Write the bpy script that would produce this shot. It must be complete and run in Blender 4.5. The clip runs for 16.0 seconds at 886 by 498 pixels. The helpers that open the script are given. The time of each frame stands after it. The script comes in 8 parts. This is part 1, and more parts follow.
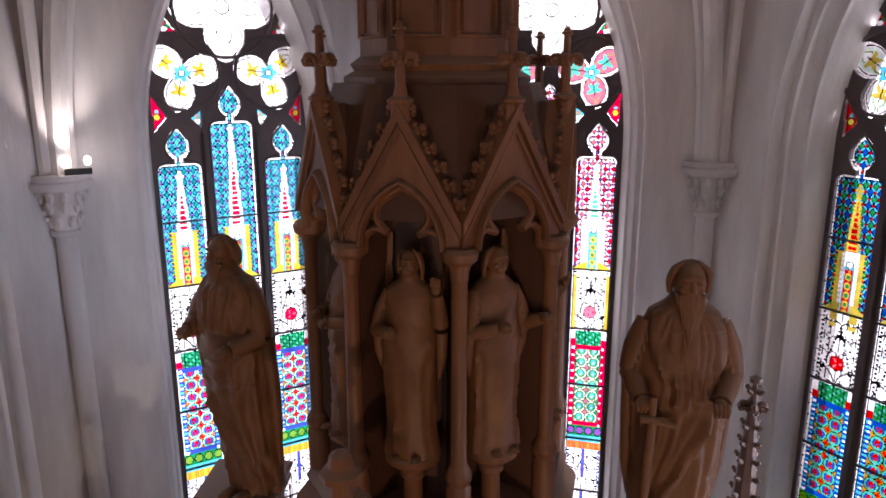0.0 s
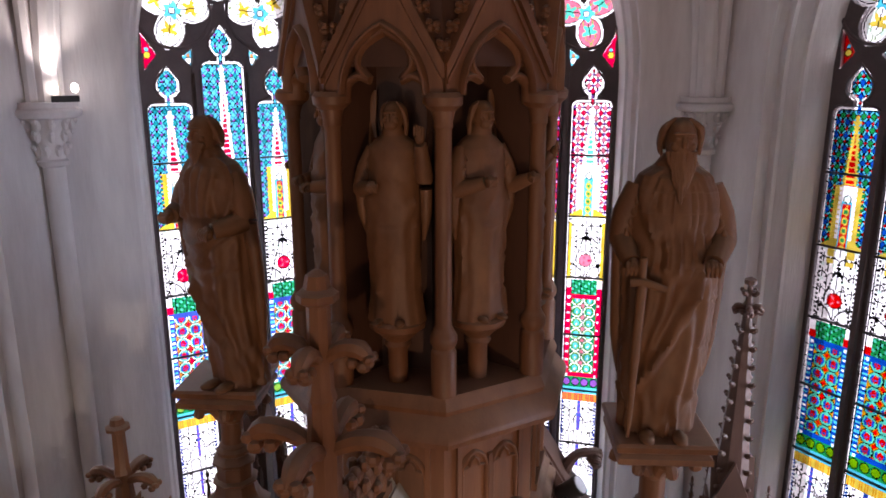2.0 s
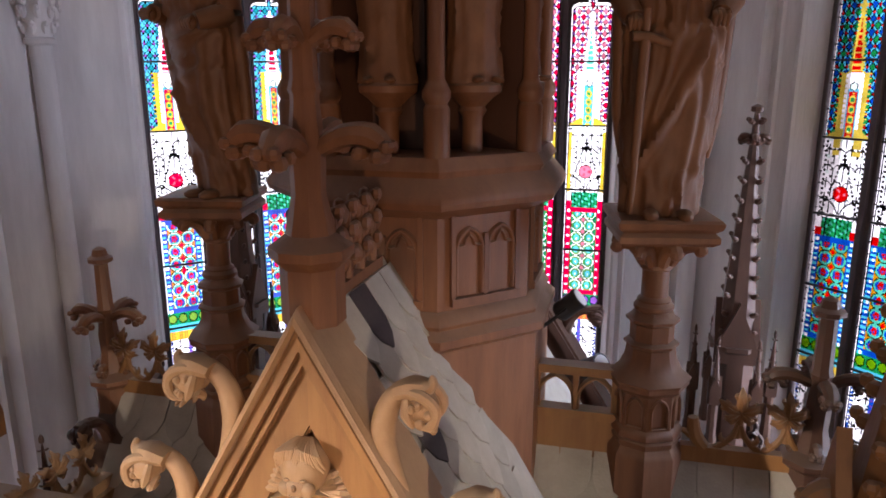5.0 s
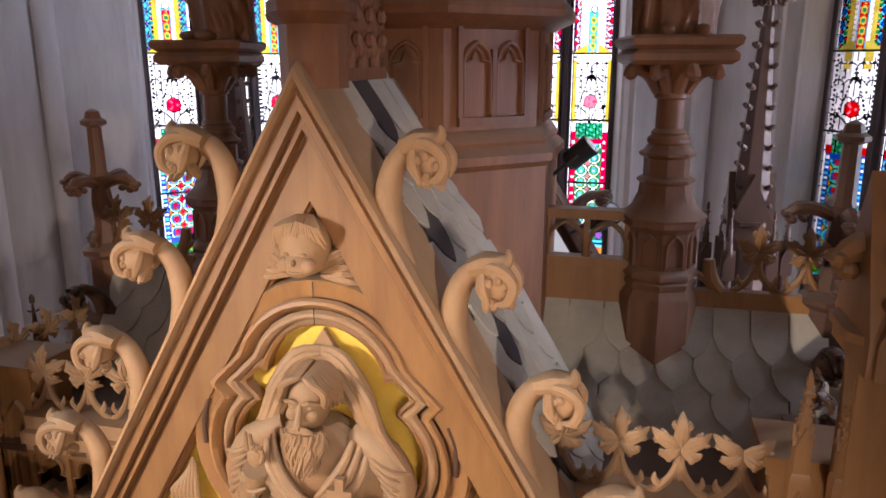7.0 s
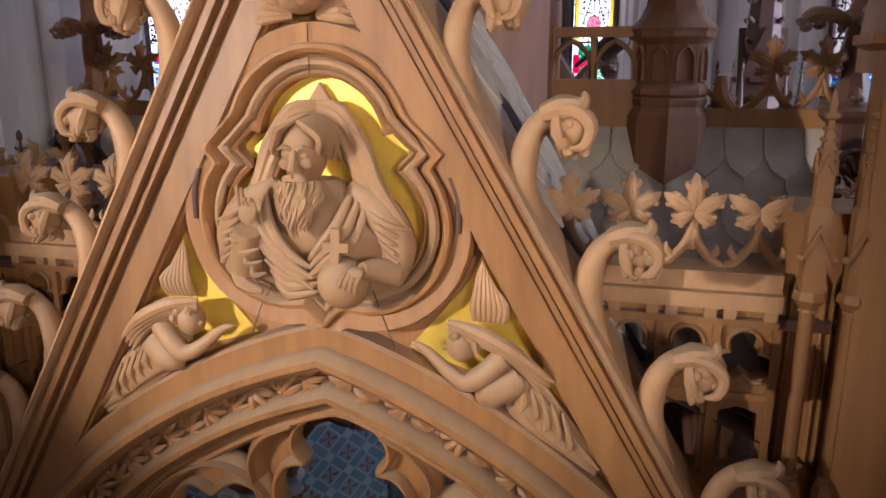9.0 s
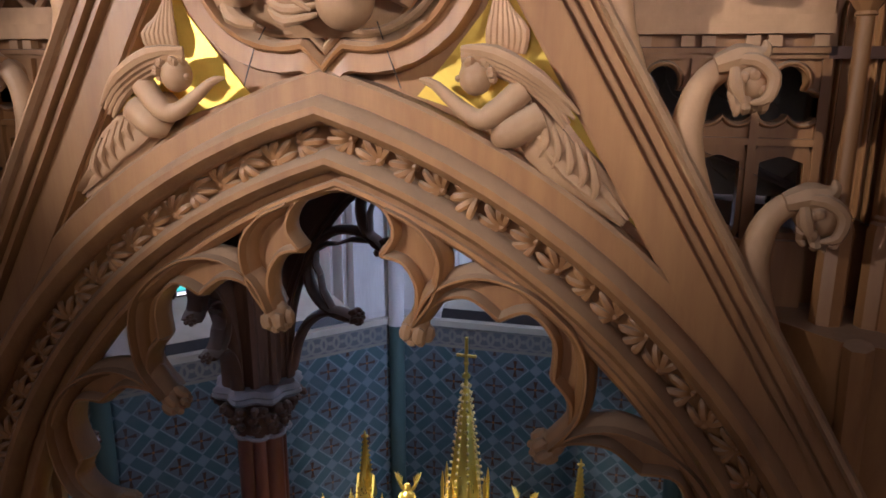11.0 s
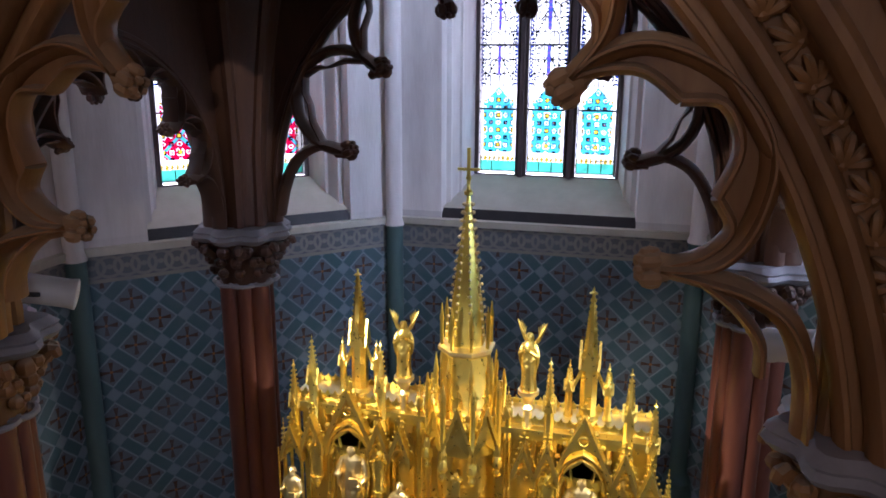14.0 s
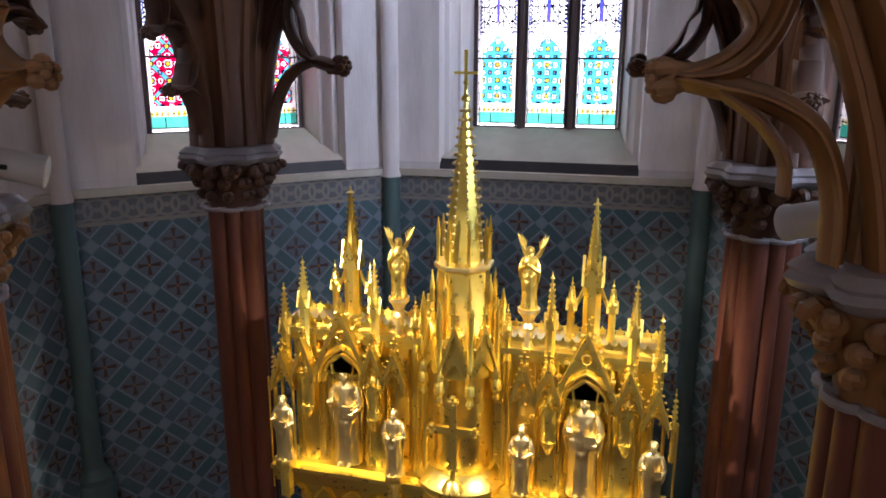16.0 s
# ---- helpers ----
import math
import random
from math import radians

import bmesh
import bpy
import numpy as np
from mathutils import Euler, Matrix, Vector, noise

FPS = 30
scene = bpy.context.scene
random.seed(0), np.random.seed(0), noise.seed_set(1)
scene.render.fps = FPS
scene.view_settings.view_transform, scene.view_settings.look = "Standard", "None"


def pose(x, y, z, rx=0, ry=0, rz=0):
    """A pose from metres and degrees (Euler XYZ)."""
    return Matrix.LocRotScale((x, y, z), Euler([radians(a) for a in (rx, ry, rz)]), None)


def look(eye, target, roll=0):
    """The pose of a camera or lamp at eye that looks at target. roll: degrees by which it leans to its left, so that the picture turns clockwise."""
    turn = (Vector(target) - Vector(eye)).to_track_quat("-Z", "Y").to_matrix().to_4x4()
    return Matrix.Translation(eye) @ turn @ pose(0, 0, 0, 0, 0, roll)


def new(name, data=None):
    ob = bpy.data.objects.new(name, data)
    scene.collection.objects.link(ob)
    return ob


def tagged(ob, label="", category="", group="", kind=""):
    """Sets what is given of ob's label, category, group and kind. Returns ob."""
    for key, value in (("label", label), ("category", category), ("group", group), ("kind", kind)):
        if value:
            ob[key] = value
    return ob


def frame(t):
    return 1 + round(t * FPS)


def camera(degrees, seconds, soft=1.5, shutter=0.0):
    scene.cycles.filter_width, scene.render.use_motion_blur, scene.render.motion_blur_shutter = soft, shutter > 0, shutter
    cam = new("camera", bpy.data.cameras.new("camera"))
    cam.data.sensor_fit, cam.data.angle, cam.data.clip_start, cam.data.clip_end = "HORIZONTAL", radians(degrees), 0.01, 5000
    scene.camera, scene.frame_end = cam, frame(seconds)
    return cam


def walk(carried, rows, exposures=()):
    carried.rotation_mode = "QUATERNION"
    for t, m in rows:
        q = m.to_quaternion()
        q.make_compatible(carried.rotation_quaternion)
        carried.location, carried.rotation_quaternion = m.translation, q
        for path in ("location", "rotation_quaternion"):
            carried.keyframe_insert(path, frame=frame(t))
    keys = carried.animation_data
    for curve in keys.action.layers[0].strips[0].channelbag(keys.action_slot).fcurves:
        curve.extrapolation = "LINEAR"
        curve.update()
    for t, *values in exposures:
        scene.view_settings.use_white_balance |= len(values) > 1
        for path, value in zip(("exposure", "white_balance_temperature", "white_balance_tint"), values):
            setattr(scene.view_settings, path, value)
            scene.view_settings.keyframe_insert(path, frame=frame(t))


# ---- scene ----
cam = camera(62.0, 16.0, soft=1.7)
# The eye at the start, the tilt, lean and turn of the whole descent; METRES sets its length, DEEP its way ahead.
METRES, DEEP, EYE, TILT, LEAN, TURN = 6.5, 1.414, (1.0, -2.2, 12.0), -13.9, 0.05, 14.5
ROWS = [
    (0.0, 0.0, 0.0, 0.0, 0.0, 0.0, -0.0),
    (0.5, 0.0021, 0.0032, -0.0293, -0.01, 0.02, 0.02),
    (1.0, 0.0046, 0.0057, -0.054, -0.03, 0.01, 0.03),
    (1.5, 0.0077, 0.0078, -0.0778, -0.04, 0.02, 0.03),
    (2.0, 0.011, 0.0101, -0.1043, -0.03, 0.01, 0.04),
    (2.5, 0.0138, 0.0137, -0.1349, -0.03, 0.01, 0.06),
    (3.0, 0.017, 0.0175, -0.1648, -0.04, -0.01, 0.05),
    (5.5, 0.0155, 0.0339, -0.3086, -0.02, -0.09, 0.05),
    (6.0, 0.0136, 0.0392, -0.3429, -0.02, -0.11, 0.08),
    (6.5, 0.0123, 0.0435, -0.3751, -0.0, -0.13, 0.07),
    (7.0, 0.0114, 0.0466, -0.4065, -0.01, -0.22, 0.04),
    (7.5, 0.0113, 0.0491, -0.4376, -0.01, -0.26, 0.01),
    (8.0, 0.0112, 0.0521, -0.4716, -0.01, -0.3, -0.0),
    (8.5, 0.0115, 0.0561, -0.5073, 0.03, -0.37, -0.02),
    (9.0, 0.0107, 0.0614, -0.5465, 0.04, -0.46, -0.02),
    (9.5, 0.0087, 0.0672, -0.5834, 0.02, -0.54, -0.03),
    (12.0, 0.0043, 0.1111, -0.7604, 0.18, -0.39, -0.25),
    (12.5, 0.0042, 0.1212, -0.7963, 0.21, -0.34, -0.29),
    (13.0, 0.0046, 0.1298, -0.8316, 0.22, -0.3, -0.32),
    (13.5, 0.0052, 0.1374, -0.8659, 0.18, -0.28, -0.31),
    (14.0, 0.0066, 0.1433, -0.8925, 0.2, -0.25, -0.34),
    (14.5, 0.0076, 0.1482, -0.9097, 0.19, -0.31, -0.29),
    (15.0, 0.0091, 0.1539, -0.9276, 0.19, -0.32, -0.27),
    (15.5, 0.01, 0.1607, -0.9536, 0.18, -0.3, -0.27),
    (16.0, 0.0104, 0.1678, -0.982, 0.17, -0.28, -0.27),
]
walk(
    cam,
    [
        (t, pose(*EYE, TILT, LEAN, TURN) @ pose(METRES * x, METRES * DEEP * y, METRES * z, 90 + pitch / DEEP, roll, yaw / DEEP))
        for t, x, y, z, yaw, pitch, roll in ROWS
    ],
    exposures=[(0.0, 0.1, 6550, 20), (6.0, 0.05, 6420, 20), (9.5, 0.0, 6000, 20), (12.0, -0.05, 5500, 20), (14.0, 0.2, 5750, 20), (16.0, 0.32, 6300, 20)],
)

# ---- light ----
world = bpy.data.worlds.new("world")
scene.world = world
world.use_nodes = True
sky = world.node_tree.nodes.new("ShaderNodeTexSky")
sky.sky_type, sky.sun_disc, sky.sun_elevation, sky.sun_rotation = "NISHITA", False, radians(40), radians(20)
background = world.node_tree.nodes["Background"]
background.inputs["Strength"].default_value = 0.12
world.node_tree.links.new(sky.outputs[0], background.inputs[0])


def spot(name, eye, target, watts, degrees, colour, radius=0.1, blend=0.4):
    data = bpy.data.lights.new(name, "SPOT")
    data.energy, data.spot_size, data.spot_blend, data.shadow_soft_size, data.color = watts, radians(degrees), blend, radius, colour
    ob = new(name, data)
    ob.matrix_basis = look(eye, target)
    return tagged(ob, kind="structure")


WARM = (1.0, 0.92, 0.76)
# Lamps of the nave, behind the camera, and the spotlights on the columns that light the gilded altar.
spot("nave_lamp", (-4.1, -5.4, 9.1), (0.0, 0.2, 7.8), 2350, 28, WARM, 0.05, 0.95)
spot("nave_lamp", (3.9, -5.2, 9.0), (0.2, 0.2, 7.9), 900, 30, WARM, 0.05, 0.95)
spot("nave_lamp", (3.6, -7.0, 7.2), (0.1, 1.5, 10.9), 520, 34, (1.0, 0.68, 0.42), 0.15, 0.9)
spot("altar_lamp", (-1.5, 0.62, 4.88), (0.1, 2.3, 2.75), 470, 72, (1.0, 0.92, 0.74), 0.06, 0.6)
spot("altar_lamp", (1.62, 1.42, 4.66), (0.0, 2.3, 2.75), 340, 74, (1.0, 0.92, 0.74), 0.06, 0.6)
spot("capital_lamp", (-4.1, 3.6, 11.2), (-4.4, 3.85, 12.6), 24, 90, (1.0, 0.93, 0.85), 0.05, 0.8)
# Added fill lamp, unseen in the nave, to brighten the apse from the front.
nave_fill = bpy.data.lights.new("nave_fill_light", "AREA")
nave_fill.shape, nave_fill.size, nave_fill.size_y, nave_fill.energy, nave_fill.color = "RECTANGLE", 5.0, 7.0, 165, (1.0, 0.9, 0.82)
tagged(new("nave_fill_light", nave_fill), kind="structure").matrix_basis = look((1.0, -15.8, 9.5), (0, 2, 8.5))

# Added fill lamps at the unseen side windows, the right one for the left walls.
for s, watts, back, high, tall in ((-1, 10, 1.92, 8.2, 7.0), (1, 150, 4.6, 7.4, 5.6)):
    fill_lamp = bpy.data.lights.new("side_fill_light", "AREA")
    fill_lamp.shape, fill_lamp.size, fill_lamp.size_y, fill_lamp.energy, fill_lamp.color = "RECTANGLE", 1.7, tall, watts, (0.66, 0.79, 1.0)
    fill_lamp.spread = radians(75 if s > 0 else 180)
    tagged(new("side_fill_light", fill_lamp), kind="structure").matrix_basis = look((s * 5.1, 1.92, high), (-s * 3.0, back, high - 1.4))

# ---- building tools ----
def glide(p, r, steps=3):
    """A smooth curve through the points p, with the radii r carried along."""
    q, s = [], []
    for i in range(len(p) - 1):
        a, b, c, d = p[max(i - 1, 0)], p[i], p[i + 1], p[min(i + 2, len(p) - 1)]
        for j in range(steps):
            t = j / steps
            q.append(0.5 * ((2 * b) + (c - a) * t + (2 * a - 5 * b + 4 * c - d) * t * t + (3 * b - a - 3 * c + d) * t ** 3))
            s.append(r[i] + (r[i + 1] - r[i]) * t)
    return q + [p[-1]], s + [r[-1]]


class Shape:
    """Points and faces of one mesh, gathered piece by piece."""

    def __init__(self):
        self.v, self.f = [], []

    def add(self, verts, faces, m=None):
        o = len(self.v)
        self.v += [tuple(m @ Vector(p)) for p in verts] if m is not None else [tuple(p) for p in verts]
        self.f += [tuple(i + o for i in f) for f in faces]
        return self

    def merge(self, other, m=None):
        return self.add(other.v, other.f, m)

    def box(self, x0, x1, y0, y1, z0, z1, m=None):
        v = [(x, y, z) for z in (z0, z1) for y in (y0, y1) for x in (x0, x1)]
        return self.add(v, [(0, 2, 3, 1), (4, 5, 7, 6), (0, 1, 5, 4), (2, 6, 7, 3), (0, 4, 6, 2), (1, 3, 7, 5)], m)

    def rings(self, rings, m=None, closed=False, caps=True):
        """A skin over rings of equally many points."""
        n, k = len(rings[0]), len(rings)
        v = [p for r in rings for p in r]
        f = [(i * n + j, i * n + (j + 1) % n, (i + 1) % k * n + (j + 1) % n, (i + 1) % k * n + j) for i in range(k if closed else k - 1) for j in range(n)]
        if caps and not closed:
            f += [tuple(range(n))[::-1], tuple(range((k - 1) * n, k * n))]
        return self.add(v, f, m)

    def lathe(self, profile, n=16, m=None, start=0.0):
        """profile: (radius, z) from below upwards; n corners."""
        r = [[(q * math.cos(start + 2 * math.pi * j / n), q * math.sin(start + 2 * math.pi * j / n), z) for j in range(n)] for q, z in profile]
        return self.rings(r, m)

    def prism(self, poly, y0, y1, m=None):
        """poly: (x, z) outline, extruded along y."""
        n = len(poly)
        v = [(x, y0, z) for x, z in poly] + [(x, y1, z) for x, z in poly]
        return self.add(v, [tuple(range(n)), tuple(range(2 * n - 1, n - 1, -1))] + [(i, i + n, (i + 1) % n + n, (i + 1) % n) for i in range(n)], m)

    def tube(self, path, radius, n=8, closed=False, m=None, flat=1.0):
        """A round rod along path; radius a number or one for each point; flat squeezes it along its second axis."""
        p = [Vector(q) for q in path]
        if not closed and 3 <= len(p) <= 8:
            p, radius = glide(p, radius if isinstance(radius, (list, tuple)) else [radius] * len(p))
        k, rings, side = len(p), [], None
        for i in range(k):
            a = p[(i - 1) % k] if closed or i else p[0]
            b = p[(i + 1) % k] if closed or i < k - 1 else p[-1]
            d = (b - a).normalized()
            if side is None:
                side = d.orthogonal().normalized() if abs(d.y) > 0.9 else d.cross(Vector((0, 1, 0))).normalized()
            side = (side - d * side.dot(d)).normalized()
            up = d.cross(side)
            r = radius[i] if isinstance(radius, (list, tuple)) else radius
            rings.append([p[i] + side * (r * math.cos(2 * math.pi * j / n)) + up * (r * flat * math.sin(2 * math.pi * j / n)) for j in range(n)])
        return self.rings(rings, m, closed)

    def sweep(self, path, profile, closed=False, m=None, taper=None):
        """Moves a (side, depth) outline along a path in the xz plane; side points to the left of the way, depth along y."""
        k, rings = len(path), []
        for i in range(k):
            a = path[(i - 1) % k] if closed or i else path[0]
            b = path[(i + 1) % k] if closed or i < k - 1 else path[-1]
            dx, dz = b[0] - a[0], b[1] - a[1]
            q = math.hypot(dx, dz) or 1.0
            s = taper[i] if taper else 1.0
            rings.append([(path[i][0] - dz / q * u * s, w, path[i][1] + dx / q * u * s) for u, w in profile])
        return self.rings(rings, m, closed)

    def ball(self, centre, r, n=10, k=6, m=None):
        rx, ry, rz = r if isinstance(r, (tuple, list)) else (r, r, r)
        rows = []
        for i in range(k + 1):
            a = math.pi * (0.03 + 0.94 * i / k) - math.pi / 2
            rows.append([(centre[0] + rx * math.cos(a) * math.cos(2 * math.pi * j / n), centre[1] + ry * math.cos(a) * math.sin(2 * math.pi * j / n), centre[2] + rz * math.sin(a)) for j in range(n)])
        return self.rings(rows, m)


def data_of(shape, material, smooth=35):
    me = bpy.data.meshes.new("mesh")
    me.from_pydata(shape.v, [], shape.f)
    bm = bmesh.new()
    bm.from_mesh(me)
    bmesh.ops.recalc_face_normals(bm, faces=bm.faces)
    bm.to_mesh(me)
    bm.free()
    if smooth:
        me.polygons.foreach_set("use_smooth", [True] * len(me.polygons))
        me.set_sharp_from_angle(angle=radians(smooth))
    me.materials.append(material)
    return me


def part(name, shape, material, parent=None, label="", smooth=35, at=None):
    """One mesh object, under a thing or a part of it."""
    ob = new(name, shape if isinstance(shape, bpy.types.Mesh) else data_of(shape, material, smooth))
    if parent:
        ob.parent = parent
    if at is not None:
        ob.matrix_basis = at
    return tagged(ob, label)


def thing(name, label, category, group="", kind="", at=None):
    """An empty at the foot of a thing, for its parts."""
    ob = new(name)
    ob.empty_display_size = 0.05
    if at is not None:
        ob.matrix_basis = at
    return tagged(ob, label, category, group, kind)


def arc(cx, cz, r, a0, a1, n=12):
    """Points of an arc in the xz plane, in degrees."""
    return [(cx + r * math.cos(radians(a0 + (a1 - a0) * i / n)), cz + r * math.sin(radians(a0 + (a1 - a0) * i / n))) for i in range(n + 1)]


def pointed(w, z0, h, n=12, cx=0.0):
    """A two-centred arch from the left springing to the right one: half width w, rise h."""
    c = (h * h - w * w) / (2 * w)
    a = math.degrees(math.atan2(h, c))
    left = arc(cx + c, z0, w + c, 180, 180 - a, n)
    return left + [(2 * cx - x, z) for x, z in left[-2::-1]]


def blend_rings(keys, n):
    """Smooth rings between key rings (z, rx, ry, cx, cy)."""
    out = []
    for i in range(n):
        t = i / (n - 1) * (len(keys) - 1)
        k = min(int(t), len(keys) - 2)
        f = t - k
        f = f * f * (3 - 2 * f)
        out.append(tuple(a + (b - a) * f for a, b in zip(keys[k], keys[k + 1])))
    return out


# ---- materials ----
def material(name, colour, second=None, rough=0.6, metal=0.0, grain=(6.0, 6.0, 6.0), fine=60.0, bump=0.15, spread=0.5, dust=None, gloss=None):
    """A surface of two mottled colours with stains, fine grain and relief, in metres of the object's own space; dust settles on what faces up."""
    mat = bpy.data.materials.new(name)
    mat.use_nodes = True
    tree, nodes = mat.node_tree, mat.node_tree.nodes
    shader = nodes["Principled BSDF"]
    link = tree.links.new
    place = nodes.new("ShaderNodeNewGeometry")
    scale = nodes.new("ShaderNodeVectorMath")
    scale.operation = "MULTIPLY"
    scale.inputs[1].default_value = grain
    link(place.outputs["Position"], scale.inputs[0])
    big = nodes.new("ShaderNodeTexNoise")
    big.inputs["Scale"].default_value, big.inputs["Detail"].default_value = 1.0, 6.0
    big.inputs["Roughness"].default_value = 0.62
    link(scale.outputs[0], big.inputs["Vector"])
    small = nodes.new("ShaderNodeTexNoise")
    small.inputs["Scale"].default_value, small.inputs["Detail"].default_value = fine / max(grain[0], 1.0), 3.0
    link(scale.outputs[0], small.inputs["Vector"])
    ramp = nodes.new("ShaderNodeMapRange")
    ramp.inputs["From Min"].default_value, ramp.inputs["From Max"].default_value = 0.5 - spread / 2, 0.5 + spread / 2
    link(big.outputs["Fac"], ramp.inputs["Value"])
    mix = nodes.new("ShaderNodeMix")
    mix.data_type = "RGBA"
    second = second or tuple(c * 0.72 for c in colour)
    mix.inputs["A"].default_value, mix.inputs["B"].default_value = (*colour, 1), (*second, 1)
    link(ramp.outputs[0], mix.inputs["Factor"])
    last = mix.outputs["Result"]
    info = nodes.new("ShaderNodeObjectInfo")
    tone = nodes.new("ShaderNodeMapRange")
    tone.inputs["To Min"].default_value, tone.inputs["To Max"].default_value = 0.86, 1.1
    link(info.outputs["Random"], tone.inputs["Value"])
    vary = nodes.new("ShaderNodeVectorMath")
    vary.operation = "SCALE"
    link(last, vary.inputs[0])
    link(tone.outputs[0], vary.inputs["Scale"])
    last = vary.outputs[0]
    if dust:
        up = nodes.new("ShaderNodeSeparateXYZ")
        link(place.outputs["Normal"], up.inputs[0])
        lay = nodes.new("ShaderNodeMapRange")
        lay.inputs["From Min"].default_value, lay.inputs["From Max"].default_value = 0.25, 0.95
        lay.inputs["To Max"].default_value = dust[3]
        link(up.outputs["Z"], lay.inputs["Value"])
        over = nodes.new("ShaderNodeMix")
        over.data_type = "RGBA"
        over.inputs["B"].default_value = (*dust[:3], 1)
        link(lay.outputs[0], over.inputs["Factor"])
        link(last, over.inputs["A"])
        last = over.outputs["Result"]
    link(last, shader.inputs["Base Color"])
    shader.inputs["Metallic"].default_value = metal
    wear = nodes.new("ShaderNodeMapRange")
    wear.inputs["To Min"].default_value, wear.inputs["To Max"].default_value = max(rough - 0.12, 0.05), min(rough + 0.12, 1.0)
    link(small.outputs["Fac"], wear.inputs["Value"])
    link(wear.outputs[0], shader.inputs["Roughness"])
    if gloss is not None:
        shader.inputs["Specular IOR Level"].default_value = gloss
    if bump:
        relief = nodes.new("ShaderNodeBump")
        relief.inputs["Strength"].default_value, relief.inputs["Distance"].default_value = bump, 0.01
        link(small.outputs["Fac"], relief.inputs["Height"])
        link(relief.outputs[0], shader.inputs["Normal"])
    return mat


OAK = material("carved_oak", (0.37, 0.178, 0.06), (0.225, 0.098, 0.033), 0.5, grain=(11, 11, 1.4), fine=70, bump=0.12, dust=(0.42, 0.34, 0.25, 0.55))
# Darker oak, with shade of rear, side and recessed parts in its colour.
OAK_DARK_SHADED = material("dark_shaded_oak", (0.12, 0.052, 0.028), (0.07, 0.03, 0.018), 0.5, grain=(9, 9, 2.2), fine=70, bump=0.12, dust=(0.25, 0.2, 0.16, 0.4))
TOWER_OAK = material("red_brown_oak", (0.27, 0.115, 0.05), (0.15, 0.058, 0.026), 0.5, grain=(11, 11, 1.4), fine=70, bump=0.12, dust=(0.36, 0.27, 0.2, 0.5))
CARVING = material("statue_wood", (0.27, 0.12, 0.05), (0.15, 0.062, 0.027), 0.55, grain=(7, 7, 4), fine=50, bump=0.1, dust=(0.36, 0.28, 0.19, 0.35))
PALE = material("pale_carved_wood", (0.47, 0.275, 0.135), (0.32, 0.17, 0.08), 0.6, grain=(8, 8, 5), fine=60, bump=0.12, dust=(0.5, 0.41, 0.3, 0.45))
COLUMN = material("red_brown_column", (0.21, 0.07, 0.042), (0.13, 0.04, 0.025), 0.4, grain=(5, 5, 2), fine=50, bump=0.06)
SLATE = material("pale_shingle", (0.5, 0.45, 0.37), (0.36, 0.31, 0.25), 0.8, grain=(5, 5, 5), fine=70, bump=0.2)
SLATE_DARK = material("dark_shingle", (0.07, 0.05, 0.05), (0.045, 0.035, 0.035), 0.7, grain=(5, 5, 5), fine=70, bump=0.2)
PLASTER = material("white_plaster", (0.9, 0.86, 0.84), (0.55, 0.49, 0.48), 0.9, grain=(2.1, 2.1, 0.4), fine=40, bump=0.3, spread=0.5)
STONE = material("pale_sill_stone", (0.62, 0.58, 0.5), (0.42, 0.38, 0.3), 0.85, grain=(2.2, 2.2, 1.2), fine=40, bump=0.15, spread=0.6)
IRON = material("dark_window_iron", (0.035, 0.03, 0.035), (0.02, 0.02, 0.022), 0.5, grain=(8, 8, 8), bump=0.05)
GOLD = material("gilding", (1.0, 0.8, 0.22), (0.98, 0.7, 0.13), 0.31, 1.0, grain=(5, 5, 5), fine=30, bump=0.006)
LEAF = material("gold_leaf_ground", (0.95, 0.68, 0.12), (0.85, 0.55, 0.08), 0.42, 0.55, grain=(12, 12, 12), fine=90, bump=0.1)
SILVER = material("pale_gilding", (1.0, 0.84, 0.45), (0.92, 0.7, 0.28), 0.35, 1.0, grain=(6, 6, 6), fine=30, bump=0.01)
WHITE_METAL = material("white_lamp_enamel", (0.8, 0.8, 0.8), (0.72, 0.72, 0.72), 0.4, grain=(6, 6, 6), bump=0.02)
BLACK = material("black_lamp_metal", (0.02, 0.02, 0.022), (0.03, 0.03, 0.03), 0.45, grain=(6, 6, 6), bump=0.03)

# ---- the apse: five sides of an octagon about (0, 1.92) ----
CY, INNER, GLASS = 1.92, 4.42, 5.23
WALL_TOP, SILL, SPRING = 15.0, 4.28, 11.15


def side(angle, offset=0.0):
    """The pose of a wall: x runs along it to the right, y out of the room, from the octagon's middle."""
    return pose(0, CY, 0, 0, 0, angle) @ pose(offset, 0, 0)


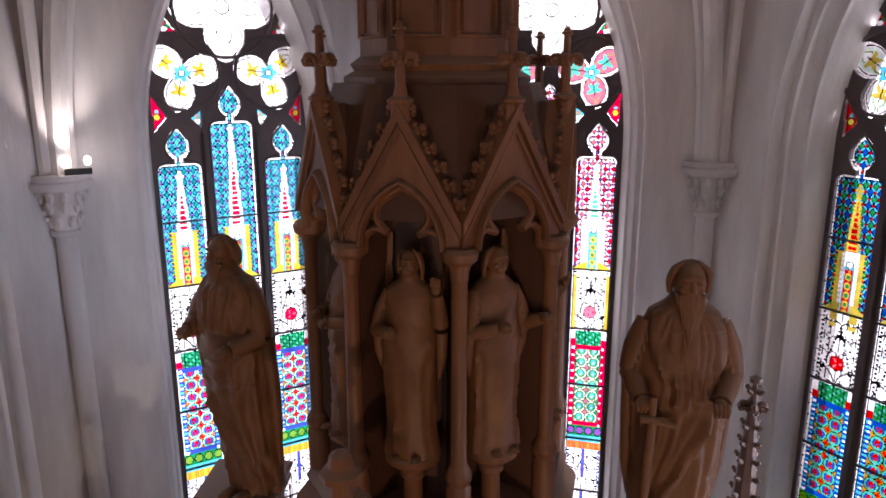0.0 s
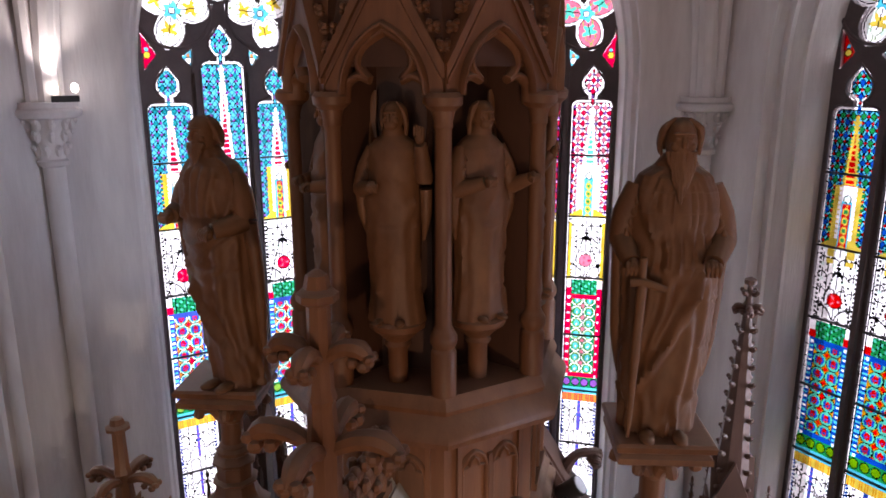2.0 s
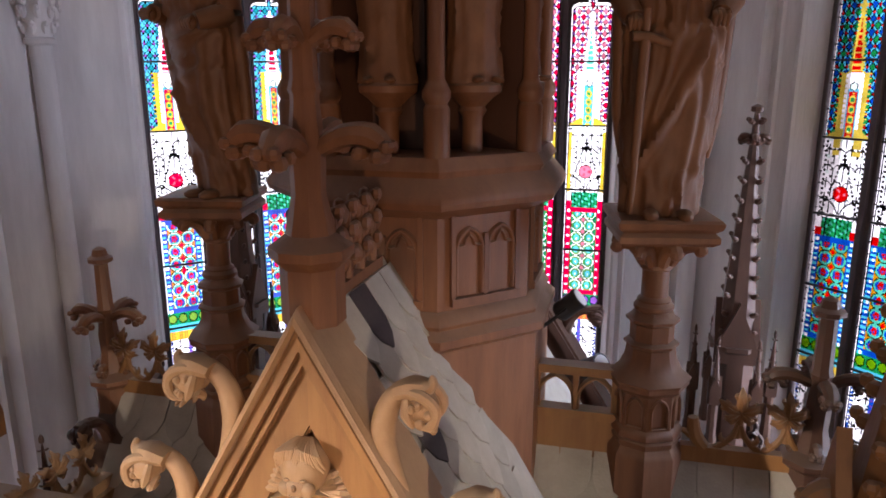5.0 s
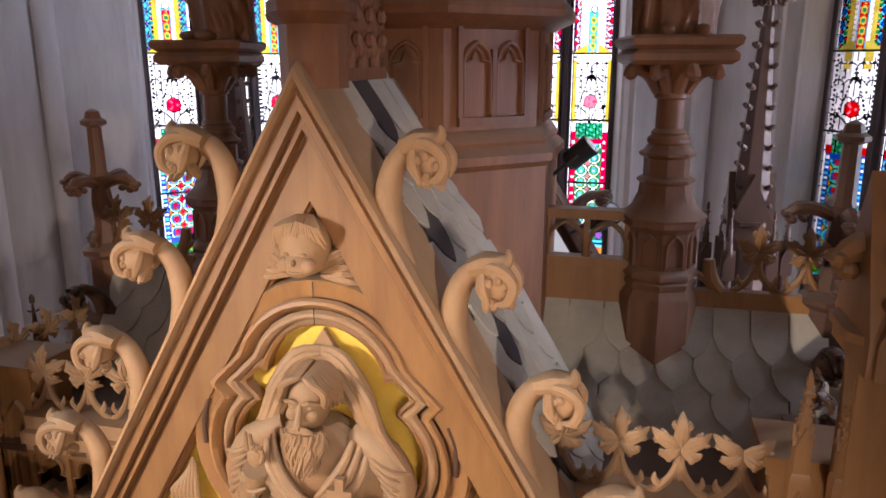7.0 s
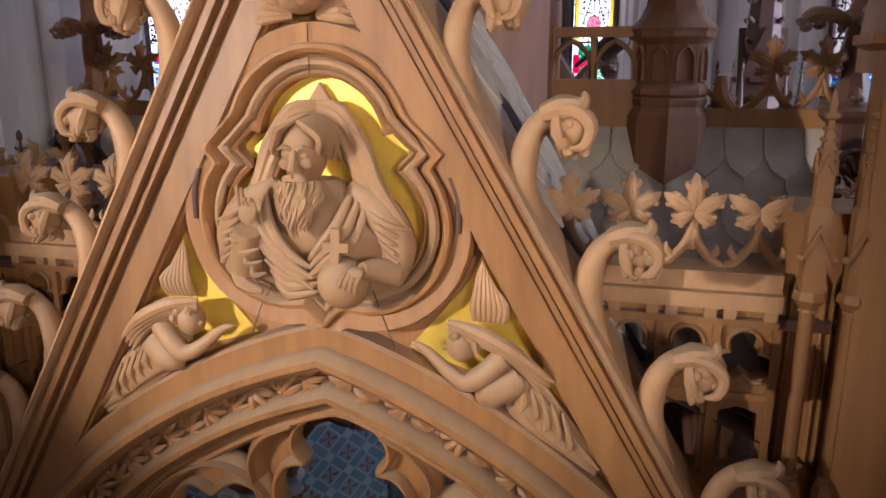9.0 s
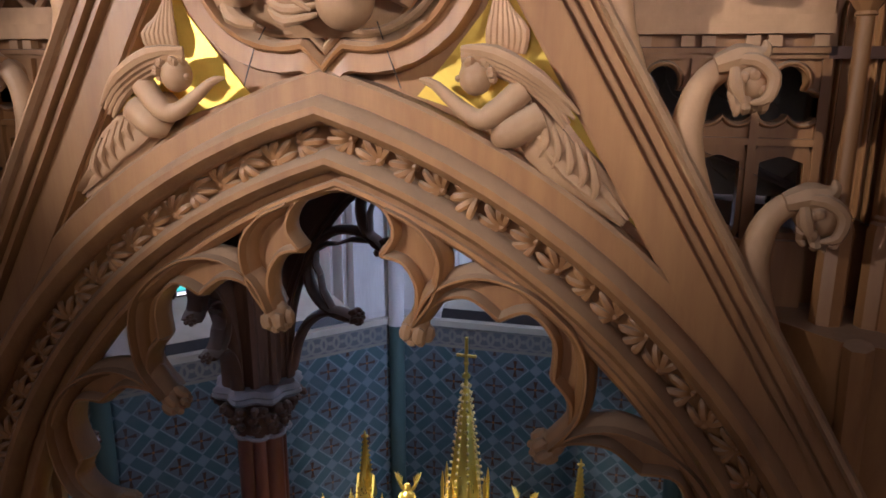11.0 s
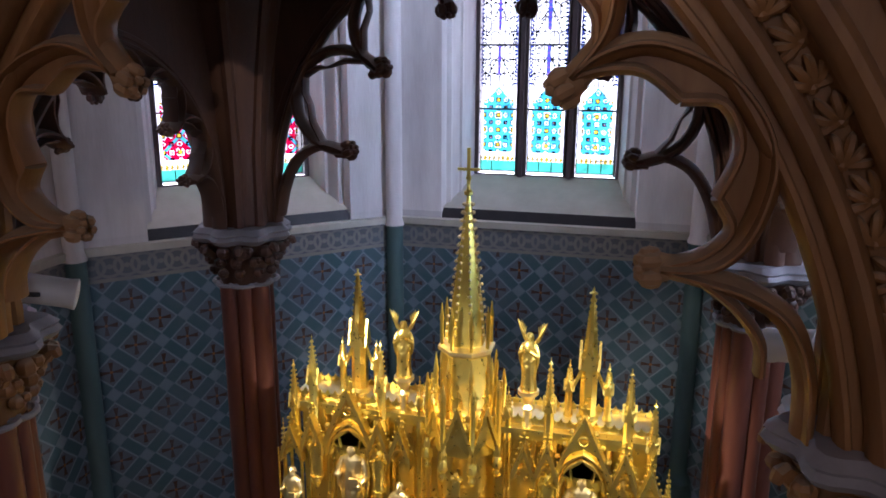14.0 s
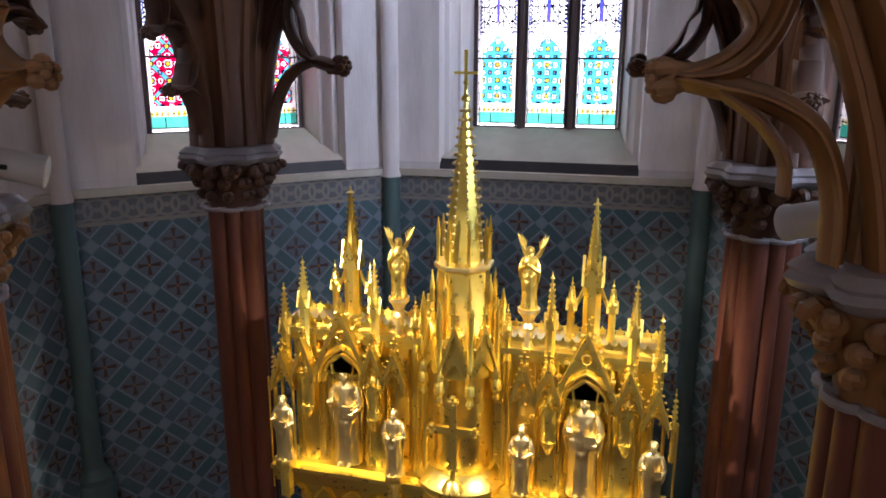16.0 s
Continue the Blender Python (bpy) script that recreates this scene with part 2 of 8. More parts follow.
def wall_paint():
    """The painted dado: blue-green lozenges of pale diagonal bands with a brown cross in each field, a frieze above, worn."""
    mat = material("painted_dado", (0.1, 0.2, 0.24), rough=0.8)
    tree, nodes = mat.node_tree, mat.node_tree.nodes
    link = tree.links.new

    def math_node(op, a, b=None, c=None):
        n = nodes.new("ShaderNodeMath")
        n.operation = op
        for i, q in enumerate((a, b, c)):
            if q is None:
                continue
            if isinstance(q, (int, float)):
                n.inputs[i].default_value = q
            else:
                link(q, n.inputs[i])
        return n.outputs[0]

    def blend(fac, a, b):
        n = nodes.new("ShaderNodeMix")
        n.data_type = "RGBA"
        link(fac, n.inputs["Factor"])
        for key, q in (("A", a), ("B", b)):
            if isinstance(q, tuple):
                n.inputs[key].default_value = (*q, 1)
            else:
                link(q, n.inputs[key])
        return n.outputs["Result"]

    uv = nodes.new("ShaderNodeUVMap")
    wob = nodes.new("ShaderNodeTexNoise")
    wob.inputs["Scale"].default_value = 9.0
    link(uv.outputs[0], wob.inputs["Vector"])
    cut = nodes.new("ShaderNodeSeparateXYZ")
    link(uv.outputs[0], cut.inputs[0])
    u = math_node("ADD", cut.outputs[0], math_node("MULTIPLY", math_node("SUBTRACT", wob.outputs["Fac"], 0.5), 0.012))
    v = cut.outputs[1]
    p = PERIOD
    high = math_node("DIVIDE", math_node("ADD", v, 0.086), p * RATIO)
    a = math_node("ADD", math_node("DIVIDE", u, p), high)
    b = math_node("SUBTRACT", math_node("DIVIDE", u, p), high)
    # distance from the middle of a field, along both diagonals
    fa = math_node("SUBTRACT", math_node("FRACT", a), 0.5)
    fb = math_node("SUBTRACT", math_node("FRACT", b), 0.5)
    da, db = math_node("ABSOLUTE", fa), math_node("ABSOLUTE", fb)
    far, near = math_node("MAXIMUM", da, db), math_node("MINIMUM", da, db)
    rim = math_node("GREATER_THAN", far, 0.3)
    bar = math_node("GREATER_THAN", far, 0.33)
    node = math_node("GREATER_THAN", near, 0.37)
    core = math_node("MULTIPLY", math_node("GREATER_THAN", far, 0.355), math_node("LESS_THAN", near, 0.33))
    # the upright cross: u and v offsets inside the field
    x = math_node("ABSOLUTE", math_node("ADD", fa, fb))
    y = math_node("ABSOLUTE", math_node("SUBTRACT", fa, fb))
    arm1 = math_node("MULTIPLY", math_node("LESS_THAN", x, math_node("ADD", 0.025, math_node("MULTIPLY", y, 0.16))), math_node("LESS_THAN", y, 0.42))
    arm2 = math_node("MULTIPLY", math_node("LESS_THAN", y, math_node("ADD", 0.025, math_node("MULTIPLY", x, 0.16))), math_node("LESS_THAN", x, 0.42))
    hub = math_node("MULTIPLY", math_node("LESS_THAN", x, 0.055), math_node("LESS_THAN", y, 0.055))
    cross = math_node("MAXIMUM", arm1, arm2)
    colour = blend(rim, (0.13, 0.15, 0.175), (0.24, 0.3, 0.34))
    colour = blend(bar, colour, (0.17, 0.23, 0.265))
    colour = blend(core, colour, (0.065, 0.13, 0.15))
    colour = blend(node, colour, (0.2, 0.26, 0.3))
    colour = blend(cross, colour, (0.075, 0.035, 0.02))
    colour = blend(hub, colour, (0.3, 0.12, 0.03))
    # frieze of scrolls and a plain line under the sill
    frieze = math_node("GREATER_THAN", v, 3.84)
    fu = math_node("SUBTRACT", math_node("FRACT", math_node("DIVIDE", u, 0.34)), 0.5)
    gu = math_node("SUBTRACT", math_node("FRACT", math_node("ADD", math_node("DIVIDE", u, 0.34), 0.5)), 0.5)
    fv = math_node("DIVIDE", math_node("SUBTRACT", v, 3.985), 0.3)
    rings_ = []
    for q in (fu, gu):
        far_ = math_node("SQRT", math_node("ADD", math_node("MULTIPLY", q, q), math_node("MULTIPLY", fv, fv)))
        rings_.append(math_node("LESS_THAN", math_node("ABSOLUTE", math_node("SUBTRACT", far_, 0.36)), 0.055))
        rings_.append(math_node("LESS_THAN", far_, 0.09))
    curl = math_node("MAXIMUM", math_node("MAXIMUM", rings_[0], rings_[1]), math_node("MAXIMUM", rings_[2], rings_[3]))
    colour = blend(frieze, colour, blend(curl, (0.14, 0.14, 0.15), (0.27, 0.25, 0.22)))
    line = math_node("MULTIPLY", math_node("GREATER_THAN", v, 3.82), math_node("LESS_THAN", v, 3.86))
    colour = blend(line, colour, (0.3, 0.27, 0.22))
    # wear: fading, damp stains and lost paint
    old = nodes.new("ShaderNodeTexNoise")
    old.inputs["Scale"].default_value, old.inputs["Detail"].default_value = 1.6, 8.0
    old.inputs["Roughness"].default_value = 0.65
    link(uv.outputs[0], old.inputs["Vector"])
    fade = nodes.new("ShaderNodeMapRange")
    fade.inputs["From Min"].default_value, fade.inputs["From Max"].default_value, fade.inputs["To Max"].default_value = 0.42, 0.78, 0.75
    link(old.outputs["Fac"], fade.inputs["Value"])
    colour = blend(fade.outputs[0], colour, (0.14, 0.17, 0.2))
    link(colour, nodes["Principled BSDF"].inputs["Base Color"])
    return mat


PERIOD, RATIO = 0.541, 0.976
DADO = wall_paint()
SHAFT_GREEN = material("green_painted_shaft", (0.11, 0.19, 0.18), (0.07, 0.12, 0.12), 0.6, grain=(3, 3, 1), fine=40, bump=0.08)


def opening(w, drop=0.0, n=14):
    """Outline of a window: up the left jamb, over the pointed head and down; w is its half width."""
    return [(-w, SILL + drop)] + pointed(w, SPRING, 2.35 * w / 0.9, n) + [(w, SILL + drop)]


def make_wall(name, angle, offset):
    m = side(angle)
    half = INNER * math.tan(math.pi / 8)
    steps = [(1.17, INNER + 0.04), (1.15, INNER + 0.2), (1.09, INNER + 0.21), (1.09, INNER + 0.27), (1.03, INNER + 0.4), (1.0, INNER + 0.41), (1.0, INNER + 0.47), (0.94, INNER + 0.7), (0.91, GLASS - 0.02), (0.91, GLASS + 0.4)]
    wall, edge_x = Shape(), (INNER + 0.04) * math.tan(math.pi / 8) + 0.01
    loops = [[(x + offset, y, z) for x, z in opening(w)] for w, y in steps]
    n = len(loops[0])
    # the face of the wall around the opening
    top = [(x, y, WALL_TOP) for x, y, z in loops[0]]
    face = loops[0]
    grid = [(-edge_x, face[0][1], face[0][2])] + face + [(edge_x, face[0][1], face[0][2])]
    over = [(-edge_x, face[0][1], WALL_TOP)] + top + [(edge_x, face[0][1], WALL_TOP)]
    wall.add(grid + over, [(i, i + 1, len(grid) + i + 1, len(grid) + i) for i in range(len(grid) - 1)])
    for a, b in zip(loops, loops[1:]):
        wall.add(a + b, [(i, i + 1, n + i + 1, n + i) for i in range(n - 1)])
    # the outer skin and the edges, which give the wall its thickness
    back = [(x, GLASS + 0.4, z) for x, _, z in grid]
    wall.add(back + [(x, GLASS + 0.4, z) for x, _, z in over], [(i, len(grid) + i, len(grid) + i + 1, i + 1) for i in range(len(grid) - 1)])
    ob = part(name, wall, PLASTER, None, "white plastered apse wall round a tall pointed window", at=m)
    tagged(ob, kind="structure", category="wall")
    ob.data.validate()
    # dado below
    me = bpy.data.meshes.new("dado")
    v = [(-half, INNER, 0), (half, INNER, 0), (half, INNER, 4.12), (-half, INNER, 4.12), (-half, GLASS + 0.4, 0), (half, GLASS + 0.4, 0), (half, GLASS + 0.4, SILL), (-half, GLASS + 0.4, SILL)]
    me.from_pydata(v, [], [(0, 1, 2, 3), (5, 4, 7, 6)])
    uv = me.uv_layers.new(name="UVMap")
    for loop in me.loops:
        q = me.vertices[loop.vertex_index].co
        uv.data[loop.index].uv = (q.x - 0.0406, q.z)
    me.materials.append(DADO)
    low = new(name.replace("wall", "dado"), me)
    low.matrix_basis = m
    tagged(low, "blue-green painted wall with lozenges and brown crosses, worn", "wall", kind="structure")
    # sill ledge, a dark strip for the shade behind it, and the sloping sill
    ledge = Shape()
    ledge.add(*box_data(-half, half, INNER - 0.05, INNER + 0.3, 4.12, 4.2))
    part("sill_ledge", ledge, STONE, low, at=None)
    # near-black sheet: the ledge's shadow as a colour
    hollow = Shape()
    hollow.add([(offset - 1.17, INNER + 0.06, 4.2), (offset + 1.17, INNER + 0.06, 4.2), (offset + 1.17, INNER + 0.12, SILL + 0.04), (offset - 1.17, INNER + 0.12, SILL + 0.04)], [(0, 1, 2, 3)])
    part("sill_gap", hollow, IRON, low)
    slope = Shape()
    slope.add([(offset - 1.17, INNER + 0.1, SILL + 0.04), (offset + 1.17, INNER + 0.1, SILL + 0.04), (offset + 0.92, GLASS - 0.05, 4.66), (offset - 0.92, GLASS - 0.05, 4.66), (offset + 0.92, GLASS + 0.1, 4.66), (offset - 0.92, GLASS + 0.1, 4.66)], [(0, 1, 2, 3), (3, 2, 4, 5)])
    part("sloping_sill", slope, STONE, low, "stained cream sloping window sill")
    fill = Shape()
    for s in (-1, 1):
        a, b = sorted((s * half, offset + s * 1.17))
        fill.add(*box_data(a, b, INNER + 0.04, INNER + 0.3, 4.2, SILL + 0.001))
    part("wall_foot", fill, PLASTER, low)
    return ob


def box_data(*b):
    s = Shape().box(*b)
    return s.v, s.f


OFFSETS = {90: 0.0, 45: 0.09, 0: -0.06, -45: -0.01, -90: 0.0}
for name, angle in (("wall_far_left", 90), ("wall_left", 45), ("wall_middle", 0), ("wall_right", -45), ("wall_far_right", -90)):
    make_wall(name, angle, OFFSETS[angle])

# corner shafts with leafy capitals and the ribs that spring from them
def make_shaft(angle):
    m = side(angle) @ pose(0, INNER / math.cos(math.pi / 8) - 0.06, 0)
    low = Shape().lathe([(0.2, 0.0), (0.2, 1.0), (0.17, 1.05), (0.18, 1.12), (0.13, 1.2), (0.105, 1.24), (0.105, 4.1)], 16)
    shaft = part("corner_shaft", low, SHAFT_GREEN, None, "green painted corner shaft below and whitewashed above", at=m)
    tagged(shaft, kind="structure", category="pillar")
    high = Shape().lathe([(0.12, 4.1), (0.12, 4.12), (0.1, 4.2), (0.1, 10.38), (0.14, 10.4), (0.14, 10.44), (0.11, 10.46)], 16)
    part("upper_shaft", high, PLASTER, shaft)
    bell = Shape().lathe([(0.115, 10.46), (0.125, 10.6), (0.17, 10.78), (0.21, 10.84), (0.29, 10.86), (0.31, 10.9), (0.3, 10.93), (0.26, 10.95), (0.27, 11.0)], 16)
    for row, (z, r, k) in enumerate(((10.54, 0.13, 8), (10.68, 0.16, 8), (10.79, 0.2, 10))):
        for i in range(k):
            a = 2 * math.pi * (i + row * 0.5) / k
            x, y = math.cos(a), math.sin(a)
            bell.ball((x * r, y * r, z), (0.035, 0.035, 0.06), 6, 4)
            bell.ball((x * (r + 0.035), y * (r + 0.035), z + 0.035), 0.028, 6, 4)
    part("capital", bell, PLASTER, shaft, "carved leafy white capital")
    ribs = Shape()
    for k, (lean, inward, r) in enumerate(((-0.25, 0.02, 0.065), (-0.15, 0.1, 0.07), (0.0, 0.16, 0.1), (0.15, 0.1, 0.07), (0.25, 0.02, 0.065))):
        path = []
        for i in range(11):
            t = i / 10
            path.append((lean * (0.75 + 4.6 * t * t * abs(lean) / 0.21 * 0.75), 0.1 - inward * (1 + 9.0 * t * t) + (0.1 if abs(lean) > 0.2 else 0), 10.98 + 3.6 * t))
        ribs.tube(path, r, 8)
    part("vault_ribs", ribs, PLASTER, shaft)
    return shaft


for angle in (67.5, 22.5, -22.5, -67.5):
    make_shaft(angle)

# closing walls of the choir, behind and beside the camera, floor and ceiling
def slab(name, label, category, mat, *b):
    return tagged(part(name, Shape().box(*b), mat), label, category, kind="structure")


FLOOR = material("stone_floor", (0.3, 0.27, 0.24), (0.2, 0.18, 0.16), 0.6, grain=(2, 2, 2), fine=40)
slab("floor", "grey stone church floor", "floor", FLOOR, -7, 7, -16, 9, -0.2, 0.0)
slab("ceiling", "white plastered vault", "ceiling", PLASTER, -7, 7, -16, 9, 15.0, 15.3)
slab("wall_choir_left", "white plastered choir wall", "wall", PLASTER, -6.5, -5.7, -16, CY - 1.8, 0, 15)
slab("wall_choir_right", "white plastered choir wall", "wall", PLASTER, 5.7, 6.5, -16, CY - 1.8, 0, 15)
slab("wall_nave", "white plastered wall of the nave", "wall", PLASTER, -7, 7, -16.5, -16, 0, 15)
for s in (-1, 1):
    slab("wall_return", "white plastered choir wall", "wall", PLASTER, *sorted((s * 4.4, s * 6.4)), CY - 1.9, CY - 1.8, 0, 15)

# hazy daylight outside the windows
glow = bpy.data.materials.new("hazy_sky")
glow.use_nodes = True
lit = glow.node_tree.nodes.new("ShaderNodeEmission")
lit.inputs["Color"].default_value, lit.inputs["Strength"].default_value = (0.9, 0.94, 1.0, 1), 16.5
glow.node_tree.links.new(lit.outputs[0], glow.node_tree.nodes["Material Output"].inputs["Surface"])
haze = Shape()
ring = [Vector((math.sin(radians(a)) * 8.2, CY + math.cos(radians(a)) * 8.2, 0)) for a in range(-112, 113, 16)]
haze.add([(p.x, p.y, 0.0) for p in ring] + [(p.x, p.y, 16.0) for p in ring], [(i, i + 1, len(ring) + i + 1, len(ring) + i) for i in range(len(ring) - 1)])
tagged(part("backdrop", haze, glow), "bright hazy sky outside the windows", "sky", kind="structure")

# ---- stained glass ----
BOTTOM, HEAD = 4.68, 13.3
BARS = [5.5, 6.29, 7.07, 7.86, 8.65, 9.46, 10.24]


def glass_material():
    mat = bpy.data.materials.new("stained_glass")
    mat.use_nodes = True
    nodes, link = mat.node_tree.nodes, mat.node_tree.links.new
    tint = nodes.new("ShaderNodeAttribute")
    tint.attribute_name = "tint"
    noise_ = nodes.new("ShaderNodeTexNoise")
    noise_.inputs["Scale"].default_value = 5.0
    place = nodes.new("ShaderNodeNewGeometry")
    link(place.outputs["Position"], noise_.inputs["Vector"])
    uneven = nodes.new("ShaderNodeMapRange")
    uneven.inputs["From Min"].default_value, uneven.inputs["From Max"].default_value = 0.3, 0.7
    uneven.inputs["To Min"].default_value, uneven.inputs["To Max"].default_value = 0.22, 0.42
    link(noise_.outputs["Fac"], uneven.inputs["Value"])
    shade = nodes.new("ShaderNodeVectorMath")
    shade.operation = "SCALE"
    link(tint.outputs["Color"], shade.inputs[0])
    link(uneven.outputs[0], shade.inputs["Scale"])
    clear = nodes.new("ShaderNodeBsdfTransparent")
    link(shade.outputs[0], clear.inputs["Color"])
    body = nodes["Principled BSDF"]
    body.inputs["Base Color"].default_value, body.inputs["Roughness"].default_value = (0.03, 0.03, 0.03, 1), 0.25
    mix = nodes.new("ShaderNodeMixShader")
    mix.inputs[0].default_value = 0.06
    link(clear.outputs[0], mix.inputs[1])
    link(body.outputs[0], mix.inputs[2])
    link(mix.outputs[0], nodes["Material Output"].inputs["Surface"])
    return mat


STAINED = glass_material()
TRACERY = material("dark_window_tracery", (0.13, 0.095, 0.095), (0.08, 0.06, 0.062), 0.7, grain=(5, 5, 5), bump=0.1)
C = dict(
    white=(0.5, 0.48, 0.5), cyan=(0.05, 0.42, 0.6), teal=(0.02, 0.3, 0.36), blue=(0.03, 0.11, 0.55), deep=(0.02, 0.06, 0.3), red=(0.75, 0.02, 0.03), green=(0.02, 0.3, 0.09),
    grass=(0.2, 0.42, 0.04), yellow=(0.9, 0.62, 0.06), orange=(0.85, 0.3, 0.03), pink=(0.85, 0.22, 0.3), violet=(0.28, 0.12, 0.5), lead=(0.004, 0.004, 0.005), pale=(0.7, 0.85, 0.78), sea=(0.08, 0.42, 0.32), purple=(0.4, 0.02, 0.25),
)
C = {name: q if name in ("white", "lead") else tuple((0.5 if name in ("cyan", "sea", "pale") else 0.33) * c for c in q) for name, q in C.items()}
SCHEMES = {
    "blue": dict(ground=("cyan", "teal"), line="blue", dot="violet", spire=("red", "white"), border="blue", field="orange", leaf=("red", "pale"), low=("red", "cyan"), shaft="yellow"),
    "red": dict(ground=("red", "pink"), line="white", dot="violet", spire=("sea", "white"), border="red", field="green", leaf=("cyan", "grass"), low=("cyan", "pink"), shaft="white"),
    "deep": dict(ground=("blue", "green"), line="deep", dot="red", spire=("red", "yellow"), border="blue", field="orange", leaf=("red", "sea"), low=("red", "cyan"), shaft="yellow"),
}


def paint(u, z, scheme):
    """Colour of the glass for arrays of places across and up a window; also whether there is glass, and where it borders."""
    s = SCHEMES[scheme]
    col = np.zeros(u.shape + (3,))

    def put(where, name):
        col[where] = C[name]

    glass, edge = np.zeros(u.shape, bool), np.full(u.shape, 9.0)
    for cx, shoulder, w in ((-0.62, 10.92, 0.262), (0.0, 11.38, 0.262), (0.62, 10.92, 0.262)):
        x = u - cx
        r = 0.09
        # distance inside the round-shouldered light, and inside the bud on its head
        d = np.minimum(w - np.abs(x), np.minimum(shoulder - z, z - BOTTOM))
        corner = (np.abs(x) > w - r) & (z > shoulder - r)
        d = np.where(corner, r - np.hypot(np.abs(x) - (w - r), z - (shoulder - r)), d)
        bud_z = shoulder + 0.2
        bud = 0.135 - np.hypot(x, (z - bud_z) * np.where(z > bud_z, 0.62 + 0.2 * np.abs(x) / 0.1, 0.9))
        neck = np.minimum(0.05 - np.abs(x), np.minimum(z - shoulder + 0.06, shoulder + 0.12 - z))
        d = np.maximum(d, np.maximum(bud, neck))
        inside = d > 0
        glass |= inside
        edge = np.where(inside, np.minimum(edge, d), edge)
        # lattice
        p = 0.105
        a, b = (x + z * 0.8) / p, (x - z * 0.8) / p
        fa, fb = np.abs(a - np.round(a)), np.abs(b - np.round(b))
        lat = inside & (z > 9.46)
        odd = (np.floor(a + 0.5) + np.floor(b + 0.5)) % 2 == 0
        put(lat & odd, s["ground"][0])
        put(lat & ~odd, s["ground"][1])
        put(lat & ((fa > 0.33) | (fb > 0.33)), s["line"])
        put(lat & ((fa > 0.4) | (fb > 0.4)), "cyan" if scheme != "red" else "white")
        put(lat & ((np.abs(fa - 0.33) < 0.05) | (np.abs(fb - 0.33) < 0.05)), "lead")
        put(lat & (fa > 0.34) & (fb > 0.34), s["dot"])
        # crocketed spire and the canopy with a jewelled shaft
        top = 10.78 if cx else 11.3
        half = np.clip((top - z) / (top - 10.05), 0, 1) * 0.07
        teeth = (z / 0.035) % 1 < 0.5
        tip = lat & (z > 10.05) & (z < top)
        put(tip & (np.abs(x) < half + 0.025) & teeth, s["spire"][1])
        put(tip & (np.abs(x) < half + 0.012), "white" if scheme != "deep" else "yellow")
        put(tip & (np.abs(x) < half - 0.012) & ((z / 0.06) % 1 < 0.75), s["spire"][0])
        put(lat & (np.abs(z - top) < 0.05) & (np.abs(x) < 0.016) | lat & (np.abs(z - top + 0.01) < 0.012) & (np.abs(x) < 0.04), s["spire"][1])
        box = lat & (z < 10.12)
        put(box & (np.abs(x) < 0.145), "white")
        put(box & (np.abs(np.abs(x) - 0.12) < 0.022), s["shaft"])
        put(box & (np.abs(np.abs(x) - 0.12) < 0.045) & ((z / 0.05) % 1 < 0.45) & (z > 9.6), s["shaft"])
        put(box & (np.abs(x) < 0.055) & (z < 9.95), "cyan")
        put(box & (np.abs(x) < 0.04) & (z < 9.93), s["spire"][0])
        jewel = np.hypot(x / 0.036, ((z / 0.1) % 1 - 0.5) * 2.4)
        put(box & (z < 9.92) & (jewel < 1), "yellow")
        put(box & (z < 9.92) & (jewel < 0.55), "green" if cx else "blue")
        put(box & (np.hypot(x, z - 9.98) < 0.045), "lead")
        put(box & (np.hypot(x, z - 9.98) < 0.034), "pale")
        put(lat & (z < 9.56) & (np.abs(x) > 0.06) & (np.abs(x) < 0.06 + (9.58 - z) * 1.6), "yellow")
        # white tabernacle work with a rose
        for lo, hi, rose in ((8.62, 9.46, True), (6.29, 6.9, False), (5.78, 6.29, False)):
            lace = inside & (z > lo) & (z <= hi)
            put(lace, "white")
            h = (z - lo) / (hi - lo)
            g = 0.21 * (1 - h * 1.25)
            net = (np.abs(x / 0.058 - np.round(x / 0.058)) < 0.075) & ((z / 0.17 + 0.5 * (np.round(x / 0.058) % 2)) % 1 < 0.72)
            put(lace & net, "lead")
            ogive = np.abs(((x / 0.116) % 1 - 0.5)) * 2
            put(lace & (np.abs((z / 0.17) % 1 - 0.72 - 0.25 * (1 - ogive**2)) < 0.05), "lead")
            put(lace & (np.abs((z / 0.17) % 1 - 0.5) < 0.12) & (ogive < 0.3) & (h > 0.4), "pale")
            put(lace & (np.abs(np.abs(x) - np.maximum(g, 0)) < 0.012) & (g > 0) & ((z / 0.045) % 1 < 0.62), "lead")
            put(lace & (np.abs(np.abs(x) - 0.205) < 0.014) & ((z / 0.05) % 1 < 0.5), "lead")
            put(lace & (np.abs(np.abs(x) - 0.13) < 0.018) & (h > 0.45) & ((z / 0.07 + np.abs(x) * 6) % 1 < 0.3), "lead")
            put(lace & (np.abs(x) < 0.012) & (h > 0.62) & (h < 0.72) | lace & (np.abs(h - 0.67) < 0.02) & (np.abs(x) < 0.03), "lead")
            ringed = np.hypot(x, (z - lo - 0.26 * (hi - lo) / 0.84))
            if rose:
                put(lace & (ringed < 0.088), "lead")
                put(lace & (ringed < 0.08), "red" if scheme != "red" else "pink")
                spokes = np.cos(3 * np.arctan2(z - lo - 0.26, x)) > 0.8
                put(lace & (ringed < 0.06) & (ringed > 0.02) & spokes, "pink" if scheme != "red" else "red")
                for k in (-1, 1):
                    put(lace & (np.abs(np.hypot(x - k * 0.21, z - 8.62) - 0.2) < 0.008), "lead")
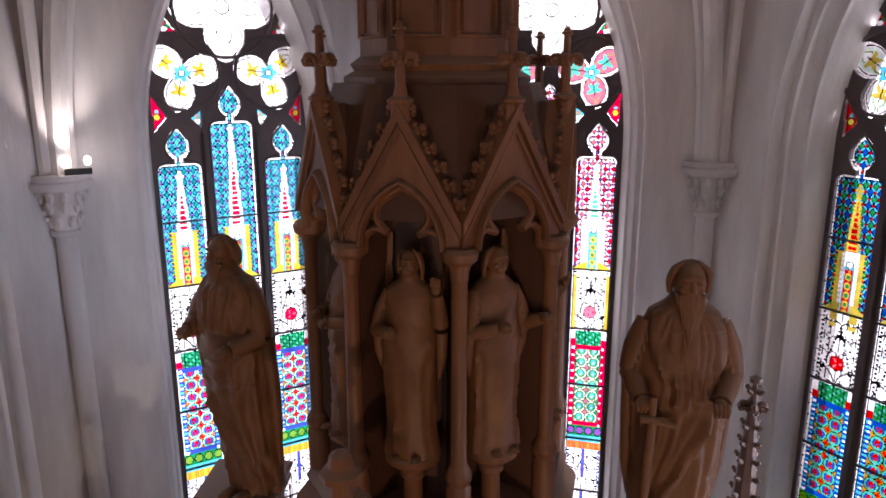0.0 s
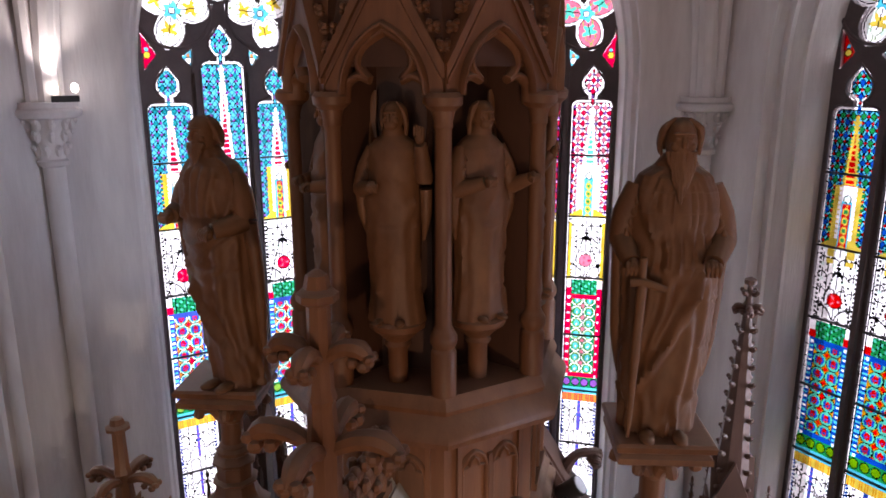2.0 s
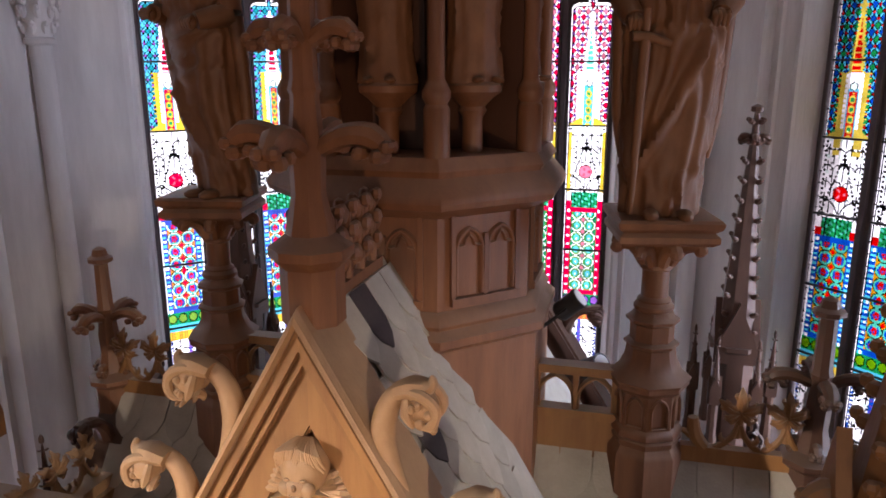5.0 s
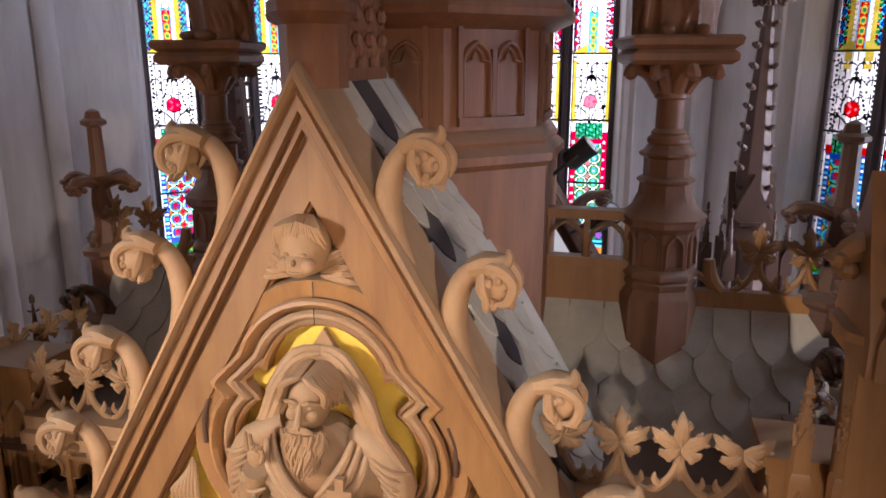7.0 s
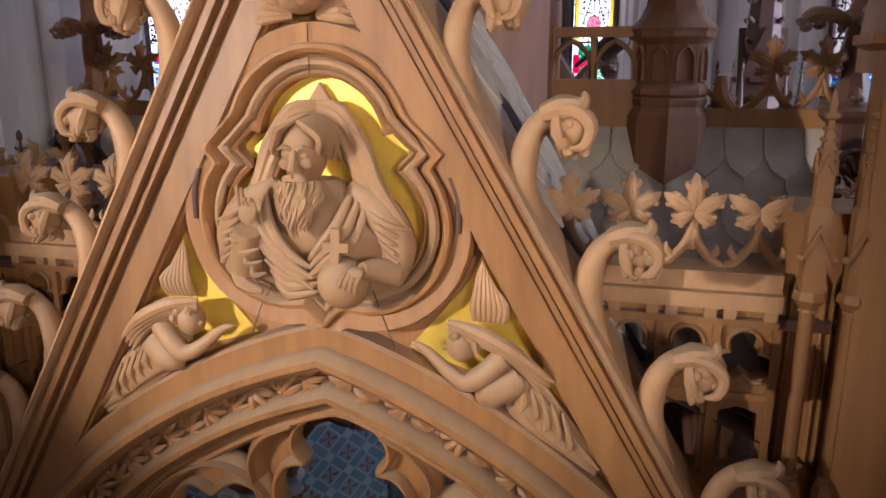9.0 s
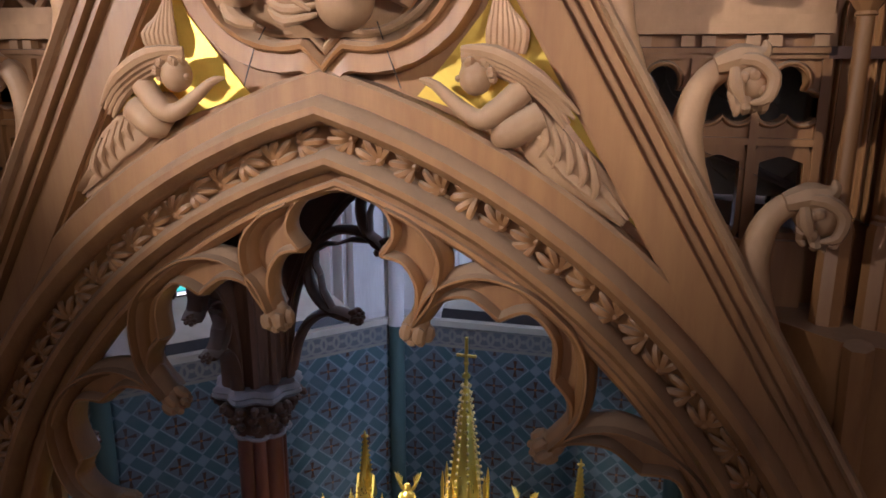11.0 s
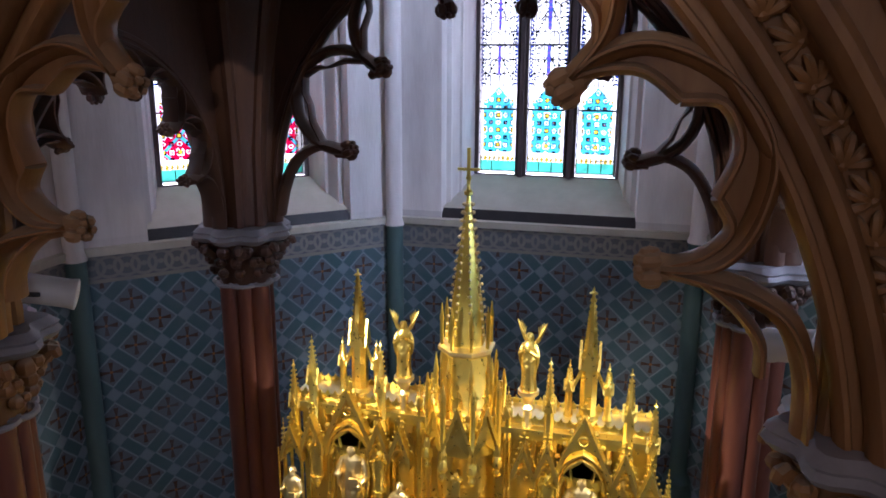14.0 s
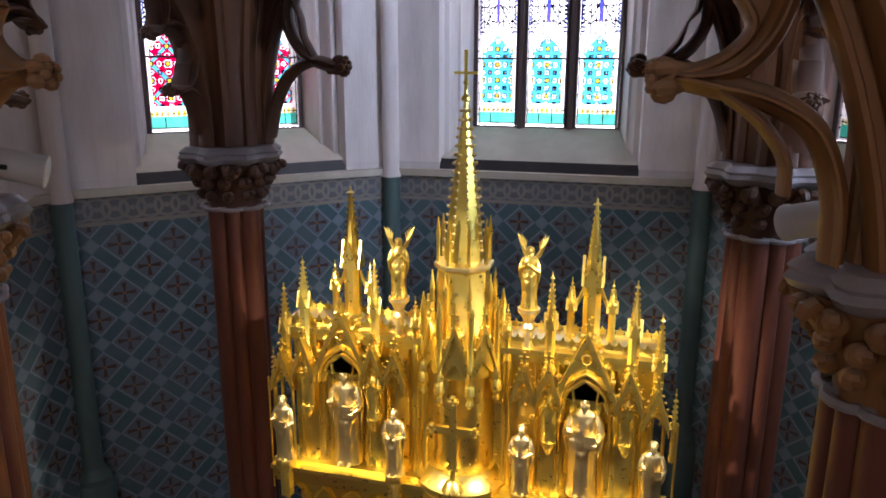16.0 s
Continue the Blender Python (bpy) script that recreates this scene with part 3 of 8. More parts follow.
                put(lace & (h > 0.78) & (np.abs(np.abs(x) - 0.11) < 0.04) & ((z / 0.12) % 1 < 0.8), "yellow" if scheme == "deep" else "white")
                if scheme == "red":
                    put(lace & (np.abs(x) > 0.19) & (h < 0.9), "yellow")
            else:
                put(lace & (np.abs(x) < 0.022) & (h > 0.3), "blue")
                put(lace & (np.abs(x) < 0.014) & (h > 0.3) & ((z / 0.06) % 1 < 0.4), "violet")
                put(lace & (np.abs(np.abs(x) - 0.22) < 0.014) & ((z / 0.045) % 1 < 0.5), "blue")
        # leaf band
        band = inside & (z > 8.42) & (z <= 8.62)
        put(band, "green")
        vein = np.sin(x * 75) * np.sin(z * 62 + x * 20)
        put(band & (vein > 0.45), "sea")
        put(band & (np.abs(vein) < 0.12), "lead")
        put(band & (np.abs(x) > 0.17), "white")
        put(band & (np.abs(x) > 0.16) & (z < 8.5), "red")
        # bordered field of linked medallions
        rug = inside & (z > 7.26) & (z <= 8.42)
        put(rug, s["border"])
        put(rug & (np.abs(x) > 0.165) & ((z / 0.055) % 1 < 0.5), "cyan" if scheme != "red" else "red")
        put(rug & (np.abs(x) > 0.175) & (np.abs(x) < 0.205) & ((z / 0.11) % 1 < 0.25), "white")
        put(rug & (np.abs(x) > 0.225), "yellow" if scheme == "red" else "white")
        core = rug & (np.abs(x) < 0.16) & (z < 8.36) & (z > 7.32)
        put(core, s["field"])
        q = 0.16
        mx, mz = np.abs(x) - 0.08, ((z - 7.3) / q) % 1 * q - q / 2
        disc = np.hypot(mx, mz * 0.95)
        put(core & (disc < 0.074), s["leaf"][1] if scheme != "red" else "white")
        put(core & (disc < 0.064), "grass" if scheme == "red" else "sea")
        put(core & (disc < 0.056) & (np.abs(mx) > 0.028), "green" if scheme == "red" else "blue")
        put(core & (np.hypot(mx * 1.5, mz) < 0.045), s["leaf"][0])
        put(core & (np.hypot(mx * 1.2, mz + 0.01) < 0.012), "blue" if scheme != "red" else "white")
        put(core & (np.abs(disc - 0.078) < 0.005), "lead")
        node = np.abs(x) / 0.03 + np.abs(((z - 7.3) / q + 0.5) % 1 - 0.5) * q / 0.035
        put(core & (node < 1), "red" if scheme != "red" else "pink")
        # strips
        vine = inside & (z > 7.1) & (z <= 7.26)
        put(vine, "green")
        put(vine & (np.hypot((x / 0.12) % 1 - 0.5, (z - 7.18) / 0.13) < 0.4), "grass" if scheme != "red" else "violet")
        put(vine & (np.abs(np.hypot((x / 0.12) % 1 - 0.5, (z - 7.18) / 0.13) - 0.42) < 0.05), "lead")
        put(inside & (z > 7.02) & (z <= 7.1), "cyan")
        fringe = inside & (z > 6.9) & (z <= 7.02)
        put(fringe, "yellow" if scheme != "red" else "orange")
        put(fringe & ((x / 0.03) % 1 < 0.35), "orange" if scheme != "red" else "red")
        # lower quilt of four-petalled flowers
        quilt = inside & (z > 4.95) & (z <= 5.78)
        put(quilt, "white")
        quilt &= (np.abs(x) < 0.19) & ((z < 5.62) | (np.abs(x) < (5.78 - z) * 0.9))
        k = 0.19
        qx, qz = (x / k + 0.5) % 1 - 0.5, ((z - 4.95) / k) % 1 - 0.5
        put(quilt, s["low"][0])
        petal = np.minimum(np.hypot(qx - 0.5, qz), np.minimum(np.hypot(qx + 0.5, qz), np.minimum(np.hypot(qx, qz - 0.5), np.hypot(qx, qz + 0.5))))
        alt = (np.floor(x / k + 0.5) + np.floor((z - 4.95) / k)) % 2 == 0
        put(quilt & (petal > 0.42), s["low"][1] if scheme == "red" else "pink")
        put(quilt & (np.abs(qx * qz) < 0.035) & (petal > 0.3) & alt, "white")
        put(quilt & ((np.abs(np.abs(qx) - np.abs(qz)) < 0.14)) & ~alt, "cyan")
        put(quilt & (petal < 0.17), "white")
        put(quilt & (petal < 0.09), s["low"][0])
        put(quilt & (np.abs(petal - 0.42) < 0.045), "lead")
        put(quilt & (np.abs(petal - 0.17) < 0.02), "lead")
        put(quilt & (np.hypot(qx, qz) < 0.13), "yellow")
        put(quilt & (np.abs(np.hypot(qx, qz) - 0.14) < 0.025), "lead")
        low = inside & (z > 4.84) & (z <= 4.95)
        put(low, "white")
        put(low & (z < 4.9) & ((x / 0.06) % 1 < 0.5), "yellow")
        put(low & (np.abs(z - 4.86 - 0.015 * np.abs(np.sin(x * 52))) < 0.006), "lead")
        foot = inside & (z <= 4.84)
        put(foot, "sea")
        put(foot & (np.abs(np.abs(x) - 0.08) < 0.005), "lead")
        # pale fillet round the light
        put(inside & (d < 0.03), "white")
        put(inside & (d < 0.034) & (d > 0.028), "lead")
        put(inside & (np.abs(z / 0.13 - np.round(z / 0.13)) < 0.03) & (d < 0.03), "lead")
    # flowers of the head
    flowers = [(-0.5, 11.93, 0.23, 0.165, (145, 8, 258)), (0.5, 11.93, 0.23, 0.165, (35, 172, 282)), (0.0, 12.66, 0.32, 0.235, (0, 90, 180, 270))]
    for cx, cz, away, r, turns in flowers:
        for turn in turns:
            t = radians(turn)
            px, pz = u - cx - away * math.cos(t), z - cz - away * math.sin(t)
            out, across = px * math.cos(t) + pz * math.sin(t), -px * math.sin(t) + pz * math.cos(t)
            d = r - np.hypot(np.where(out > 0, out * 0.8 + np.abs(across) * 0.1, out * 0.75), across)
            inside = d > 0
            glass |= inside
            edge = np.where(inside, np.minimum(edge, d), edge)
            put(inside, "white")
            if len(turns) == 3:
                leafy = inside & (np.hypot(out * 1.0 + 0.02, across) < 0.07 * (1 + 0.4 * np.cos(5 * np.arctan2(across, out + 0.02)))) & (out < 0.02)
                put(leafy, "yellow" if scheme != "red" else "sea")
                if scheme == "red":
                    put(inside & ~leafy & (d > 0.035), "pink")
                if scheme == "deep":
                    put(inside & ~leafy & (d > 0.05) & (np.abs(across) > 0.05), "pale")
                put(inside & (np.abs(across) < 0.006) & (out < 0.05), "lead")
                vein = np.abs(np.abs(across) - 0.035 - 0.025 * np.sin(out * 38)) < 0.006
                put(inside & ~leafy & vein & (d > 0.04), "grass")
            else:
                put(inside & (np.abs(np.hypot(out, across) - 0.09) < 0.006) & (np.abs(across) > 0.05), "lead")
            put(inside & (np.abs(d - 0.03) < 0.005), "lead")
        hub = np.hypot(u - cx, z - cz)
        if len(turns) == 3:
            five = 0.085 + 0.018 * np.cos(5 * np.arctan2(z - cz, u - cx))
            inside = hub < five
            glass |= inside
            edge = np.where(inside, np.maximum(edge, five - hub), edge)
            put(inside, "cyan")
            put(hub < 0.032, "white")
            put(np.abs(hub - 0.035) < 0.006, "lead")
        else:
            inside = (np.abs(u - cx) < 0.13) & (np.abs(z - cz) < 0.13)
            glass |= inside
            put(inside, "white")
            put(np.abs(hub - 0.08) < 0.007, "lead")
    # small three-cornered lights between the flowers and the lancets
    corners = [
        (((-0.87, 11.7), (-0.71, 11.45), (-0.85, 11.29)), "red", "yellow", "cyan"),
        (((-0.445, 11.43), (-0.325, 11.52), (-0.33, 11.31)), "cyan", "white", "orange"),
        (((-0.75, 12.38), (-0.66, 12.54), (-0.54, 12.38)), "green", "white", "red"),
    ]
    for tri, one, two, three in corners:
        for e in (-1, 1):
            cx, cz = e * sum(q[0] for q in tri) / 3, sum(q[1] for q in tri) / 3
            d = np.full(u.shape, 9.0)
            for (x0, z0), (x1, z1) in zip(tri, tri[1:] + tri[:1]):
                x0, x1 = e * x0, e * x1
                long = math.hypot(x1 - x0, z1 - z0)
                away = ((x1 - x0) * (z - z0) - (z1 - z0) * (u - x0)) / long
                turn = 1 if (x1 - x0) * (cz - z0) - (z1 - z0) * (cx - x0) > 0 else -1
                d = np.minimum(d, away * turn)
            inside = d > 0
            glass |= inside
            put(inside, one)
            put(inside & (z < cz - 0.02), three if one == "green" else one)
            put(inside & (np.hypot(u - cx, z - cz + 0.03) < 0.036), two)
            put(inside & (np.hypot(u - cx, z - cz - 0.03) < 0.02), three)
            put(inside & (np.abs(np.hypot(u - cx, z - cz + 0.03) - 0.037) < 0.004), "lead")
    return col, glass


def runs(row):
    """Starts and ends of the stretches of equal numbers in a row."""
    cut = np.flatnonzero(np.diff(row)) + 1
    return zip(np.r_[0, cut], np.r_[cut, len(row)], row[np.r_[0, cut]])


def make_window(name, angle, scheme, cell):
    m = side(angle) @ pose(OFFSETS[angle], GLASS, 0)
    us, zs = np.arange(-0.915, 0.915, cell) + cell / 2, np.arange(BOTTOM - 0.05, HEAD, cell) + cell / 2
    u, z = np.meshgrid(us, zs)
    col, glass = paint(u, z, scheme)
    col = col * (0.62 if scheme == "deep" else 1.0)
    code = (np.round(col[..., 0] * 60) * 4096 + np.round(col[..., 1] * 60) * 64 + np.round(col[..., 2] * 60)).astype(int)
    code = np.where(glass, code, -1)
    window = thing(name, "tall pointed stained glass window of three lights, glowing with daylight", "window", kind="structure", at=m)
    panes, plate = {}, Shape()
    for i, row in enumerate(code):
        z0, z1 = zs[i] - cell / 2, zs[i] + cell / 2
        belt = sum(z0 > b for b in BARS)
        for a, b, k in runs(row):
            x0, x1 = us[a] - cell / 2, us[b - 1] + cell / 2
            if k < 0:
                wide = 0.92 if z0 < SPRING else 0.92 * math.sqrt(max(0.0, 1 - ((z0 - SPRING) / 2.45) ** 1.6))
                if x1 > -wide and x0 < wide:
                    x0, x1 = max(x0, -wide), min(x1, wide)
                    plate.add([(x0, -0.05, z0), (x1, -0.05, z0), (x1, -0.05, z1), (x0, -0.05, z1), (x0, 0.02, z0), (x0, 0.02, z1), (x1, 0.02, z0), (x1, 0.02, z1)], [(0, 1, 2, 3), (4, 0, 3, 5), (1, 6, 7, 2)])
                continue
            mid = (x0 + x1) / 2
            key = (belt, int(np.clip(round(mid / 0.62), -1, 1))) if z0 < 11.4 else ("head", int(np.clip(round(mid / 0.5), -1, 1)))
            v, f, t = panes.setdefault(key, ([], [], []))
            o = len(v)
            v += [(x0, 0, z0), (x1, 0, z0), (x1, 0, z1), (x0, 0, z1)]
            f.append((o, o + 1, o + 2, o + 3))
            t += [k // 4096 / 60, k // 64 % 64 / 60, k % 64 / 60, 1.0] * 4
    for v, f, t in panes.values():
        me = bpy.data.meshes.new("pane")
        me.from_pydata(v, [], f)
        layer = me.attributes.new("tint", "FLOAT_COLOR", "CORNER")
        layer.data.foreach_set("color", np.array(t, np.float32))
        me.materials.append(STAINED)
        part("pane", me, STAINED, window, "leaded stained glass")
    stone = bpy.data.meshes.new("tracery")
    stone.from_pydata(plate.v, [], plate.f)
    stone.materials.append(TRACERY)
    part("tracery", stone, TRACERY, window)
    for x in (-0.31, 0.31):
        bar = Shape().prism([(x - 0.045, BOTTOM - 0.03), (x + 0.045, BOTTOM - 0.03), (x + 0.045, 11.25), (x, 11.5), (x - 0.045, 11.25)], -0.06, 0.03)
        bar.prism([(x - 0.025, BOTTOM - 0.03), (x + 0.025, BOTTOM - 0.03), (x + 0.025, 11.25), (x - 0.025, 11.25)], -0.12, -0.05)
        part("mullion", bar, TRACERY, window)
    for z_ in BARS:
        part("saddle_bar", Shape().box(-0.9, 0.9, -0.035, -0.012, z_ - 0.011, z_ + 0.011), IRON, window)
    for cx, shoulder in ((-0.62, 10.92), (0.0, 11.38), (0.62, 10.92)):
        path = [(cx - 0.25, BOTTOM)] + arc(cx - 0.165, shoulder - 0.08, 0.09, 180, 90, 6) + arc(cx, shoulder + 0.19, 0.145, 245, 130, 6) + [(cx, shoulder + 0.42)]
        path += [(2 * cx - x, q) for x, q in path[-2::-1]]
        part("light_moulding", Shape().tube([(x, -0.055, q) for x, q in path], 0.014, 6), TRACERY, window)
    for cx, cz, r in ((-0.5, 11.93, 0.41), (0.5, 11.93, 0.41), (0.0, 12.66, 0.56)):
        part("ring_moulding", Shape().tube([(x, -0.055, q) for x, q in arc(cx, cz, r, 0, 348, 29)], 0.02, 6, True), TRACERY, window)
    return window


make_window("window_1", 45, "blue", 0.0125)
make_window("window_2", 0, "red", 0.0125)
make_window("window_3", -45, "deep", 0.0125)
make_window("window_4", 90, "blue", 0.05)
make_window("window_5", -90, "red", 0.05)

# ---- the carved canopy over the altar ----
MID = 1.55  # its middle, along y
RAKE = 1.585  # rise of the gables


def bar_profile(w, d):
    return [(-w, 0.0), (-w * 0.75, -d * 0.6), (-w * 0.25, -d), (w * 0.25, -d), (w * 0.75, -d * 0.6), (w, 0.0), (w * 0.75, d * 0.6), (w * 0.25, d), (-w * 0.25, d), (-w * 0.75, d * 0.6)]


def spin(path, cx=0.0):
    return [(2 * cx - x, z) for x, z in path[::-1]]


def leaf_knob(r=0.06, seed=0):
    """A curled leaf bud of several lobes, about the origin, pointing along x."""
    rng = random.Random(seed)
    s = Shape().ball((0, 0, 0), (r * 0.9, r * 0.8, r * 0.8), 8, 5)
    for k in range(5):
        a = 2 * math.pi * k / 5 + rng.random() * 0.4
        s.ball((r * 0.45, r * 0.75 * math.cos(a), r * 0.75 * math.sin(a)), (r * 0.62, r * 0.42, r * 0.42), 7, 4)
        s.ball((r * 1.0, r * 0.5 * math.cos(a + 0.6), r * 0.5 * math.sin(a + 0.6)), (r * 0.32, r * 0.3, r * 0.3), 6, 4)
    s.tube([(-r * 1.2, 0, 0), (-r * 0.4, 0, 0)], [r * 0.35, r * 0.6], 7)
    return s


def crocket(size=1.0, seed=0):
    """A curled stalk with a drooping leafy head; it starts at the origin and reaches outward along x and up."""
    s = Shape()
    path = [(-0.01, 0, -0.03), (0.0, 0, 0.0), (0.045, 0, 0.09), (0.105, 0, 0.155), (0.18, 0, 0.185), (0.25, 0, 0.17)]
    s.tube([(x * size, y, z * size) for x, y, z in path], [0.075 * size, 0.066 * size, 0.05 * size, 0.042 * size, 0.045 * size, 0.03 * size], 8, flat=1.25)
    rng = random.Random(seed)
    head = Vector((0.245, 0, 0.135)) * size
    s.ball(tuple(head), (0.062 * size, 0.07 * size, 0.06 * size), 10, 6)
    for k in range(7):
        a = 2 * math.pi * (k + 0.5) / 7 + rng.uniform(-0.1, 0.1)
        c, q = math.cos(a), math.sin(a)
        j = rng.uniform(0.85, 1.15) * size
        s.tube([(head.x - 0.02 * size, 0.03 * q * j, head.z + 0.03 * c * j), (head.x + 0.025 * size, 0.066 * q * j, head.z + 0.06 * c * j), (head.x + 0.06 * size, 0.06 * q * j, head.z - 0.012 * size + 0.05 * c * j), (head.x + 0.078 * size, 0.03 * q * j, head.z - 0.035 * size + 0.03 * c * j)], [0.02 * j, 0.036 * j, 0.03 * j, 0.006 * j], 8)
    s.tube([(head.x - 0.1 * size, 0, head.z + 0.045 * size), (head.x, 0, head.z + 0.07 * size), (head.x + 0.055 * size, 0, head.z + 0.08 * size), (head.x + 0.075 * size, 0, head.z + 0.1 * size)], [0.03 * size, 0.034 * size, 0.02 * size, 0.004 * size], 8, flat=1.5)
    return s


def finial_shape(h, arms, r=0.055):
    """An octagonal cross finial of height h with curled leafy arms at each (height, reach)."""
    prof = [(r * 2.2, 0.0), (r * 2.2, h * 0.16), (r * 2.9, h * 0.19), (r * 2.9, h * 0.215), (r * 1.7, h * 0.25), (r * 1.15, h * 0.36), (r * 1.25, h * 0.47), (r * 0.95, h * 0.6), (r * 0.95, h * 0.62), (r * 1.1, h * 0.63), (r * 0.9, h * 0.66), (r * 0.8, h * 0.9), (r * 1.45, h * 0.915), (r * 1.45, h * 0.935), (r * 0.95, h * 0.95), (r * 0.75, h * 0.985), (r * 0.2, h)]
    s = Shape().lathe(prof, 8, start=math.pi / 8)
    return s


def finial_arms(z, reach, r, turns=(0, 1, 2, 3)):
    s = Shape()
    for k in turns:
        m = Matrix.Rotation(k * math.pi / 2, 4, "Z")
        s.tube([(0.02, 0, z - r * 0.6), (reach * 0.45, 0, z + r * 0.5), (reach * 0.8, 0, z + r * 0.55), (reach, 0, z - r * 0.4)], [r * 0.55, r * 0.75, r * 0.85, r * 0.5], 8, m=m)
        for dx, dz, q in ((0.9, -0.7, 0.6), (0.68, -0.5, 0.55), (1.0, -0.1, 0.5)):
            for e in (-1, 1):
                s.ball((reach * dx, e * r * 0.5, z + r * dz), (r * q, r * q, r * q * 0.9), 7, 4, m=m)
    return s


def foils(w, spring, scale):
    """Centre lines of the cusped arcs inside an arch, right half and left, as paths in xz, and the tips of the cusps."""
    k = scale
    tips = [(0.29 * k, spring + 1.255 * k), (0.79 * k, spring + 0.81 * k), (1.07 * k, spring + 0.21 * k)]
    paths = [arc(0, spring + 1.38 * k, 0.315 * k, -23, 203, 22)]
    for (x0, z0), (x1, z1), push in ((tips[0], tips[1], 0.123), (tips[1], tips[2], 0.169)):
        mx, mz = (x0 + x1) / 2, (z0 + z1) / 2
        dx, dz = x1 - x0, z1 - z0
        q = math.hypot(dx, dz)
        nx, nz = -dz / q, dx / q
        cx, cz = mx + nx * push * k, mz + nz * push * k
        r = math.hypot(x0 - cx, z0 - cz)
        a0, a1 = math.degrees(math.atan2(z0 - cz, x0 - cx)), math.degrees(math.atan2(z1 - cz, x1 - cx))
        while a1 > a0:
            a1 -= 360
        p = arc(cx, cz, r, a0, a1, 18)
        paths += [p, spin(p)]
    x, z = tips[2]
    bend = lambda q: [(v.x, v.z) for v in glide([Vector((a, 0, b)) for a, b in q], [1] * len(q), 4)[0]]  # noqa: E731
    low = [(x, z), (x + 0.18 * k, z + 0.04 * k), (x + 0.37 * k, z - 0.05 * k), (x + 0.5 * k, z - 0.26 * k), (w - 0.02, z - 0.52 * k)]
    low = bend(low)
    return paths + [low, spin(low)], tips


def make_gable(label, m, half, apex, arch_w, spring, crockets, thick=0.42, rich=False, dark=False):
    """A steep gable over a cusped arch; its face looks along -y from y = 0."""
    # dark: the darker oak, in place of shade on this gable
    wood = OAK_DARK_SHADED if dark else OAK
    pale = OAK_DARK_SHADED if dark else PALE
    g = thing("canopy_gable", label, "gable", "gables of the canopy", at=m)
    line = lambda x, drop: apex - RAKE * abs(x) - drop  # noqa: E731
    c = 0.204 * arch_w
    rise = lambda w: math.sqrt((w + c) ** 2 - c * c)  # noqa: E731
    inner = pointed(arch_w, spring, rise(arch_w), 18)
    foot = line(half, 0)
    # the panel behind, in two halves that meet on the middle line
    base = min(spring, foot)
    for s in (-1, 1):
        edge = [(x, z) for x, z in inner if x * s >= -1e-6]
        edge.sort(key=lambda q: q[1])
        poly = [(s * arch_w, 4.84), *[(x, z) for x, z in edge], (0, line(0, 0.02)), (s * half, line(half, 0.02)), (s * half, 4.84)]
        part("panel", Shape().prism([poly[0]] + poly[1:], 0.11, thick), wood, g)
    # raking mouldings
    for s in (-1, 1):
        rake = Shape()
        for a, b, y0, y1 in ((-0.05, 0.045, -0.07, thick + 0.02), (0.045, 0.1, -0.02, 0.2), (0.1, 0.15, 0.03, 0.2), (0.15, 0.215, -0.01, 0.2), (0.215, 0.3, 0.06, 0.2), (0.3, 0.36, 0.03, 0.2)):
            rake.prism([(0, line(0, a)), (s * half, line(half, a)), (s * half, line(half, b)), (0, line(0, b))], y0, y1)
        part("raking_moulding", rake, wood, g)
        coping = Shape().prism([(0, line(0, -0.085)), (s * half, line(half, -0.085)), (s * half, line(half, -0.046)), (0, line(0, -0.046))], -0.035, thick)
        part("coping", coping, pale, g)
    # arch mouldings: outer roll, leafy hollow, inner roll
    for w, profile in (
        (arch_w + 0.3, bar_profile(0.05, 0.09)),
        (arch_w + 0.21, [(-0.05, 0.07), (0.05, 0.05), (0.05, 0.2), (-0.05, 0.2)]),
        (arch_w + 0.04, bar_profile(0.055, 0.1)),
        (arch_w - 0.02, bar_profile(0.03, 0.06)),
    ):
        path = [(-w, 4.84)] + pointed(w, spring, rise(w), 18) + [(w, 4.84)]
        shift = 0.09 if w > arch_w + 0.25 else 0.13 if w > arch_w else 0.2
        part("arch_moulding", Shape().sweep(path, [(u, v + (0 if w == arch_w + 0.21 else shift)) for u, v in profile]), wood, g)
    leaves = Shape()
    w = arch_w + 0.13
    ring = [(-w, spring - 0.3)] + pointed(w, spring, rise(w), 40) + [(w, spring - 0.3)]
    walked, want, rng = 0.0, 0.05, random.Random(3)
    for (x0, z0), (x1, z1) in zip(ring, ring[1:]):
        q = math.hypot(x1 - x0, z1 - z0)
        while want < walked + q:
            t = (want - walked) / q
            x, z, a = x0 + (x1 - x0) * t, z0 + (z1 - z0) * t, math.atan2(z1 - z0, x1 - x0)
            for k in range(5):
                b = a + (k - 2) * 0.75
                leaves.ball((x + 0.04 * math.cos(b), 0.095 + rng.uniform(-0.015, 0.015), z + 0.04 * math.sin(b)), (0.032, 0.026, 0.032), 6, 4)
            leaves.ball((x, 0.085, z), 0.018, 6, 4)
            want += 0.11
        walked += q
    tagged(part("leaf_band", leaves, wood, g, "carved leaves in the hollow of the arch"), kind="stuff")
    # cusped tracery with leafy tips
    k = arch_w / 1.66
    paths, tips = foils(arch_w, spring + 0.2 * k, k)
    for p in paths:
        part("tracery_bar", Shape().sweep(p, [(u, v + 0.17) for u, v in bar_profile(0.042 * k, 0.085)]), wood, g)
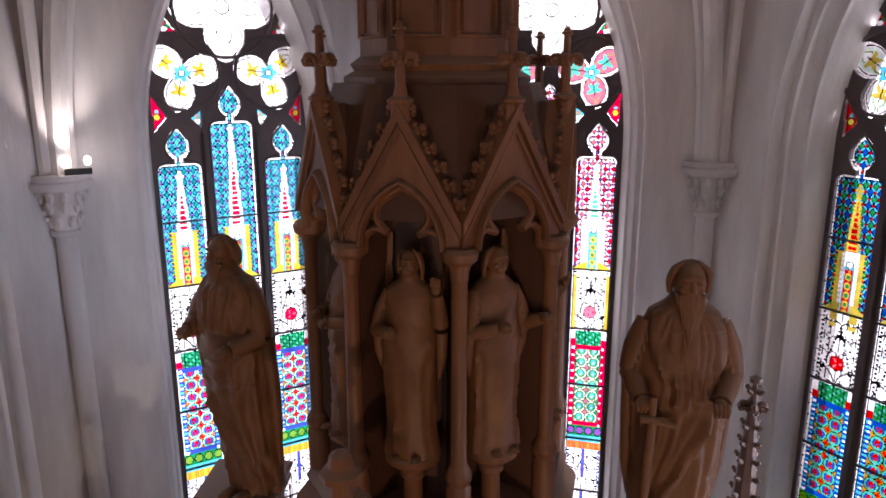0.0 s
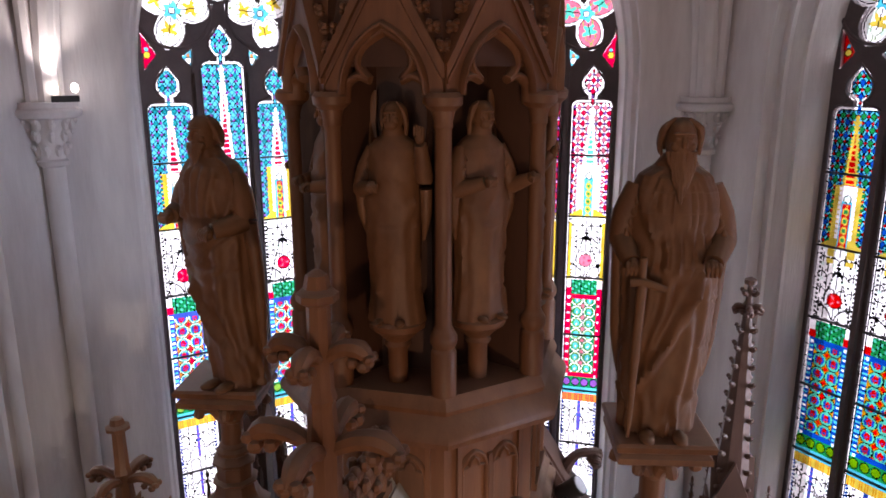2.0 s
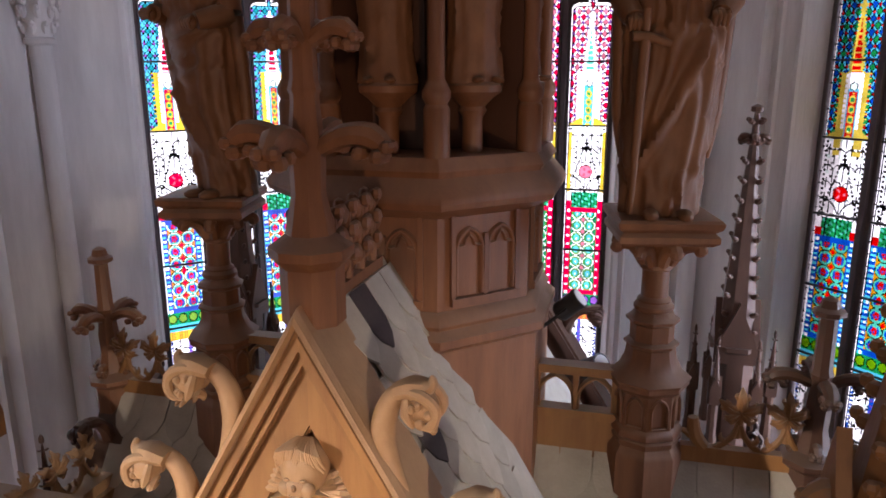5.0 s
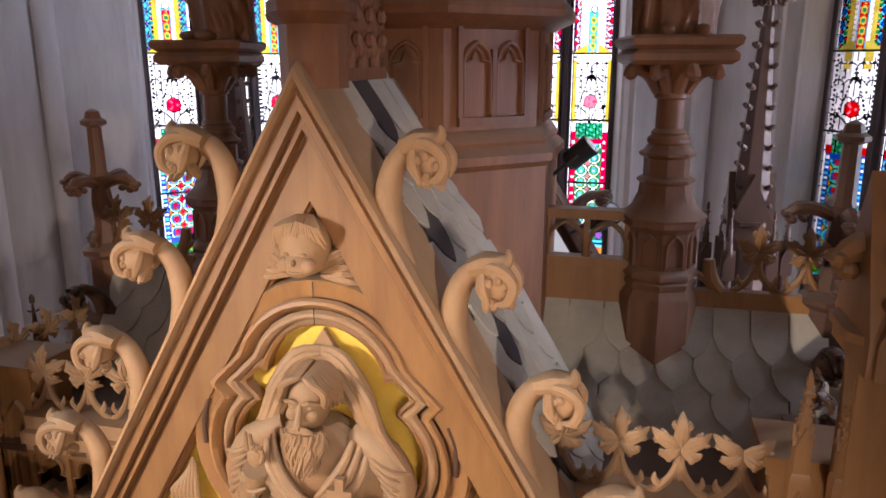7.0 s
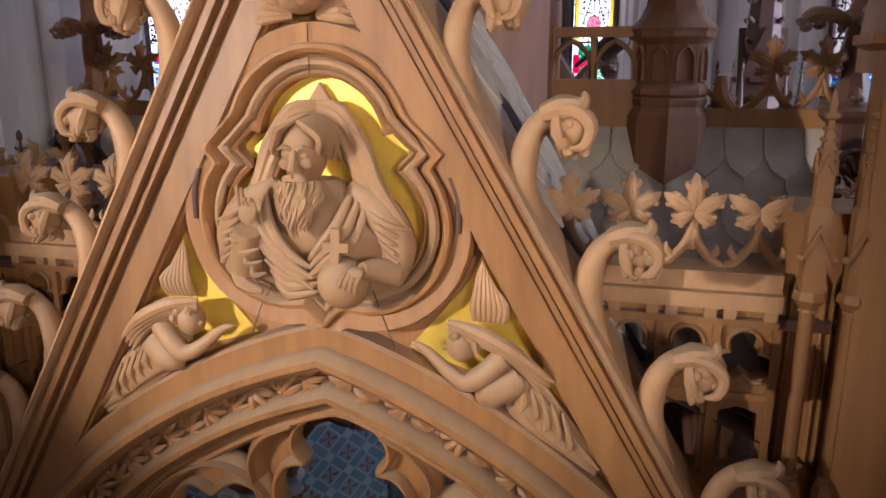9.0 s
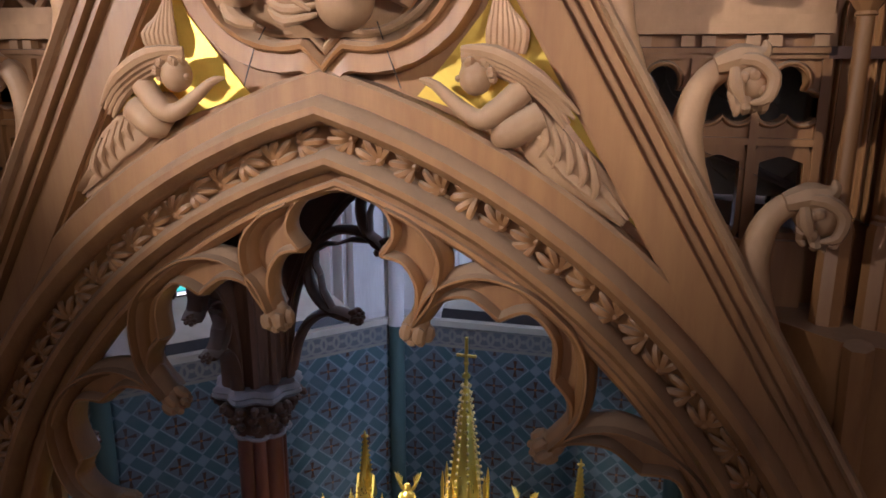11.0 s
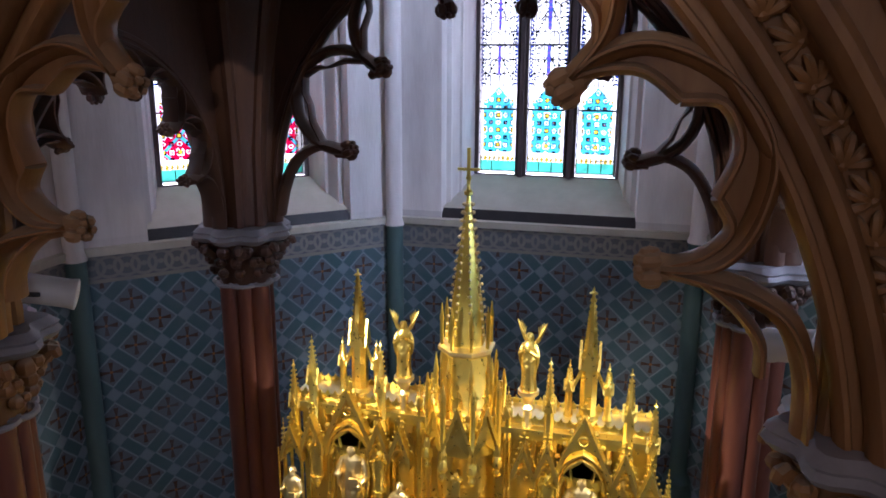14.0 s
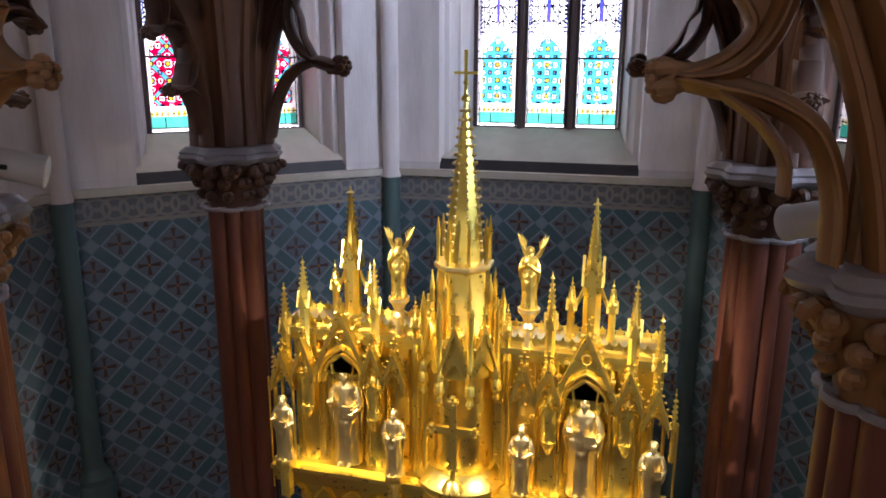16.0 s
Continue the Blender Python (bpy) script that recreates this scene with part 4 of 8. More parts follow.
    for n, p in enumerate(paths[:5]):
        # small inner cusps
        for f in (0.3, 0.7) if n else (0.25, 0.75):
            i = int(f * (len(p) - 1))
            cx, cz = sum(q[0] for q in p) / len(p), sum(q[1] for q in p) / len(p)
            x, z = p[i]
            dx, dz = cx - x, cz - z
            q = math.hypot(dx, dz)
            dx, dz = dx / q, dz / q
            a, b = p[max(i - 4, 0)], p[min(i + 4, len(p) - 1)]
            tip = (x + dx * 0.12 * k, z + dz * 0.12 * k)
            for e in (a, b):
                mid = ((e[0] + tip[0]) / 2 + (x - (e[0] + tip[0]) / 2) * 0.25, (e[1] + tip[1]) / 2 + (z - (e[1] + tip[1]) / 2) * 0.25)
                part("cusp", Shape().sweep([e, mid, tip], [(u, v + 0.17) for u, v in bar_profile(0.022 * k, 0.06)], taper=[1.2, 1.0, 0.5]), wood, g)
    for n, (x, z) in enumerate(tips):
        for s in (-1, 1):
            knob = leaf_knob(0.075 * k, n)
            lean = (100, 215, 200)[n]
            at = Matrix.Translation((s * x, 0.17, z)) @ Matrix.Rotation(radians(lean if s > 0 else 180 - lean), 4, "Y")
            part("leaf_knob", knob, pale, g, at=at)
    # crockets up the rakes
    shape = data_of(crocket(1.0 if rich else 0.85, 1), pale)
    for x in crockets:
        for s in (-1, 1):
            at = Matrix.Translation((s * (x - 0.25), 0.045, line(x - 0.25, -0.06))) @ (Matrix.Identity(4) if s > 0 else Matrix.Rotation(math.pi, 4, "Z"))
            part("crocket", shape, pale, g, at=at)
    return g


def make_finial(label, at, h, arms, wood):
    f = thing("cross_finial", label, "finial", "finials of the gables", at=at)
    part("shaft", finial_shape(h, arms), wood, f)
    for z, reach, r in arms:
        for k in range(4):
            part("leaf_arm", finial_arms(z, reach, r, (k,)), wood, f)
    return f



# ---- the front gable: steep rakes, a plate pierced by a medallion, and a pointed arch about (-0.82, 4.5) and (0.82, 4.5) ----
SLOPE, TOP, HALF = 1.725, 9.345, 2.02
front = thing("canopy_gable", "front gable of carved oak with a relief over a cusped arch", "gable", "gables of the canopy")


def rake_z(x, drop):
    return TOP - SLOPE * abs(x) - drop


def arch_line(r, n=22, foot=4.84):
    """The arch's line at the distance r from its centres, from foot to foot."""
    line = pointed(r - 0.82, 4.5, math.sqrt(r * r - 0.6724), n)
    x = math.sqrt(r * r - (foot - 4.5) ** 2) - 0.82
    return [(-x, foot)] + [q for q in line if q[1] > foot + 0.01] + [(x, foot)]


def curve(points, steps=5):
    """A smooth line in the xz plane through the points."""
    return [(v.x, v.z) for v in glide([Vector((x, 0, z)) for x, z in points], [1] * len(points), steps)[0]]


for s in (-1, 1):
    edge = sorted([q for q in arch_line(2.635) if q[0] * s >= -1e-6], key=lambda q: q[1])
    part("panel", Shape().prism([*edge, (0, rake_z(0, 0.1)), (s * HALF, rake_z(HALF, 0.1)), (s * HALF, 4.84)], 0.135, 0.22), OAK, front)

    def rail(name, a, b, y0, y1, mat):
        part(name, Shape().prism([(0, rake_z(0, a)), (s * HALF, rake_z(HALF, a)), (s * HALF, rake_z(HALF, b)), (0, rake_z(0, b))], y0, y1), mat, front)

    # coping with a rounded nose, then grooved mouldings, then the flat band
    nose = Shape()
    for (a, y), (b, y1) in zip(((0.0, 0.24), (0.0, -0.03), (0.02, -0.06), (0.05, -0.07), (0.073, -0.05)), ((0.0, -0.03), (0.02, -0.06), (0.05, -0.07), (0.073, -0.05), (0.073, 0.1))):
        nose.add([(0, y, rake_z(0, a)), (s * HALF, y, rake_z(HALF, a)), (s * HALF, y1, rake_z(HALF, b)), (0, y1, rake_z(0, b))], [(0, 1, 2, 3)])
    part("coping", nose, PALE, front)
    rail("raking_moulding", 0.073, 0.11, -0.022, 0.135, OAK)
    rail("raking_moulding", 0.11, 0.165, -0.035, 0.135, OAK)
    rail("raking_moulding", 0.165, 0.19, 0.008, 0.135, OAK)
    rail("raking_moulding", 0.19, 0.23, -0.008, 0.135, OAK)
    rail("raking_moulding", 0.23, 0.262, 0.045, 0.135, OAK)
    rail("raking_band", 0.262, 0.49, 0.028, 0.135, OAK)
    rail("raking_bead", 0.492, 0.515, 0.055, 0.135, OAK)

# arch mouldings: flat band, outer roll, leafy hollow, inner roll and the bar that carries the tracery
for r, profile in (
    (3.0, [(-0.05, 0.134), (-0.05, 0.03), (0.03, 0.03), (0.044, 0.045), (0.044, 0.134)]),
    (2.905, [(u, v + 0.035) for u, v in bar_profile(0.052, 0.075)]),
    (2.81, [(0.06, 0.06), (0.035, 0.125), (-0.03, 0.132), (-0.06, 0.1), (-0.06, 0.215), (0.06, 0.215)]),
    (2.725, [(u, v + 0.11) for u, v in bar_profile(0.046, 0.075)]),
    (2.675, [(0.02, 0.15), (-0.02, 0.15), (-0.02, 0.225), (0.02, 0.225)]),
    (2.635, [(u, v + 0.19) for u, v in bar_profile(0.034, 0.065)]),
):
    part("arch_moulding", Shape().sweep(arch_line(r), profile), OAK, front)


def arch_leaf():
    """Five splayed fingers of a carved leaf, base at the origin, pointing along x, standing out along -y."""
    s = Shape().ball((0.0, 0.0, 0.0), (0.022, 0.022, 0.022), 7, 4)
    for k in range(5):
        a = (k - 2) * 0.62
        c, q = math.cos(a), math.sin(a)
        s.tube([(0, 0, 0), (0.04 * c, -0.022, 0.045 * q), (0.082 * c, -0.016, 0.075 * q), (0.1 * c, 0.006, 0.088 * q)], [0.011, 0.017, 0.015, 0.004], 6, flat=0.8)
    return s


LEAVES = data_of(arch_leaf(), OAK)
line, walked, want, turn = arch_line(2.81, 60, 4.95), 0.0, 0.1, 0
for (x0, z0), (x1, z1) in zip(line, line[1:]):
    q = math.hypot(x1 - x0, z1 - z0)
    while want < walked + q:
        t, a = (want - walked) / q, math.atan2(z1 - z0, x1 - x0)
        a = a if x0 < 0 else a + math.pi
        at = Matrix.Translation((x0 + (x1 - x0) * t, 0.112, z0 + (z1 - z0) * t)) @ Matrix.Rotation(-a + (0.45 if turn % 2 else -0.4) + 0.2 * math.sin(turn * 5.1), 4, "Y") @ Matrix.Rotation(0.35 * math.sin(turn * 2.3), 4, "X") @ Matrix.Translation((-0.045, 0, 0))
        part("arch_leaf", LEAVES, None, front, at=at)
        want, turn = want + 0.128, turn + 1
    walked += q

# cusped tracery: main bars with inner foils webbed to them, and a leafy knob on each point
FOILS = [
    ([(0.305, 6.46), (0.385, 6.58), (0.41, 6.73), (0.33, 6.85), (0.2, 6.915)], [(0.305, 6.46), (0.315, 6.6), (0.26, 6.7), (0.17, 6.725)], [(0.17, 6.725), (0.222, 6.8), (0.2, 6.89), (0.12, 6.955), (0.0, 6.98)]),
    ([(0.305, 6.46), (0.38, 6.6), (0.56, 6.675), (0.77, 6.615), (0.95, 6.43), (0.955, 6.17), (0.845, 6.01)], [(0.305, 6.46), (0.4, 6.56), (0.52, 6.585), (0.635, 6.505)], [(0.635, 6.505), (0.75, 6.545), (0.85, 6.44), (0.85, 6.285)], [(0.85, 6.285), (0.915, 6.2), (0.91, 6.09), (0.845, 6.01)]),
    ([(0.845, 6.01), (0.95, 6.09), (1.12, 6.115), (1.34, 6.01), (1.475, 5.8), (1.44, 5.55), (1.33, 5.42), (1.165, 5.4)], [(0.845, 6.01), (0.96, 6.04), (1.08, 6.03), (1.19, 5.945)], [(1.19, 5.945), (1.32, 5.935), (1.38, 5.8), (1.325, 5.64)], [(1.325, 5.64), (1.375, 5.54), (1.3, 5.45), (1.165, 5.4)]),
    ([(1.165, 5.4), (1.3, 5.37), (1.45, 5.33), (1.58, 5.24), (1.65, 5.06), (1.665, 4.85)], [(1.3, 5.36), (1.42, 5.27), (1.5, 5.16), (1.51, 5.05)]),
]


def mirror(path, s):
    return [(s * x, z) for x, z in path]


def steps_along(path, n):
    """n + 1 points at even distances along a line."""
    far = [0.0]
    for (x0, z0), (x1, z1) in zip(path, path[1:]):
        far.append(far[-1] + math.hypot(x1 - x0, z1 - z0))
    xs, zs = [q[0] for q in path], [q[1] for q in path]
    at = np.linspace(0, far[-1], n + 1)
    return list(zip(np.interp(at, far, xs), np.interp(at, far, zs)))


for s in (-1, 1):
    for bar, *inner in FOILS:
        main = steps_along(curve(bar, 6), 36)
        part("tracery_bar", Shape().sweep(mirror(main, s), [(u, v + 0.2) for u, v in bar_profile(0.04, 0.062)]), OAK, front)
        part("tracery_ridge", Shape().sweep(mirror(main, s), [(u, v + 0.2) for u, v in bar_profile(0.016, 0.098)]), OAK, front)
        chain = []
        for foil in inner:
            foil = curve(foil, 5)
            chain += foil
            part("tracery_foil", Shape().sweep(mirror(foil, s), [(u, v + 0.2) for u, v in bar_profile(0.022, 0.06)]), OAK, front)
        if len(inner) > 1:
            chain, web = steps_along(chain, 36), Shape()
            web.rings([[(s * a, 0.2, b), (s * c, 0.19, d), (s * c, 0.225, d), (s * a, 0.225, b)] for (a, b), (c, d) in zip(main, chain)])
            part("tracery_web", web, OAK, front)
    for n, (x, z, lean) in enumerate(((0.305, 6.445, 100), (0.845, 5.995, 150), (1.165, 5.395, 175))):
        lean = lean if s > 0 else 180 - lean
        part("leaf_knob", leaf_knob(0.066, n), PALE, front, at=Matrix.Translation((s * x, 0.19, z)) @ Matrix.Rotation(radians(lean), 4, "Y"))


# crockets: a stalk that leaves the rake, hooks outward and ends in a drooping leaf
def crocket_stalk():
    s = Shape()
    path = [(0.135, 0, -0.27), (0.065, 0, -0.13), (0.012, 0, 0.0), (0.005, 0, 0.1), (0.034, 0, 0.205), (0.095, 0, 0.262), (0.16, 0, 0.262), (0.19, 0, 0.24)]
    return s.tube(path, [0.012, 0.034, 0.05, 0.05, 0.042, 0.04, 0.04, 0.03], 12, flat=0.95)


def crocket_head(seed):
    s, rng = Shape(), random.Random(seed)
    s.ball((0.168, 0, 0.225), (0.062, 0.056, 0.062), 14, 9)
    # the leaf that laps over the top and ends in a raised spike
    s.tube([(0.07, 0, 0.272), (0.13, 0, 0.292), (0.18, 0, 0.298), (0.205, 0, 0.32), (0.2, 0, 0.345)], [0.03, 0.044, 0.036, 0.02, 0.004], 8, flat=1.4)
    # curled rims on both cheeks, berries and torn lobes under them
    for e in (-1, 1):
        s.tube([(0.1, e * 0.03, 0.285), (0.175, e * 0.052, 0.288), (0.228, e * 0.05, 0.24), (0.214, e * 0.056, 0.178), (0.17, e * 0.05, 0.165)], [0.014, 0.022, 0.021, 0.018, 0.006], 8)
        s.tube([(0.12, e * 0.04, 0.262), (0.126, e * 0.062, 0.215), (0.15, e * 0.058, 0.165)], [0.016, 0.022, 0.006], 7)
    for k in range(9):
        a = rng.uniform(0, 6.3)
        s.ball((0.168 + 0.036 * math.cos(a), rng.choice((-1, 1)) * rng.uniform(0.03, 0.058), 0.212 + 0.034 * math.sin(a)), (0.018, 0.02, 0.018), 7, 5)
    for k in range(4):
        x = 0.13 + 0.026 * k
        s.tube([(x, rng.uniform(-0.03, 0.03), 0.19), (x + 0.006, rng.uniform(-0.045, 0.045), 0.15), (x + 0.004, rng.uniform(-0.05, 0.05), 0.128 + rng.uniform(-0.012, 0.02))], [0.022, 0.018, 0.004], 7)
    return s


STALK, HEADS = data_of(crocket_stalk(), PALE), [data_of(crocket_head(k), PALE) for k in range(3)]
for k in range(6):
    x = 0.3 + 0.2355 * k
    for s in (-1, 1):
        at = Matrix.Translation((s * x, 0.01, rake_z(x, 0.035))) @ (Matrix.Identity(4) if s > 0 else Matrix.Rotation(math.pi, 4, "Z"))
        stalk = part("crocket", STALK, None, front, at=at)
        part("leaf_head", HEADS[(k + s) % 3], None, stalk, at=pose(0, -0.035 * s, 0))

# Rear and side gables are coloured darker for the shade they stand in.
make_gable("rear gable of carved oak, darkened for its shade, over a cusped arch", pose(0, 3.1, 0, 0, 0, 180), 2.02, 9.31, 1.66, 5.0, (0.48, 0.96, 1.43), thick=0.22, dark=True)
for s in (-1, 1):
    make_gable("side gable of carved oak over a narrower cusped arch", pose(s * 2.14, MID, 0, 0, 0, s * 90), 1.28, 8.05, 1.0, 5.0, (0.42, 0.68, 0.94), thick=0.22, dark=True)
    # darker wood on the side finials replaces the missing lamp light
    make_finial("carved oak cross finial with leafy arms on the side gable", pose(s * 2.14, MID, 7.95), 1.12, ((0.66, 0.26, 0.045), (0.3, 0.12, 0.035)), TOWER_OAK if s < 0 else OAK_DARK_SHADED)
# tower oak darkens this finial, as the lamps should not reach it
make_finial("carved oak cross finial with leafy arms on the front gable", pose(0, 0.12, 9.25), 1.36, ((0.67, 0.31, 0.056), (1.04, 0.2, 0.045)), TOWER_OAK)


# ---- the relief in the front gable ----
def medallion(e, n=144):
    """Outline of the three-lobed medallion with a corner between the lobes, grown by e."""
    out = []
    for i in range(n):
        a = 2 * math.pi * i / n + 0.001
        r = 0.8
        while r > 0.05:
            x, z = r * math.cos(a), 7.95 + r * math.sin(a)
            side_star = abs(abs(x) - 0.275) + abs(z - 8.1)
            low_star = abs(x) + abs(z - 7.615)
            if math.hypot(x, z - 8.12) < 0.25 + e or math.hypot(abs(x) - 0.158, z - 7.83) < 0.235 + e or side_star < 0.075 + e * 1.15 or low_star < 0.075 + e * 1.1 or e > 0.17 and abs(x) < 0.44 and 7.85 < z < 8.27:
                break
            r -= 0.004
        out.append((0.015 + r * math.cos(a), 7.95 + r * math.sin(a)))
    return out


def frame_ring(name, steps, mat):
    """A moulding round the medallion: (growth, y) from its inner edge outwards."""
    part(name, Shape().rings([[(x, y, z) for x, z in medallion(e)] for e, y in steps], caps=False), mat, front)


part("gilt_ground", Shape().prism(medallion(0.004), 0.118, 0.128), LEAF, front, "gold leaf ground of the medallion")
frame_ring("medallion_moulding", [(0.0, 0.13), (0.0, 0.06), (0.012, 0.05), (0.024, 0.062)], OAK)
frame_ring("medallion_moulding", [(0.024, 0.075), (0.03, 0.04), (0.043, 0.028), (0.056, 0.032), (0.066, 0.05)], PALE)
frame_ring("medallion_moulding", [(0.062, 0.07), (0.078, 0.055), (0.084, 0.022), (0.098, 0.008), (0.112, 0.012), (0.12, 0.03)], OAK)
frame_ring("medallion_plate", [(0.118, 0.045), (0.185, 0.034), (0.192, 0.05), (0.192, 0.14)], OAK)
for s in (-1, 1):
    # dark strips for the shade in shallow curved slots, and the lines of the old joints
    part("slot", Shape().sweep(curve([(s * 0.5 + 0.015, 8.02), (s * 0.53 + 0.015, 7.93), (s * 0.53 + 0.015, 7.82)]), bar_profile(0.012, 0.008), m=Matrix.Translation((0, 0.034, 0)), taper=None), OAK_DARK_SHADED, front)
    part("joint", Shape().sweep([(s * 0.2 + 0.015, 7.59), (s * 0.25, 7.49), (s * 0.3, 7.36)], bar_profile(0.0018, 0.003), m=Matrix.Translation((0, 0.027, 0))), BLACK, front)
part("joint", Shape().sweep([(-0.005, 8.55), (-0.005, 8.38)], bar_profile(0.0018, 0.003), m=Matrix.Translation((0, 0.03, 0))), BLACK, front)


def folds(shape, rings, n=28, depth=0.02, waves=7, twist=0.6, seed=0, y_flat=1.0, m=None):
    """A draped body: (z, rx, ry, cx, cy) rings with hanging folds."""
    rng = random.Random(seed)
    phase = rng.random() * 6
    out = []
    z_top, z_low = rings[-1][0], rings[0][0]
    for z, rx, ry, cx, cy in rings:
        t = (z_top - z) / max(z_top - z_low, 1e-6)
        row = []
        for j in range(n):
            a = 2 * math.pi * j / n
            f = math.sin(waves * a + phase + twist * t * 3) + 0.55 * math.sin((waves * 2 - 3) * a - phase * 2 + 4 * t * twist) + 0.5 * math.sin(3 * a + 7 * t + phase)
            r = 1 + depth / max(rx, 1e-3) * f * (0.35 + 0.65 * t)
            row.append((cx + rx * r * math.cos(a), cy + ry * r * math.sin(a) * y_flat, z))
        out.append(row)
    return shape.rings(out, m)


def relief():
    """The half-length figure: cloaked, bearded, one palm raised, the other on an orb."""
    s, rng = Shape(), random.Random(8)
    T = s.tube
    folds(s, blend_rings([(7.53, 0.2, 0.06, 0, 0.09), (7.6, 0.31, 0.1, 0, 0.08), (7.7, 0.355, 0.12, 0.01, 0.07), (7.8, 0.34, 0.13, 0.02, 0.06), (7.88, 0.27, 0.12, 0.01, 0.06), (7.95, 0.17, 0.1, 0, 0.05), (8.0, 0.09, 0.07, 0, 0.03)], 26), 72, 0.014, 10, 1.2, 5)
    # triangular halo and the cloak drawn over the head, in nested folds
    s.prism([(-0.16, 8.1), (0.16, 8.1), (0.005, 8.345)], 0.085, 0.112)
    for e in (-1, 1):
        for q in range(5):
            o, f = 0.026 * q, 0.012 * (q % 2)
            T([(0.0, 0.075, 8.27 - o * 0.8), (e * (0.1 - o * 0.2), 0.055 - f, 8.25 - o), (e * (0.19 - o * 0.5), 0.045 - f, 8.12 - o * 0.5), (e * (0.235 - o * 0.55), 0.035 - f, 7.99), (e * (0.29 - o * 0.6), 0.02 - f, 7.87), (e * (0.31 - o * 0.5), 0.02 - f, 7.78)], [0.012, 0.022, 0.025, 0.023, 0.024, 0.008], 8)
        # shoulder and upper sleeve
        T([(e * 0.14, 0.03, 7.96), (e * 0.27, 0.01, 7.88), (e * 0.335, 0.0, 7.76), (e * 0.3, -0.02, 7.64)], [0.05, 0.07, 0.066, 0.05], 14)
        for q in range(6):
            z = 7.87 - 0.035 * q
            T([(e * (0.24 + 0.012 * q), -0.055, z + 0.03), (e * (0.31 + 0.008 * q), -0.064, z - 0.01), (e * (0.385 - 0.004 * q * q * 0.5), -0.02, z - 0.035)], [0.005, 0.014, 0.005], 7)
    # swinging end of the cloak beside the head
    for q in range(4):
        T([(0.12 + 0.012 * q, 0.04, 8.2 - 0.03 * q), (0.22 + 0.01 * q, 0.0, 8.1 - 0.04 * q), (0.27 + 0.02 * q, -0.02, 7.98 - 0.03 * q), (0.345 + 0.012 * q, -0.01, 7.9 - 0.03 * q)], [0.01, 0.022, 0.02, 0.006], 8)
    # mantle: two broad edges meeting below the beard, loose loops under them, gathered cloth at the waist
    for q in range(3):
        T([(-0.17 - 0.03 * q, -0.03, 7.94 - 0.02 * q), (-0.14 - 0.025 * q, -0.075, 7.84 - 0.03 * q), (-0.06, -0.1, 7.745 - 0.035 * q), (0.03, -0.1, 7.69 - 0.04 * q)], [0.012, 0.021, 0.02, 0.006], 9)
        T([(0.16 + 0.03 * q, -0.03, 7.95 - 0.02 * q), (0.13 + 0.03 * q, -0.08, 7.86 - 0.03 * q), (0.07 + 0.02 * q, -0.1, 7.78 - 0.02 * q), (0.02, -0.1, 7.72 - 0.03 * q)], [0.012, 0.021, 0.018, 0.006], 9)
    for q in range(3):
        T([(-0.17 + 0.02 * q, -0.07, 7.7 - 0.04 * q), (-0.06, -0.098, 7.65 - 0.035 * q), (0.05, -0.085, 7.66 - 0.03 * q)], [0.008, 0.022, 0.008], 9)
    T([(-0.33, -0.02, 7.7), (-0.28, -0.05, 7.6), (-0.2, -0.05, 7.57)], [0.02, 0.035, 0.012], 9)
    T([(-0.36, 0.0, 7.8), (-0.355, -0.03, 7.7), (-0.31, -0.03, 7.62)], [0.012, 0.028, 0.012], 9)
    # head: brow, deep eyes, cheeks, long nose, ears under waving hair
    s.ball((-0.01, -0.03, 8.1), (0.082, 0.085, 0.115), 20, 14)
    for e in (-1, 1):
        s.ball((-0.01 + e * 0.04, -0.098, 8.068), (0.027, 0.022, 0.022), 10, 6)
        s.ball((-0.01 + e * 0.035, -0.106, 8.1), (0.015, 0.008, 0.009), 8, 5)
        T([(-0.01 + e * 0.01, -0.112, 8.118), (-0.01 + e * 0.035, -0.118, 8.13), (-0.01 + e * 0.072, -0.095, 8.117)], [0.007, 0.01, 0.005], 7)
        # moustache
        for k in range(4):
            T([(-0.01 + e * 0.005, -0.128, 8.03 - 0.004 * k), (-0.01 + e * 0.035, -0.126, 8.022 - 0.009 * k), (-0.01 + e * (0.062 + 0.006 * k), -0.105, 7.98 - 0.014 * k)], [0.006, 0.009, 0.003], 6)
        # hair falling from the parting
        for k in range(15):
            w, o = rng.uniform(0, 6.3), k / 14
            path = [(-0.01 + e * (0.006 + 0.098 * math.sin(min(u * 1.8, 1.57)) * (0.86 + 0.22 * o)) + 0.011 * math.sin(w + 10 * u) * u, -0.09 + 0.13 * o + 0.022 * u - 0.03 * math.sin(3 * u) * (1 - o) + 0.01 * math.cos(w + 9 * u) * u, 8.215 + 0.012 * o - 0.02 * u - (0.1 + 0.05 * o) * u * u) for u in [j / 8 for j in range(9)]]
            T(path, [0.008, 0.013, 0.015, 0.016, 0.016, 0.016, 0.014, 0.011, 0.003], 7)
    T([(-0.01, -0.112, 8.115), (-0.01, -0.132, 8.075), (-0.012, -0.142, 8.045)], [0.009, 0.013, 0.017], 9)
    T([(-0.035, -0.118, 8.012), (-0.01, -0.124, 8.008), (0.015, -0.118, 8.012)], [0.005, 0.008, 0.005], 7)
    # beard in long waving locks
    T([(-0.01, -0.07, 8.0), (-0.01, -0.09, 7.93), (-0.01, -0.095, 7.86)], [0.066, 0.06, 0.02], 12)
